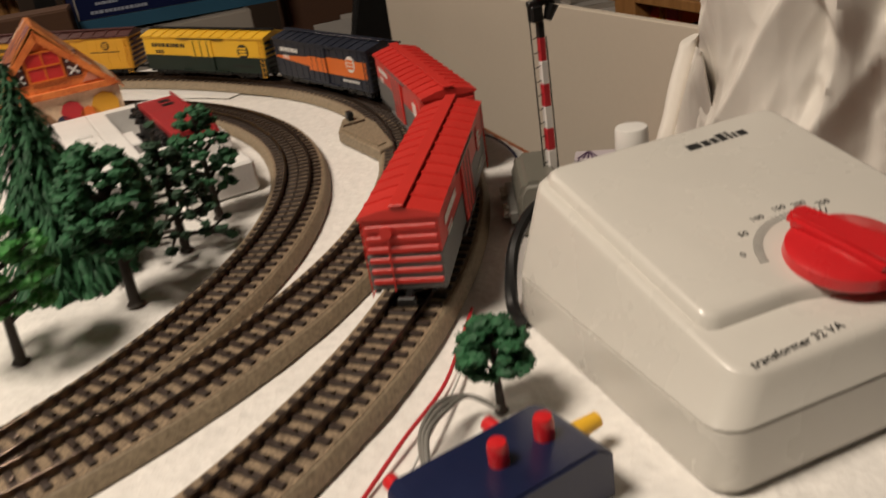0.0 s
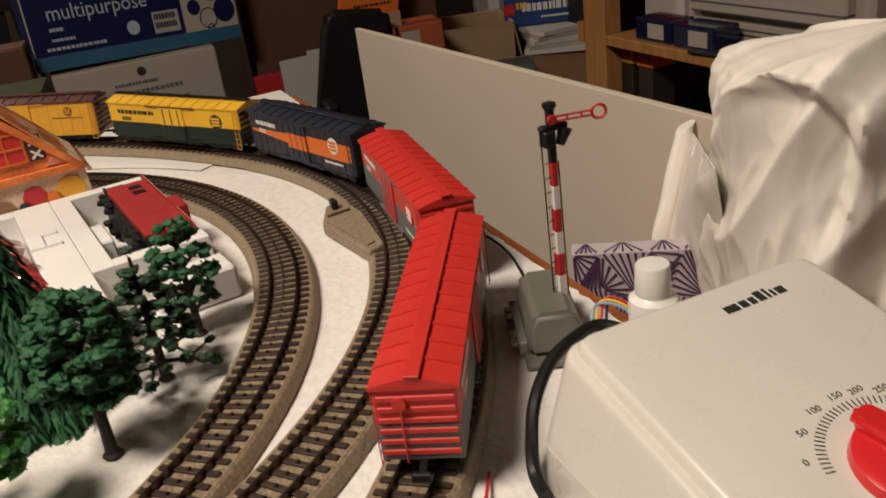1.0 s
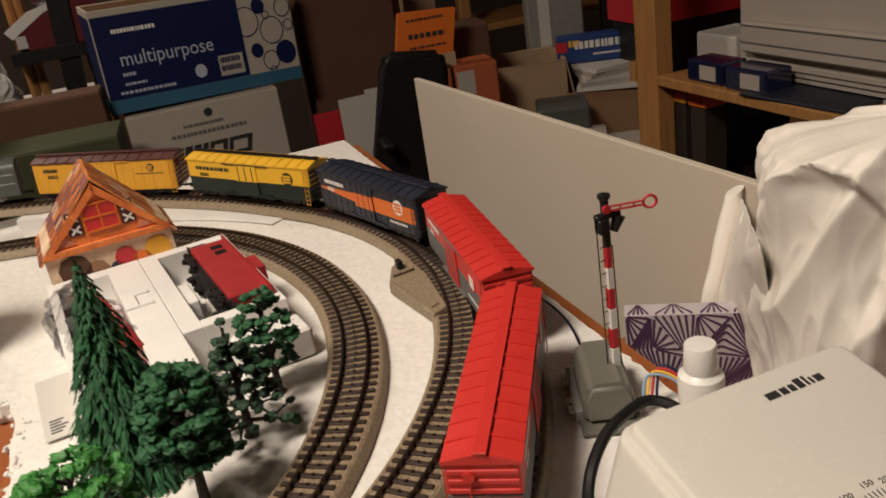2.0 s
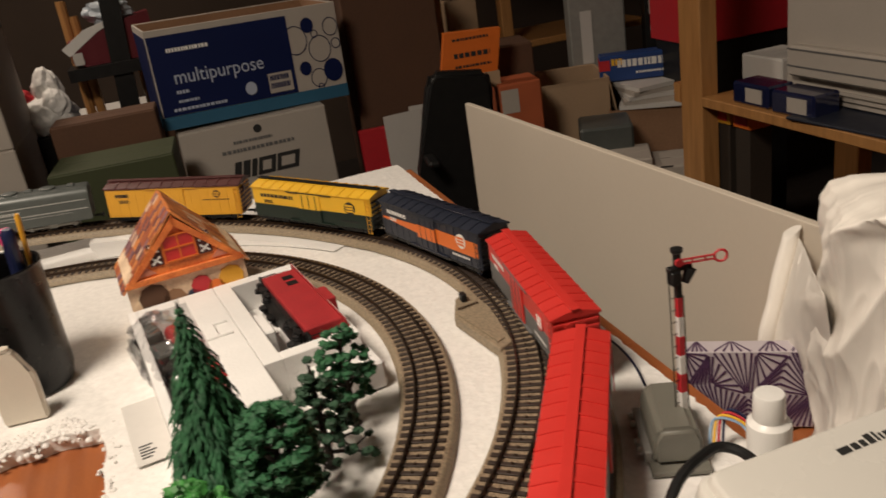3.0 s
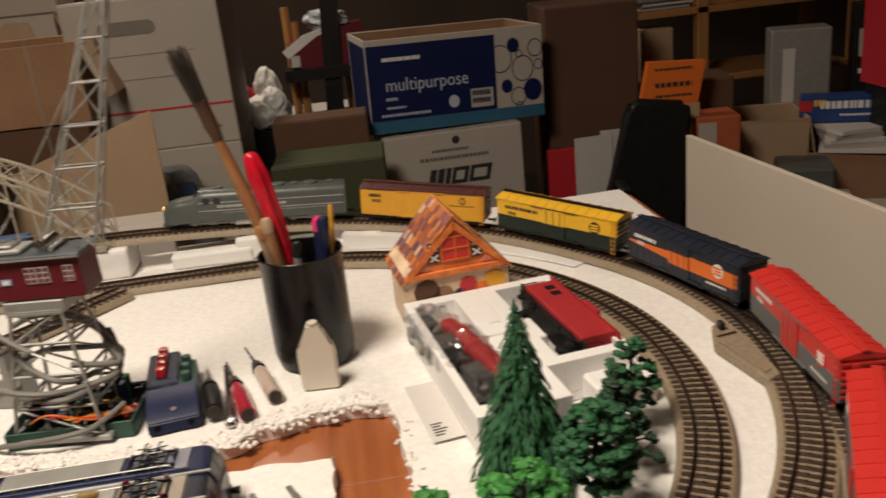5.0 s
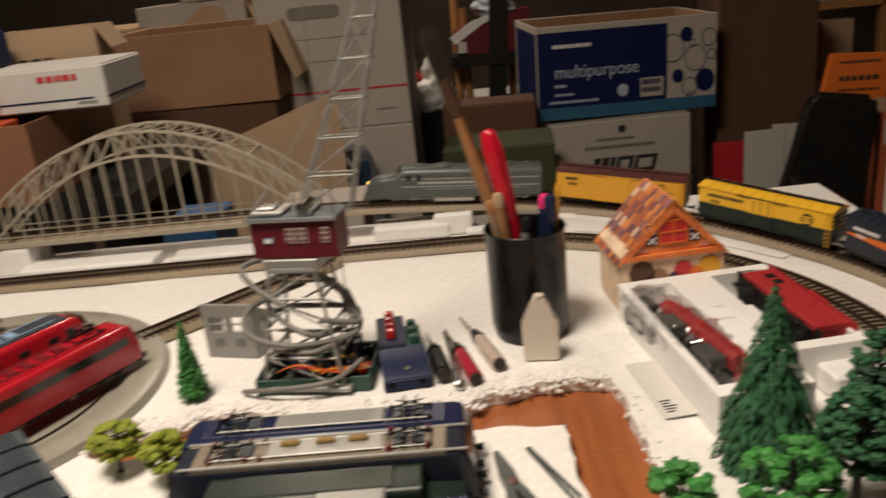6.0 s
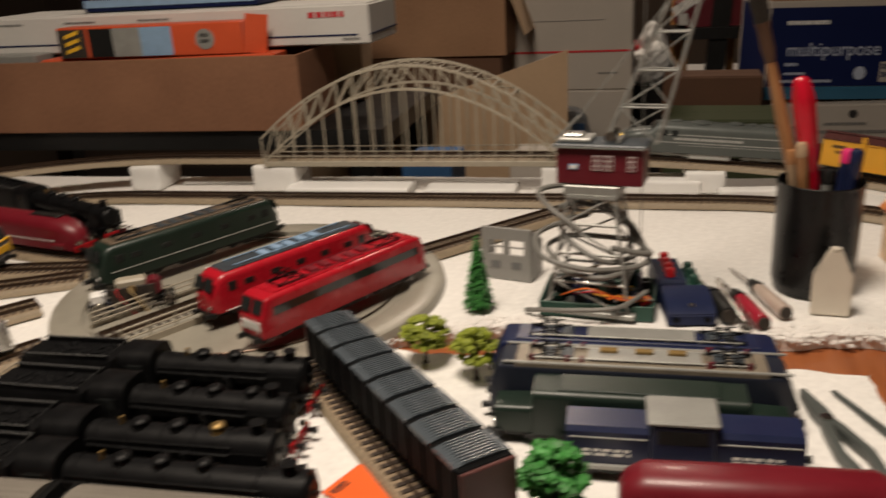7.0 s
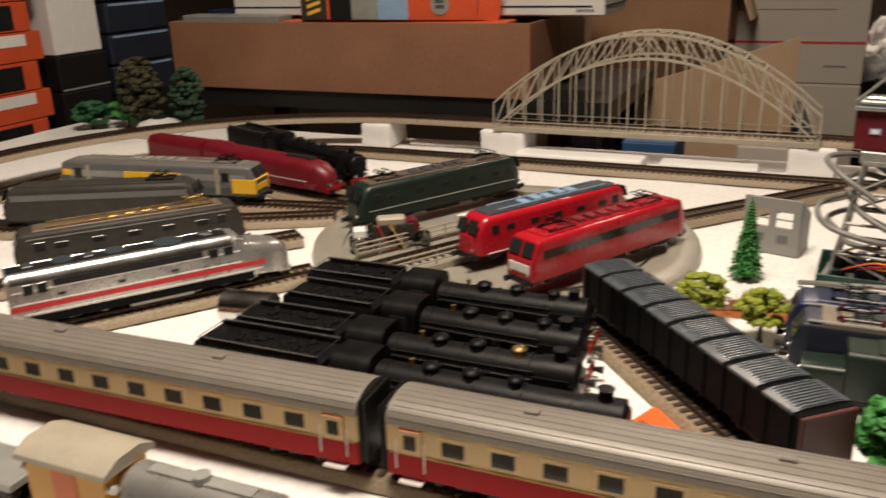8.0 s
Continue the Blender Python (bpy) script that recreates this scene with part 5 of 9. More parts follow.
# ---- transformer ----
def transformer():
    t = thing("transformer", at(0.424, -0.389, 0) @ Matrix.Diagonal((0.95, 0.85, 1, 1)), "light grey plastic transformer with red control knob", "transformer")
    # tapered sections: z, half width, front y, back y, corner radius
    def ring(z, w, yf, yb, r):
        pts = []
        for cx, cy, a0 in ((w - r, yb - r, 0), (-w + r, yb - r, 90), (-w + r, yf + r, 180), (w - r, yf + r, 270)):
            for k in range(5):
                a = radians(a0 + k * 22.5)
                pts.append((cx + r * math.cos(a), cy + r * math.sin(a), z))
        return pts
    bm = bmesh.new()
    loft(bm, [ring(0.0, 0.074, -0.078, 0.078, 0.010), ring(0.003, 0.0755, -0.080, 0.080, 0.011), ring(0.0225, 0.0745, -0.0795, 0.0795, 0.011)])
    part("base", bm, "beige", t)
    bm = bmesh.new()
    loft(bm, [ring(0.0228, 0.0725, -0.0775, 0.0775, 0.010), ring(0.0236, 0.0725, -0.0775, 0.0775, 0.010)])
    part("seam", bm, "greyplastic", t)
    secs = [ring(0.0238, 0.0745, -0.0795, 0.0795, 0.011), ring(0.0495, 0.0648, -0.0745, 0.0758, 0.011), ring(0.0514, 0.0642, -0.0738, 0.0752, 0.0108), ring(0.0524, 0.0632, -0.0726, 0.0742, 0.0102), ring(0.0528, 0.0615, -0.0705, 0.0725, 0.0095)]
    secs = [[(x, y, z + (0.1716 * y - 0.0029 if z > 0.03 else 0)) for x, y, z in s] for s in secs]
    bm = bmesh.new()
    loft(bm, secs)
    part("cover", bm, "beige", t, smooth=50)
    bm = bmesh.new()
    raised = [(-0.0600, 0.0715), (0.0600, 0.0715), (0.0600, -0.050), (0.03, -0.050), (0.002, -0.058), (-0.022, -0.050), (-0.0600, -0.050)]
    tilt = lambda x, y, z: (x, y, z + 0.1716 * y - 0.0029)
    outline = []
    for k in range(len(raised)):
        p, a, b = Vector(raised[k]), Vector(raised[k - 1]), Vector(raised[(k + 1) % len(raised)])
        r = 0.006
        for f in (0, 0.5, 1):
            q0, q1 = p + (a - p).normalized() * r, p + (b - p).normalized() * r
            outline.append(q0.lerp(p, 0.0) * (1 - f) ** 2 + p * 2 * f * (1 - f) + q1 * f * f)
    c = Vector((0.0, 0.012))
    loft(bm, [[tilt(*(c + (p - c) * s), z) for p in outline] for s, z in ((1.0, 0.052), (0.985, 0.0555), (0.965, 0.0572), (0.94, 0.0575))])
    part("raised_lid", bm, "beige", t, smooth=50)
    kx, ky = 0.004, -0.038
    top = Matrix.Translation(tilt(kx, ky - 0.005, 0.0572)) @ pose(0, 0, 0, 9.74, 0, 0)
    kn = bmesh.new()
    lathe(kn, [(0.0218, 0.0), (0.0225, 0.0012), (0.0220, 0.0045), (0.0195, 0.006), (0.004, 0.0064)], 40)
    knob = part("knob", kn, "red_knob", t, "glossy red control knob", m=top)
    kn = bmesh.new()
    prism(kn, [(-0.0255, -0.002), (-0.023, -0.0055), (0.020, -0.0085), (0.0235, -0.003), (0.0235, 0.003), (0.020, 0.0085), (-0.023, 0.0055), (-0.0255, 0.002)], 0.0045, 0.0100, axis="z")
    bmesh.ops.bevel(kn, geom=list(kn.edges), offset=0.0018, segments=2, affect="EDGES")
    part("grip", kn, "red_knob", knob, m=Matrix.Rotation(radians(-76), 4, "Z"))
    flat = lambda x, y, z=0.0606: Matrix.Translation(tilt(x, y, z - 0.003)) @ pose(0, 0, 0, 9.74, 0, 0)
    for word, ang in (("0", 155), ("50", 131), ("100", 109), ("150", 89), ("200", 74), ("250", 58)):
        a = radians(ang)
        writing(word, 0.0042, "ink", t, flat(kx + 0.0335 * math.cos(a), ky + 0.0335 * math.sin(a)) @ at(0, -0.0018, 0), align="CENTER", depth=0.0001)
    sc = bmesh.new()
    for k in range(27):
        a = radians(166 - k * 4.2)
        d = Vector((math.cos(a), math.sin(a)))
        ln = 0.0036
        box(sc, 0, ln, -0.00022, 0.00022, 0, 0.0002, m=flat(kx + 0.0255 * d.x, ky + 0.0255 * d.y) @ Matrix.Rotation(a, 4, "Z"))
    tagged(part("dial_scale", sc, "ink", t, smooth=None), kind="stuff")
    writing("transformer 32 VA", 0.0050, "ink", t, flat(-0.0570, -0.0712, 0.0562) @ Matrix.Rotation(radians(4), 4, "Z"), depth=0.0001)
    x = 0.0
    for wd, hh in ((0.0066, 0.0045), (0.0036, 0.0045), (0.003, 0.0045), (0.0036, 0.0066), (0.0014, 0.0066), (0.0014, 0.0045), (0.0042, 0.0045)):
        part("badge_bar", B(x, x + wd, 0, hh, 0, 0.0002), "ink", t, m=flat(0.003, 0.052) @ Matrix.Rotation(radians(1), 4, "Z"), smooth=None)
        x += wd + 0.0012
    return t


transformer()


# ---- semaphore signal and its motor ----
def semaphore():
    t = thing("semaphore_signal", at(0.4230, -0.229, 0) @ Matrix.Diagonal((1, 1, 0.955, 1)), "slender railway semaphore with red and white striped post", "signal")
    bm = bmesh.new()
    box(bm, -0.005, 0.005, -0.004, 0.004, 0, 0.004, bev=0.0008)
    cyl(bm, (0, 0, 0.003), (0, 0, 0.014), 0.0042, 0.0026, seg=10)
    part("base", bm, "black", t)
    zz, n = 0.012, 7
    for k in range(n):
        a, b = zz + 0.088 * k / n, zz + 0.088 * (k + 1) / n
        w0 = 0.0023 - 0.0007 * k / n
        part("post_section", B(-w0, w0, -w0, w0, a, b, bev=0.0003), "redplain" if k % 2 == 0 else "white", t)
    part("post_top", B(-0.0017, 0.0017, -0.0017, 0.0017, 0.1, 0.126, bev=0.0003), "black", t)
    bm = bmesh.new()
    for s in (-1,):
        cyl(bm, (s * 0.0045, 0, 0.005), (s * 0.0056, 0, 0.118), 0.0004, seg=6)
        for k in range(12):
            z = 0.014 + k * 0.0078
            cyl(bm, (s * 0.0044, 0, z), (0, 0, z + 0.001), 0.0003, seg=5)
    cyl(bm, (0.0042, 0, 0.006), (0.003, 0, 0.1), 0.0004, seg=6)
    part("pull_rod", bm, "black", t)
    bm = bmesh.new()
    box(bm, -0.003, 0.0185, -0.0006, 0.0006, -0.0016, -0.0008)
    box(bm, -0.003, 0.0185, -0.0006, 0.0006, 0.0008, 0.0016)
    for x in (-0.002, 0.006, 0.013):
        box(bm, x - 0.0004, x + 0.0004, -0.0006, 0.0006, -0.0016, 0.0016)
    ring = [(0.0034 * math.cos(a), 0, 0.0034 * math.sin(a)) for a in [k * math.pi / 12 for k in range(25)]]
    tube(bm, [(0.0212 + x, y, z) for x, y, z in ring], 0.0008, 6)
    part("arm", bm, "redplain", t, "red lattice arm with ring", m=at(0.001, -0.0025, 0.1225, -18, 0, -2))
    part("spectacle", C((-0.0005, -0.0036, 0.1225), (-0.0005, -0.0022, 0.1225), 0.0024, seg=12), "redplain", t)
    part("crosshead", B(-0.0060, 0.0085, -0.0022, 0.0022, 0.1165, 0.1195, bev=0.0006), "black", t)
    part("lamp", B(-0.0052, 0.0008, -0.003, 0.003, 0.1085, 0.1170, bev=0.0008), "black", t)
    part("counterweight", C((0.0040, -0.001, 0.1085), (0.0075, -0.001, 0.1165), 0.0022, 0.0036, seg=10), "black", t)
    bm = bmesh.new()
    lathe(bm, [(0.0022, 0.1245), (0.0024, 0.1275), (0.0034, 0.1282), (0.0034, 0.1302), (0.0010, 0.1312)], 12)
    part("finial", bm, "black", t)


semaphore()
sm = thing("signal_motor", along(0.424, -0.196, 0.402, -0.250, 0.0) @ at(0, 0.004, 0) @ Matrix.Diagonal((1, 0.82, 1, 1)), "grey-green plastic signal motor housing with side connectors", "signal motor")
bm = bmesh.new()
prism(bm, [(-0.0175, 0.003), (0.0175, 0.003), (0.0165, 0.020), (0.0115, 0.0265), (-0.0115, 0.0265), (-0.0165, 0.020)], -0.026, 0.026, axis="x")
bmesh.ops.bevel(bm, geom=list(bm.edges), offset=0.003, segments=3, affect="EDGES")
part("cover", bm, "greyplastic", sm, smooth=50)
part("base_plate", B(-0.034, 0.032, -0.020, 0.020, 0, 0.0032, bev=0.0005), "greyplastic", sm)
for x in (-0.02, -0.012, 0.006, 0.014):
    part("terminal", C((x, -0.020, 0.006), (x, -0.0265, 0.006), 0.0026, seg=10), "steel", sm)
part("terminal_block", B(-0.026, 0.02, -0.0225, -0.017, 0.002, 0.009, bev=0.0006), "lime_grey", sm)

# ---- patterned tissue box ----
tb = thing("tissue_box", along(0.507, -0.104, 0.583, -0.153, -0.093) @ at(0, 0.009, 0) @ Matrix.Diagonal((1, 1, 0.925, 1)), "pale mauve cardboard box with purple line pattern", "box")
part("carton", B(-0.0465, 0.0465, -0.0085, 0.0085, 0, 0.072, bev=0.0008), mat("pale_mauve_card", (0.50, 0.45, 0.48), 0.7, var=0.06, bump=0.03), tb)
def fan(bm, apex, b, c, n, depth, axis):
    """Lines that spread from a corner of a triangle to its far side."""
    apex, b, c = Vector(apex), Vector(b), Vector(c)
    for k in range(n):
        p = b.lerp(c, (k + 0.5) / n)
        d = p - apex
        w = Vector((-d.y, d.x)).normalized()
        p, q = apex + d * 0.99, apex + d * 0.10
        prism(bm, [q - w * 0.0004, p - w * 0.0009, p + w * 0.0009, q + w * 0.0004], depth[0], depth[1], axis=axis)


rnd = random.Random(8)
cells = [[(-0.0455 + 0.091 * i / 4 + (rnd.uniform(-0.008, 0.008) if 0 < i < 4 else 0), (0.0015, 0.034 + rnd.uniform(-0.007, 0.007), 0.0712)[j]) for j in range(3)] for i in range(5)]
for i in range(4):
    for j in range(2):
        a, b, c, d = cells[i][j], cells[i + 1][j], cells[i + 1][j + 1], cells[i][j + 1]
        for tri in ((a, b, c), (c, d, a)) if (i + j) % 2 else ((b, c, d), (d, a, b)):
            turn = rnd.randrange(3)
            bm = bmesh.new()
            fan(bm, tri[turn], tri[(turn + 1) % 3], tri[(turn + 2) % 3], 6, (-0.0091, -0.0083), "y")
            tagged(part("printed_fan", bm, "purple", tb, smooth=None), kind="stuff")
for i in range(4):
    x0, x1 = cells[i][2][0], cells[i + 1][2][0]
    bm = bmesh.new()
    fan(bm, ((x0 + x1) / 2, 0.0080), (x0, -0.0080), (x1, -0.0080), 5, (0.0716, 0.0723), "z")
    tagged(part("printed_fan", bm, "purple", tb, smooth=None), kind="stuff")
for z0, z1 in ((0.039, 0.0712), (0.004, 0.0386)):
    for apex, b, c in (((-0.008, z1), (-0.008, z0), (0.002, z0)), ((0.002, z0), (-0.008, z1), (0.008, z1)), ((0.008, z1), (0.002, z0), (0.008, z0))):
        bm = bmesh.new()
        fan(bm, apex, b, c, 3, (0.0463, 0.0471), "x")
        tagged(part("printed_fan", bm, "purple", tb, smooth=None), kind="stuff")

# ---- white bottle ----
wb = thing("white_bottle", at(0.4415, -0.2795, 0) @ Matrix.Diagonal((0.78, 0.78, 1, 1)), "small white plastic bottle with smooth screw cap", "bottle")
bm = bmesh.new()
lathe(bm, [(0.0135, 0), (0.0142, 0.001), (0.0148, 0.0352), (0.0143, 0.0378), (0.0115, 0.0392), (0.0100, 0.0405)], 32)
part("body", bm, mat("white_plastic", (0.8, 0.79, 0.76), 0.35, var=0.03, bump=0.02), wb)
bm = bmesh.new()
prof = [(0.0106, 0.0405), (0.0108, 0.041), (0.0102, 0.0542), (0.0096, 0.0552), (0.002, 0.0555)]
rows = [[(r * math.cos(a), r * math.sin(a), z) for a in [k * 2 * math.pi / 48 for k in range(48)]] for r, z in prof]
loft(bm, rows)
part("cap", bm, bpy.data.materials["white_plastic"], wb)


# ---- cables and wires ----
def cable(label, pts, r, material, name="cable", cat="cable"):
    pts = smooth_line(pts, 8)
    o = thing(name, Matrix.Translation(pts[0]), label, cat)
    bm = bmesh.new()
    tube(bm, [p - pts[0] for p in pts], r, 8)
    part("sheath", bm, material, o)


cable("thick black cable looping behind the transformer", [(0.349, -0.332, 0.0032), (0.3515, -0.320, 0.0045), (0.356, -0.311, 0.014), (0.364, -0.302, 0.025), (0.379, -0.291, 0.0325), (0.396, -0.284, 0.0350), (0.410, -0.281, 0.0345), (0.420, -0.290, 0.031), (0.427, -0.304, 0.018), (0.43, -0.312, 0.010)], 0.0029, "black")
cable("thin red wire lying along the track", [(0.243, -0.412, 0.001), (0.259, -0.397, 0.0012), (0.279, -0.379, 0.003), (0.304, -0.355, 0.002), (0.324, -0.328, 0.004), (0.338, -0.305, 0.001)], 0.0008, "redplain", "wire")
cable("thin white wire lying along the track", [(0.262, -0.410, 0.001), (0.282, -0.389, 0.004), (0.306, -0.36, 0.003), (0.33, -0.326, 0.001)], 0.0008, "white", "wire")
for k in range(3):
    cable("thin grey wire curled beside the control box", [(0.278, -0.404 - k * 0.003, 0.008), (0.283, -0.388 - k * 0.004, 0.010 + k * 0.002), (0.294, -0.378 - k * 0.003, 0.012), (0.306, -0.376, 0.009), (0.312, -0.389, 0.009)], 0.0009, "cable_grey", "wire")
for k, c in enumerate(("skyblue", "yellow_bright", "redplain", "cobalt")):
    cable("thin coloured wire behind the signal motor", [(0.428 + k * 0.003, -0.246, 0.006), (0.436 + k * 0.003, -0.240, 0.018 + k * 0.001), (0.447 + k * 0.002, -0.250, 0.016), (0.449 + k * 0.002, -0.262, 0.003)], 0.0008, c, "wire")
for k in range(2):
    cable("thin blue wire at the mat's edge by the white board", [(0.428, -0.06 - k * 0.01, 0.002), (0.440, -0.10, 0.008), (0.442, -0.135, 0.006), (0.436, -0.165, 0.001)], 0.0008, "cobalt", "wire")

# ---- white board beside the table, side table, white bag ----
bd = thing("foam_board", at(0.600, 0.586, -0.75), "large white foam board standing upright beside the table", "board")
h = math.degrees(math.atan2(-0.72, 0.043))
part("sheet", B(0, 0.735, -0.004, 0.004, 0, 0.79, bev=0.0008), "board", bd, m=at(0, 0, 0, h))
st = thing("side_table", at(0.66, -0.36, -0.75), "low reddish-brown wooden table beside the railway table", "table")
part("tabletop", B(-0.178, 0.26, -0.26, 0.215, 0.632, 0.655, bev=0.002), "table", st)
part("table_leaf", B(-0.178, -0.045, 0.217, 0.335, 0.632, 0.655, bev=0.002), "table", st)
for x, y in ((-0.15, -0.23), (0.23, -0.23), (0.23, 0.185), (-0.15, 0.30), (-0.06, 0.30)):
    part("leg", B(x - 0.012, x + 0.012, y - 0.02, y + 0.02, 0, 0.632), "table", st)


def fold(p, sharp=2.4):
    """Sharp-crested folds: 1 on the crest, 0 in the hollow."""
    return (1 - min(1.0, abs(noise.noise(p)) * sharp)) ** 1.3


def white_bag():
    o = Vector((0.634, -0.263, -0.095))
    t = thing("white_bag", Matrix.Translation(o), "large white plastic bag standing in creased folds", "bag")
    along_front, outward = Vector((0.8, -0.6, 0)), Vector((-0.6, -0.8, 0))
    ha, hb, hh, n, mrow = 0.108, 0.058, 0.2145, 380, 130
    shape = ((0.0, 1.08), (0.1, 1.02), (0.4, 0.985), (0.7, 0.985), (0.84, 1.0), (0.90, 0.985), (0.94, 0.94), (0.97, 0.83), (0.988, 0.62), (1.0, 0.2))
    bm = bmesh.new()
    rows = []
    for i in range(mrow + 1):
        f = i / mrow
        for (f0, a0), (f1, a1) in zip(shape, shape[1:]):
            if f0 <= f <= f1:
                q = (f - f0) / (f1 - f0)
                rad = a0 + (a1 - a0) * q * q * (3 - 2 * q)
        row = []
        for k in range(n):
            a = k * 2 * math.pi / n
            c, s_ = math.cos(a), math.sin(a)
            pu, pv = ha * math.copysign(abs(c) ** 0.55, c), hb * math.copysign(abs(s_) ** 0.55, s_)
            z = hh * f * (1 - 0.02 * pu / ha)
            zz = z - 0.095
            w = 0.35 * noise.noise(Vector((pu * 14, pv * 14, f * 1.7 + 5)))
            drape = fold(Vector((pu * 22 + w, pv * 22 - w, f * 0.35 + 3)))
            slant = fold(Vector((pu * 12 + f * 2.0, pv * 12 - f * 1.4, f * 0.7 + 1)), 2.0)
            cross = fold(Vector((pu * 15 - f * 2.2, pv * 15 - f * 1.0, f * 1.1 + 21)), 3.2)
            fine = fold(Vector((pu * 34 + f * 1.5, pv * 34, f * 3.2 + 2)), 3.0)
            wrinkle = fold(Vector((pu * 70 - f * 2, pv * 70, f * 6.5 + 9)), 3.0)
            foot = 1.0 - 0.6 * f
            bulge = 0.009 * foot * (drape - 0.35) + 0.006 * (slant - 0.35) + 0.006 * (cross - 0.3) + 0.0028 * (fine - 0.3) + 0.0010 * (wrinkle - 0.3)
            if s_ > 0.2:
                # an arched fold over a hollow pocket, then one long upright fold
                arch = zz - (0.112 - 22 * (pu + 0.078) ** 2)
                near = max(0.0, 1 - abs(pu + 0.074) / 0.036)
                bulge += near ** 0.5 * (0.008 * max(0.0, 1 - abs(arch) / (0.030 if arch > 0 else 0.009)) - (0.006 * max(0.0, min(1.0, -arch / 0.012)) * max(0.0, 1 + arch / 0.10) if arch < 0 else 0))
                lean = pu + 0.040 + 0.10 * (0.088 - zz)
                bulge += (0.011 * max(0.0, 1 - abs(lean) / 0.011) - 0.006 * max(0.0, 1 - abs(lean - 0.018) / 0.012)) * max(0.0, min(1.0, (0.125 - zz) / 0.03))
            grow = bulge / math.hypot(pu, pv)
            p = along_front * pu * (rad + grow) + outward * pv * (rad + grow)
            row.append((p.x, p.y, max(0.0, z + 0.010 * f * f * (slant + cross - 0.7))))
        rows.append(row)
    loft(bm, rows)
    part("bag_body", bm, "cloth", t, smooth=80)
    # the rolled strip of plastic and the loose sheet between it and the body
    spine = smooth_line([(0.594, -0.092, -0.092), (0.590, -0.094, -0.045), (0.604, -0.088, -0.010), (0.627, -0.077, 0.033)], 8)
    bm = bmesh.new()
    rows = []
    for i, q in enumerate(spine):
        f = i / (len(spine) - 1)
        rows.append([q - o + Vector((0.0085 * math.cos(w) * (1 + 0.2 * noise.noise(Vector((w, f * 4, 1)))), 0.005 * math.sin(w), 0.003 * math.cos(w))) for w in [k * 2 * math.pi / 20 for k in range(20)]])
    loft(bm, rows)
    part("rolled_edge", bm, "cloth", t, smooth=60)
    bm = bmesh.new()
    rows = []
    for i, q in enumerate(spine):
        f = i / (len(spine) - 1)
        p, e = q - o + Vector((0.003, -0.004, -0.006 * f)), Vector((0.588, -0.185, -0.092)).lerp(Vector((0.522, -0.228, 0.066)), min(1, f * 1.6)) - o
        side = []
        for k in range(33):
            u = k / 32
            w = p.lerp(e, u)
            bulge = 0.014 * f * (fold(Vector((u * 2.6 + f * 0.8, f * 2.4, 0.3))) - 0.35) + 0.007 * f * (fold(Vector((u * 5 - f, f * 5, 4))) - 0.35)
            w += Vector((-0.62, -0.70, 0.25)) * bulge * min(1, k / 4)
            w.z = max(w.z, 0.0015)
            side.append(w)
        rows.append(side + [w + Vector((0.003, 0.003, 0)) for w in reversed(side)])
    loft(bm, rows)
    part("loose_corner", bm, "cloth", t, smooth=60)


white_bag()

# ---- turntable ----
TT = (-0.512, 0.048)


def turntable():
    t = thing("turntable", at(TT[0], TT[1], 0), "round tan model turntable with grey rim and bridge track", "turntable")
    bm = bmesh.new()
    lathe(bm, [(0.195, -0.0005), (0.193, 0.0065), (0.189, 0.0085), (0.166, 0.0085), (0.163, 0.007), (0.163, 0.001)], 96)
    part("rim", bm, "concrete", t)
    bm = bmesh.new()
    lathe(bm, [(0.1632, 0.0008), (0.1632, 0.003), (0.12, 0.0034), (0.004, 0.0036)], 96)
    part("pit_floor", bm, "concrete", t)
    bm = bmesh.new()
    ring = [(0.15 * math.cos(a), 0.15 * math.sin(a), 0.0045) for a in [k * 2 * math.pi / 72 for k in range(73)]]
    tube(bm, ring, 0.0009, 6)
    part("pit_rail", bm, "rail", t)
    rot = pose(0, 0, 0, 0, 0, 58)
    part("bridge_deck", B(-0.160, 0.160, -0.026, 0.026, 0.0036, 0.0068, bev=0.0005), "concrete", t, m=rot)
    for y in (-0.00825, 0.00825):
        part("bridge_rail", B(-0.160, 0.160, y - 0.0007, y + 0.0007, 0.0068, 0.0112), "rail", t, m=rot)
    for k in range(36):
        x = -0.157 + k * 0.009
        part("sleeper", tie_mesh, "tie", t, m=rot @ at(x, 0, 0.0071))
    for s in (-1, 1):
        rl = bmesh.new()
        for k in range(13):
            x = -0.155 + k * 0.0258
            cyl(rl, (x, s * 0.030, 0.0036), (x, s * 0.030, 0.022), 0.0009, seg=6)
        for z in (0.0125, 0.0172, 0.022):
            cyl(rl, (-0.155, s * 0.030, z), (0.155, s * 0.030, z), 0.0009, seg=6)
        box(rl, -0.156, 0.156, s * 0.0335 - 0.0008, s * 0.0335 + 0.0008, 0.002, 0.0095)
        part("railing", rl, "bridge_tan", t, m=rot)
        part("walkway", B(-0.160, 0.160, min(s * 0.026, s * 0.034), max(s * 0.026, s * 0.034), 0.0036, 0.006), "concrete", t, m=rot)
    hut = part("control_hut", B(-0.027, -0.009, 0.0265, 0.040, 0.0036, 0.022, bev=0.001), "bridge_tan", t, m=rot)
    part("hut_roof", B(-0.029, -0.007, 0.0245, 0.042, 0.022, 0.0245, bev=0.0008), "white", hut)


turntable()


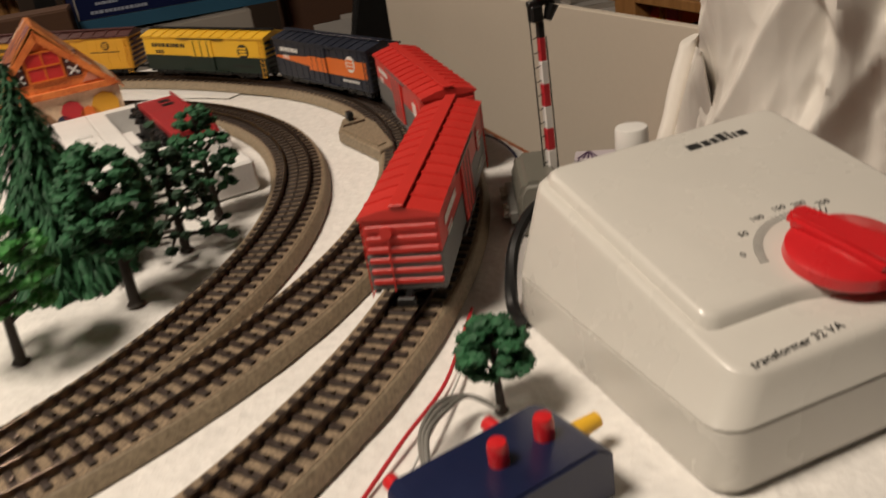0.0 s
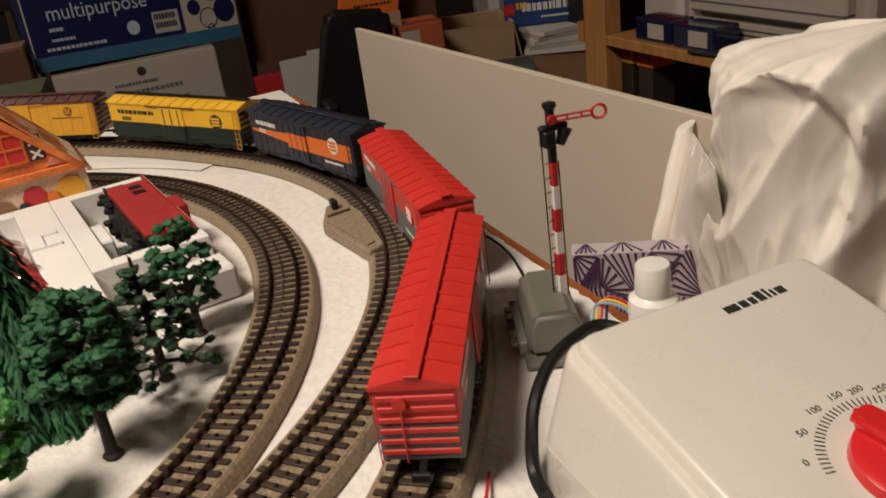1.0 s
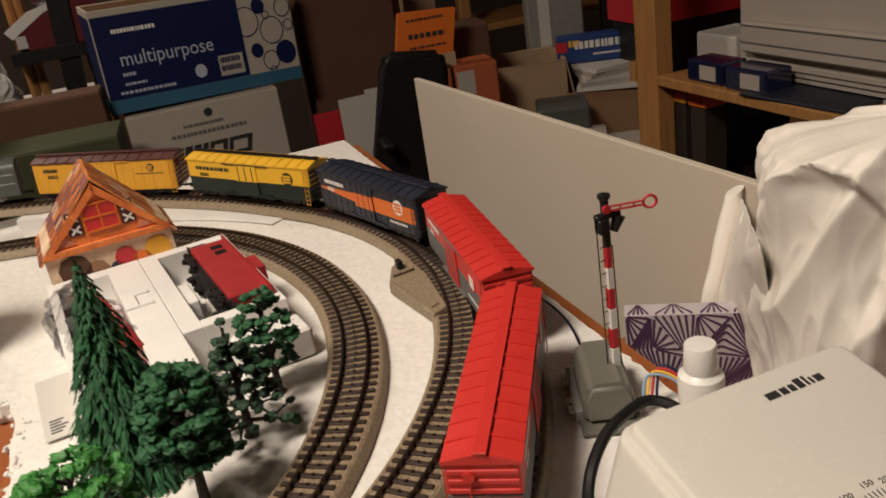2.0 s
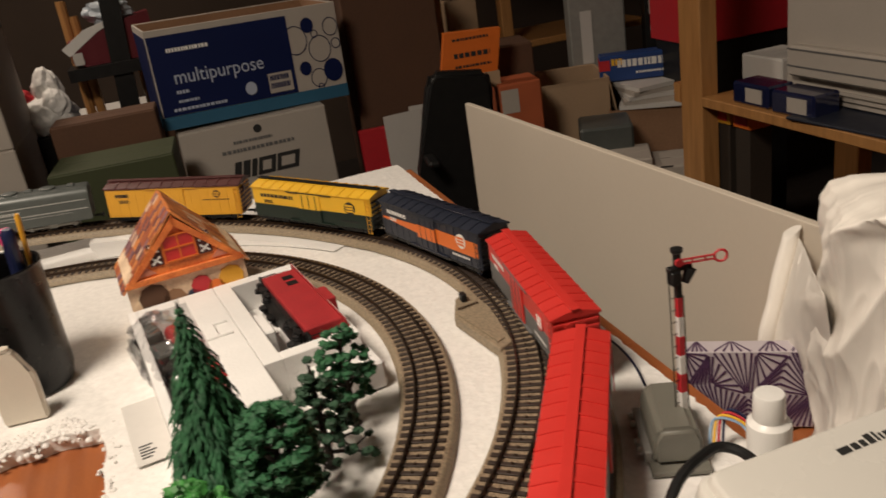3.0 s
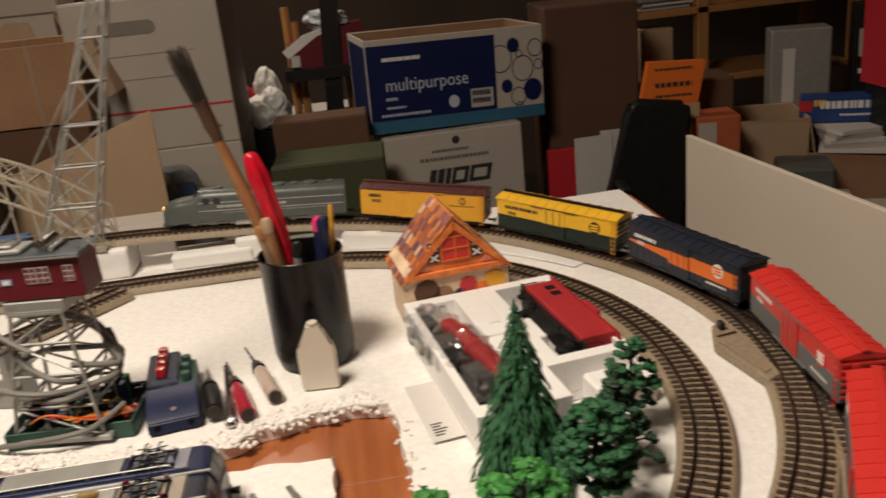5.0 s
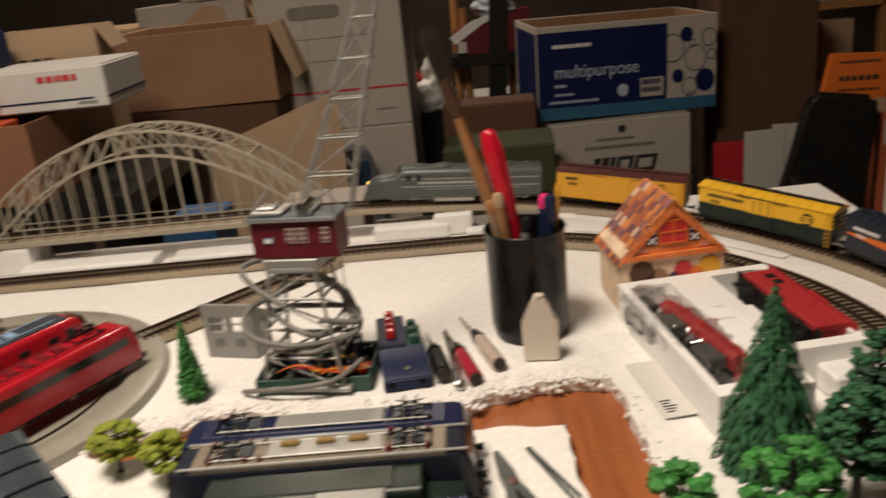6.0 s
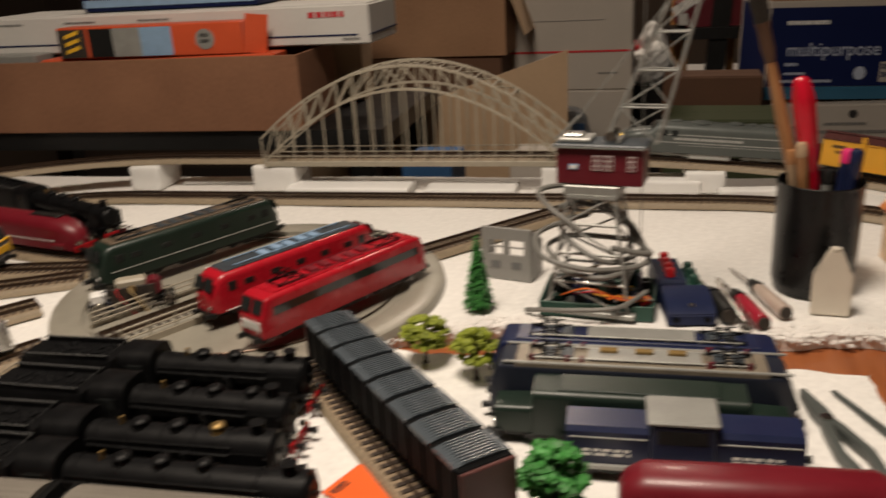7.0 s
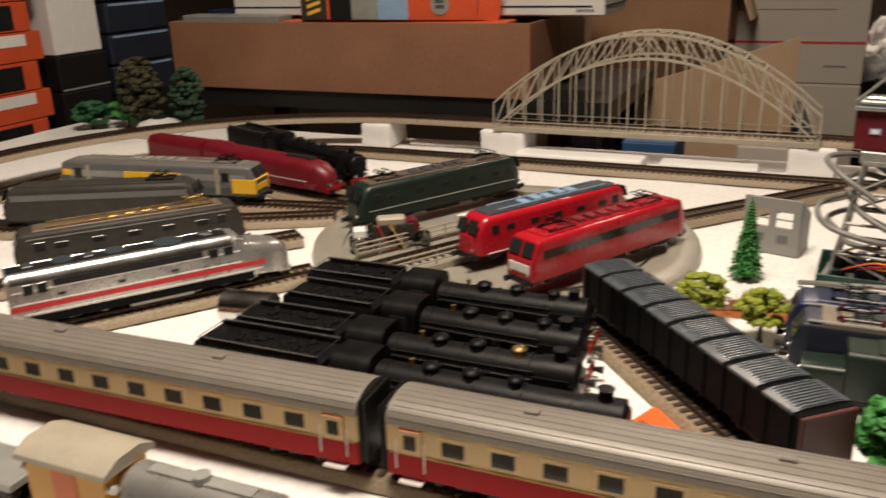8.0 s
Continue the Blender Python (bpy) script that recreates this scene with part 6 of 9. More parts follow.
def radial(angle, r1, label, z=0.0002):
    a = radians(angle)
    x, y = TT[0] + 0.197 * math.cos(a), TT[1] + 0.197 * math.sin(a)
    line, n = straight_line(x, y, TT[0] + r1 * math.cos(a), TT[1] + r1 * math.sin(a), z)
    lay_track(label, line, 0, n, lambda p: True)


def piece(x0, y0, x1, y1, label, z=0.0002):
    line, n = straight_line(x0, y0, x1, y1, z)
    lay_track(label, line, 0, n, lambda p: True)


STALL = "short straight stall track beside the turntable"
piece(-0.368, 0.146, -0.196, 0.337, "straight branch track from the turntable to the oval")
piece(-0.645, -0.104, -0.835, -0.352, STALL)
piece(-0.715, -0.020, -0.905, -0.245, STALL, 0.0)
piece(-0.715, 0.055, -1.08, -0.125, STALL, -0.0002)
piece(-0.713, 0.083, -1.10, 0.022, STALL, -0.0004)
piece(-0.715, 0.105, -1.13, 0.200, STALL, -0.0006)
piece(-0.690, 0.140, -1.05, 0.297, STALL, -0.0008)
piece(-0.388, -0.110, -0.190, -0.345, STALL)


# ---- electric and diesel locomotives ----
def pantograph(parent, x, z, folded=True, material="loco_black", m=None):
    bm = bmesh.new()
    for s in (-1, 1):
        y = s * 0.008
        tube(bm, [(-0.014, y, 0.001), (0.006, y * 0.8, 0.0045), (-0.010, y * 0.8, 0.0065)], 0.0005, 5)
        tube(bm, [(0.014, y, 0.001), (-0.006, y * 0.8, 0.0045), (0.010, y * 0.8, 0.0065)], 0.0005, 5)
        cyl(bm, (-0.014, y, -0.001), (-0.014, y, 0.002), 0.0012, seg=8)
        cyl(bm, (0.014, y, -0.001), (0.014, y, 0.002), 0.0012, seg=8)
    for q in (-0.0045, 0.0045):
        tube(bm, [(q, -0.014, 0.0055), (q, -0.010, 0.0075), (q, 0.010, 0.0075), (q, 0.014, 0.0055)], 0.0006, 5)
    box(bm, -0.015, 0.015, -0.0085, -0.0075, 0.0, 0.0012)
    box(bm, -0.015, 0.015, 0.0075, 0.0085, 0.0, 0.0012)
    cyl(bm, (-0.014, -0.008, 0.001), (-0.014, 0.008, 0.001), 0.0006, seg=6)
    cyl(bm, (0.014, -0.008, 0.001), (0.014, 0.008, 0.001), 0.0006, seg=6)
    return part("pantograph", bm, material, parent, m=at(x, 0, z))


def electric_loco(m, label, L=0.19, paint="locored", roof="locored", nose="slant", band=None, band_z=(0.019, 0.023), pants=2, gear=True, face=None, wheels=3, W=0.0168, top=0.044, gear_mat="lime_grey", hood=0.0, stripe2=None, name="electric_locomotive", windows=True, lower=None, cab_paint=None, plate=False, insulators=False, roof_w=0.72):
    h = L / 2
    lo = thing(name, m, label, "locomotive", "parked locomotives")
    z0 = 0.0085
    bm = bmesh.new()
    if hood:
        prof = [(-h, W * 0.8, z0, top * 0.66, 0.004), (-h + hood, W * 0.86, z0, top * 0.68, 0.004), (-h + hood + 0.001, W, z0, top, 0.005), (h - hood - 0.001, W, z0, top, 0.005), (h - hood, W * 0.86, z0, top * 0.68, 0.004), (h, W * 0.8, z0, top * 0.66, 0.004)]
    elif nose == "round":
        prof = [(-h, W * 0.6, z0, top * 0.6, 0.005), (-h + 0.003, W * 0.82, z0, top * 0.66, 0.006), (-h + 0.010, W * 0.97, z0, top * 0.94, 0.007), (-h + 0.016, W, z0, top, 0.006)]
        prof += [(-x, w, a, b, r) for x, w, a, b, r in reversed(prof)]
    else:
        prof = [(-h, W * 0.9, z0, top * 0.6, 0.002), (-h + 0.001, W * 0.94, z0, top * 0.63, 0.002), (-h + 0.0065, W * 0.94, z0, top * 0.96, 0.003), (-h + 0.011, W, z0, top, 0.004)]
        prof += [(-x, w, a, b, r) for x, w, a, b, r in reversed(prof)]
    shell(bm, prof)
    part("body", bm, paint, lo, smooth=35)
    part("roof_panel", B(-h + 0.018 + hood, h - 0.018 - hood, -W * roof_w, W * roof_w, top - (0.001 if roof_w < 0.8 else 0.0035), top + 0.0012, bev=0.0006), roof, lo)
    if lower:
        for s in (-1, 1):
            part("lower_side", B(-h + 0.012, h - 0.012, min(s * (W - 0.001), s * (W + 0.0004)), max(s * (W - 0.001), s * (W + 0.0004)), z0 + 0.0005, z0 + 0.010), lower, lo)
    for s in (-1, 1):
        if band:
            part("side_band", B(-h + 0.012, h - 0.012, min(s * (W - 0.001), s * (W + 0.0004)), max(s * (W - 0.001), s * (W + 0.0004)), band_z[0], band_z[1]), band, lo)
        if stripe2:
            part("roof_edge", B(-h + 0.012, h - 0.012, min(s * (W - 0.0016), s * (W + 0.0005)), max(s * (W - 0.0016), s * (W + 0.0005)), top - 0.0055, top - 0.003), stripe2, lo)
        if windows:
            for k in range(5):
                x = -h + 0.04 + (L - 0.08) * k / 4
                part("side_window", B(x - 0.0055, x + 0.0055, min(s * (W - 0.001), s * (W + 0.0003)), max(s * (W - 0.001), s * (W + 0.0003)), 0.028, 0.0335, bev=0.0003), "glassdark", lo)
            for x in (-h + 0.022 + hood * 0.6, h - 0.022 - hood * 0.6):
                part("cab_window", B(x - 0.0045, x + 0.0045, min(s * (W - 0.001), s * (W + 0.0004)), max(s * (W - 0.001), s * (W + 0.0004)), 0.027, 0.0355, bev=0.0004), "glassdark", lo)
        if cab_paint:
            part("cab_side", B(h - 0.03, h - 0.012, min(s * (W - 0.001), s * (W + 0.0005)), max(s * (W - 0.001), s * (W + 0.0005)), z0 + 0.001, top - 0.004), cab_paint, lo)
    for e in (-1, 1):
        x = e * (h - 0.0032 - hood)
        ws = bmesh.new()
        for s in (-1, 1):
            y0, y1 = s * 0.0012, s * W * 0.82
            pts = [(e * (h - 0.0012 - hood), z) for z in (top * 0.66, top * 0.92)]
            ws.faces.new([ws.verts.new(p) for p in ((e * (h - hood - 0.0012), y0, top * 0.67), (e * (h - hood - 0.0012), y1, top * 0.67), (e * (h - hood - (0.006 if not hood else 0.0012)), y1, top * 0.93), (e * (h - hood - (0.006 if not hood else 0.0012)), y0, top * 0.93))])
        bmesh.ops.translate(ws, vec=(e * 0.0007, 0, 0.0003), verts=ws.verts)
        bmesh.ops.solidify(ws, geom=list(ws.faces), thickness=0.0004)
        part("windscreen", ws, "glassdark", lo)
        if face:
            part("face_panel", B(min(e * (h - 0.0004), e * (h + 0.0006)), max(e * (h - 0.0004), e * (h + 0.0006)), -W * 0.75, W * 0.75, 0.015, 0.0225, bev=0.0003), face, lo)
        for y in (-0.0105, 0.0105):
            part("buffer", C((e * (h - 0.001), y, 0.0075), (e * (h + 0.0065), y, 0.0075), 0.0016, 0.0028, seg=12), "black", lo)
            part("headlight", C((e * (h - 0.001), y, 0.0145), (e * (h + 0.0008), y, 0.0145), 0.0017, seg=12), "chrome", lo)
        part("buffer_beam", B(min(e * (h - 0.004), e * (h + 0.0008)), max(e * (h - 0.004), e * (h + 0.0008)), -0.0145, 0.0145, 0.0045, 0.010, bev=0.0005), "black", lo)
        b = bogie(lo, e * (h - 0.045), 0.038 if wheels == 3 else 0.030, 0.0062, "black", wid=0.0135)
        if wheels == 3:
            for s in (-1, 1):
                part("wheel", wheel_mesh(0.0062), "blackpaint", b, m=at(0, s * 0.0085, 0.0062, 0 if s < 0 else 180))
    part("underframe", B(-h + 0.006, h - 0.006, -0.011, 0.011, 0.005, 0.0092), "black", lo)
    part("transformer_tank", B(-0.022, 0.022, -0.0125, 0.0125, 0.0022, 0.0085, bev=0.001), "black", lo)
    if gear:
        rnd = random.Random(int(L * 1000) + pants)
        if plate:
            part("roof_plate", B(-0.034, 0.042, -0.0085, 0.0085, top + 0.001, top + 0.0028, bev=0.0006), gear_mat, lo)
            for x in (-0.060, -0.048, 0.054, 0.066):
                part("roof_box", B(x - 0.005, x + 0.004, -0.0075, 0.007, top + 0.001, top + 0.0034, bev=0.0008), "slate", lo)
        for k in range(0 if plate else 5):
            x = -0.03 + k * 0.015
            part("roof_box", B(x - 0.005, x + 0.004, -0.0065, 0.006, top + 0.001, top + 0.0028 + 0.0018 * rnd.random(), bev=0.0006), gear_mat, lo)
        bm = bmesh.new()
        for y in (-0.009, 0.0085):
            cyl(bm, (-h + 0.03, y, top + 0.0028), (h - 0.03, y, top + 0.0028), 0.0006, seg=6)
            for k in range(7):
                x = -h + 0.035 + (L - 0.07) * k / 6
                cyl(bm, (x, y, top), (x, y, top + 0.003), 0.0011, seg=7)
        part("roof_line", bm, gear_mat, lo)
    if insulators:
        ins = mesh_of(C((0, 0, 0), (0, 0, 0.0046), 0.0017, 0.0012, seg=9), "insulator", 35)
        for x in (-h + 0.03, -h + 0.054, -0.038, 0.046, h - 0.054, h - 0.03):
            for y in (-0.0105, 0.0105):
                part("insulator", ins, "cabred", lo, m=at(x, y, top + 0.001))
        for y in (-0.0145, 0.0145):
            part("roof_rail", C((-h + 0.01, y, top + 0.001), (h - 0.004, y, top + 0.001), 0.0011, seg=8), "lime_grey", lo)
        for x in (-0.02, 0.004, 0.026):
            part("roof_coil", C((x - 0.006, 0.003, top + 0.0042), (x + 0.006, 0.003, top + 0.0042), 0.0022, seg=10), "brass", lo)
    if pants:
        for e in ((-1, 1) if pants == 2 else (1,)):
            pantograph(lo, e * (h - 0.042), top + 0.0018, material=gear_mat if gear_mat == "brass" else "loco_black")
    return lo


rl_ = electric_loco(along(-0.514, -0.046, -0.413, 0.118, 0.0105), "red electric locomotive with slate roof and pale blue gear", 0.198, "locored", "slate", "round", pants=0, gear=True, gear_mat="skyblue")
for s in (-1, 1):
    part("skirt_line", B(-0.086, 0.086, s * 0.0170 - 0.0004, s * 0.0170 + 0.0004, 0.0092, 0.0100), "white", rl_)
    part("nose_line", B(s * 0.0985 - 0.0012, s * 0.0985 + 0.0012, -0.0112, 0.0112, 0.0086, 0.0098, bev=0.0004), "white", rl_)
electric_loco(along(-0.449, -0.090, -0.352, 0.082, 0.0105), "bright red electric locomotive with folded pantographs on the turntable", 0.200, "locored", "locored", "slant", band="glassdark", band_z=(0.027, 0.0345), face="white", windows=False, gear_mat="crimson")
electric_loco(along(-0.668, 0.006, -0.552, 0.204, 0.0105), "dark green electric locomotive with long hoods on the turntable", 0.222, "darkgreen", "roof_brown", "round", band="nyc_light", band_z=(0.0185, 0.0193), pants=2, gear_mat="slate", top=0.0455)

electric_loco(along(-0.238, -0.112, -0.034, -0.114, 0.0), "blue and cream electric locomotive with roof gear on the mat", 0.206, "cobalt", "cobalt", "slant", band="cream", band_z=(0.015, 0.021), stripe2="cream", gear_mat="lime_grey", plate=True)
# navy body paint stands in for the shade on this locomotive's sides
electric_loco(along(-0.236, -0.1478, -0.032, -0.1478, 0.0), "electric locomotive with grey-beige roof full of gear, sides painted dark as shade", 0.204, "navy", "beige_grey", "slant", band="cobalt", band_z=(0.012, 0.021), gear_mat="lime_grey", plate=True, insulators=True, roof_w=0.97, windows=False, W=0.0162)
electric_loco(along(-0.228, -0.1805, -0.040, -0.1800, 0.0), "dark green shunting locomotive between the blue ones", 0.188, "darkgreen", "darkgreen", "slant", pants=0, hood=0.025, gear=False, top=0.0405, windows=False, W=0.0152)


def shunter(m):
    t = thing("diesel_locomotive", m, "dark blue diesel shunter with grey centre cab", "locomotive", "parked locomotives")
    h, W = 0.070, 0.0158
    for s in (-1, 1):
        x0, x1 = sorted((s * 0.019, s * h))
        bm = bmesh.new()
        prism(bm, [(-W * 0.86, 0.011), (-W * 0.86, 0.0335), (-W * 0.7, 0.0365), (W * 0.7, 0.0365), (W * 0.86, 0.0335), (W * 0.86, 0.011)], x0, x1)
        hd = part("hood", bm, "cobalt", t)
        part("hood_rail", B(x0 + 0.002, x1 - 0.002, -W * 0.9, W * 0.9, 0.0295, 0.0302), "nyc_light", hd)
        bars(hd, "white", Matrix.Translation((x0 + 0.010, -W * 0.88, 0.022)) @ pose(0, 0, 0, 90, 0, 0), 0.03, 0.006, 2, 3, 4)
        part("buffer_beam", B(min(s * h, s * (h + 0.004)), max(s * h, s * (h + 0.004)), -W, W, 0.004, 0.012, bev=0.0006), "black", t)
        for y in (-0.0105, 0.0105):
            part("buffer", C((s * (h + 0.003), y, 0.0075), (s * (h + 0.0095), y, 0.0075), 0.0016, 0.0028, seg=12), "black", t)
        bogie(t, s * 0.042, 0.026, 0.006)
    cab = part("cab", B(-0.0185, 0.0185, -W, W, 0.011, 0.041, bev=0.0008), "cobalt", t)
    part("cab_roof", B(-0.0215, 0.0215, -W * 1.05, W * 1.05, 0.041, 0.0445, bev=0.0012), "lime_grey", cab)
    for s in (-1, 1):
        part("cab_window", B(-0.015, 0.015, min(s * W, s * (W + 0.0005)), max(s * W, s * (W + 0.0005)), 0.029, 0.0385, bev=0.0003), "glassdark", cab)
        part("end_window", B(min(s * 0.0185, s * 0.0191), max(s * 0.0185, s * 0.0191), -0.012, 0.012, 0.0375, 0.0403), "glassdark", cab)
    part("frame", B(-h, h, -W, W, 0.008, 0.0112, bev=0.0004), "lime_grey", t)
    part("tank", B(-0.02, 0.02, -0.012, 0.012, 0.002, 0.008, bev=0.001), "black", t)


shunter(along(-0.178, -0.2135, -0.038, -0.2115, 0.0))


def railcar(m, label, L=0.15, paint="crimson"):
    t = thing("railcar", m, label, "railcar", "parked locomotives")
    h, W = L / 2, 0.0165
    bm = bmesh.new()
    st = [(-h, W * 0.55, 0.010, 0.030, 0.008), (-h + 0.004, W * 0.8, 0.009, 0.037, 0.010), (-h + 0.014, W, 0.008, 0.042, 0.012)]
    shell(bm, st + [(-x, w, a, b, r) for x, w, a, b, r in reversed(st)])
    part("body", bm, paint, t, smooth=40)
    for s in (-1, 1):
        for k in range(7):
            x = -h + 0.026 + (L - 0.052) * k / 6
            part("window", B(x - 0.006, x + 0.006, min(s * (W - 0.001), s * (W + 0.0003)), max(s * (W - 0.001), s * (W + 0.0003)), 0.0215, 0.0295, bev=0.0004), "cream", t)
        part("waist_line", B(-h + 0.012, h - 0.012, min(s * (W - 0.001), s * (W + 0.0003)), max(s * (W - 0.001), s * (W + 0.0003)), 0.0175, 0.0183), "white", t)
        bogie(t, s * (h - 0.032), 0.026, 0.0052)
    part("underframe", B(-h + 0.01, h - 0.01, -0.012, 0.012, 0.004, 0.0092), "black", t)


railcar(along(-0.145, -0.273, 0.005, -0.266, 0.0), "glossy crimson railcar with cream windows on the mat")

sd = nose_diesel(along(-0.800, -0.305, -0.660, -0.119, RAIL_TOP), "silver diesel locomotive with white roof edge and red band", 0.226, "silver_paint", "white", "slate", False, "redplain", "parked locomotives", pipes=False)
for s in (-1, 1):
    bm = bmesh.new()
    prism(bm, [(s * y, z) for y, z in ((0.0171, 0.0395), (0.0153, 0.0437), (0.0129, 0.0459), (0.0122, 0.0452), (0.0146, 0.043), (0.0164, 0.0393))], -0.110, 0.062)
    part("roof_edge", bm, "chrome", sd)
    part("window_band", B(-0.080, 0.036, min(s * 0.0168, s * 0.0176), max(s * 0.0168, s * 0.0176), 0.0335, 0.0388), "blackpaint", sd)
    for x in (-0.075, -0.03, 0.012):
        part("porthole", B(x - 0.003, x + 0.003, min(s * 0.0168, s * 0.0178), max(s * 0.0168, s * 0.0178), 0.0255, 0.0285, bev=0.0006), "black", sd)
for s in (-1, 1):
    part("black_skirt", B(-0.104, 0.078, min(s * 0.0166, s * 0.0176), max(s * 0.0166, s * 0.0176), 0.0055, 0.0125, bev=0.0005), "coal_black", sd)
    part("lower_line", B(-0.104, 0.086, min(s * 0.0168, s * 0.0176), max(s * 0.0168, s * 0.0176), 0.0138, 0.0145), "white", sd)
    wf = bmesh.new()
    tube(wf, [(0.066, s * 0.0155, 0.0445), (0.0715, s * 0.0145, 0.0425), (0.0765, s * 0.0145, 0.0365)], 0.0011, 6)
    part("windscreen_post", wf, "chrome", sd)
    for x in (-0.098, -0.088):
        part("rear_cab_window", B(x - 0.0035, x + 0.0035, min(s * 0.0168, s * 0.0179), max(s * 0.0168, s * 0.0179), 0.030, 0.0385, bev=0.0004), "glassdark", sd)
bm = bmesh.new()
prism(bm, [(-0.0121, 0.0455), (-0.007, 0.0476), (0.007, 0.0476), (0.0121, 0.0455), (0.011, 0.044), (-0.011, 0.044)], -0.111, 0.060)
part("roof_panel", bm, "blackpaint", sd)
electric_loco(along(-0.885, -0.222, -0.752, -0.064, RAIL_TOP), "dark grey electric locomotive with brassy roof gear", 0.205, "smoke_grey", "roof_brown", "slant", band="lime_grey", band_z=(0.0385, 0.0395), gear_mat="brass", pants=1)
electric_loco(along(-1.035, -0.103, -0.842, -0.008, RAIL_TOP), "grey locomotive with a long plain grey roof", 0.212, "smoke_grey", "smoke_grey", "round", band="greycar", band_z=(0.030, 0.0365), pants=1, gear=False, windows=False)
yl = electric_loco(along(-1.082, 0.024, -0.812, 0.068, RAIL_TOP), "grey and yellow electric locomotive on its stall track", 0.262, "greycar", "roofgrey", "slant", band="lime_grey", band_z=(0.026, 0.0335), pants=1, gear=True, gear_mat="lime_grey", windows=False, lower="nyc", face="yellow_bright")
for s in (-1, 1):
    y0, y1 = sorted((s * 0.0160, s * 0.0176))
    for x0, x1, z0, z1, k, nm in ((-0.125, -0.112, 0.027, 0.034, "yellow_bright", "yellow_panel"), (-0.108, -0.098, 0.024, 0.036, "glassdark", "cab_window"), (-0.040, 0.036, 0.0255, 0.034, "yellow_bright", "yellow_panel"), (-0.004, 0.010, 0.0275, 0.032, "ink", "printed_mark"),
                              (0.080, 0.085, 0.010, 0.040, "bridge_tan", "pillar"), (-0.092, -0.087, 0.010, 0.040, "bridge_tan", "pillar"), (0.088, 0.098, 0.026, 0.036, "glassdark", "cab_window"), (0.101, 0.1315, 0.012, 0.029, "yellow_bright", "nose_side")):
        part(nm, B(x0, x1, y0 - (0.0004 if nm == "printed_mark" else 0), y1 + (0.0004 if nm == "printed_mark" else 0), z0, z1, bev=0.0003), k, yl)
part("nose_top", B(0.104, 0.1318, -0.0155, 0.0155, 0.0272, 0.0296, bev=0.0008), "yellow_bright", yl)


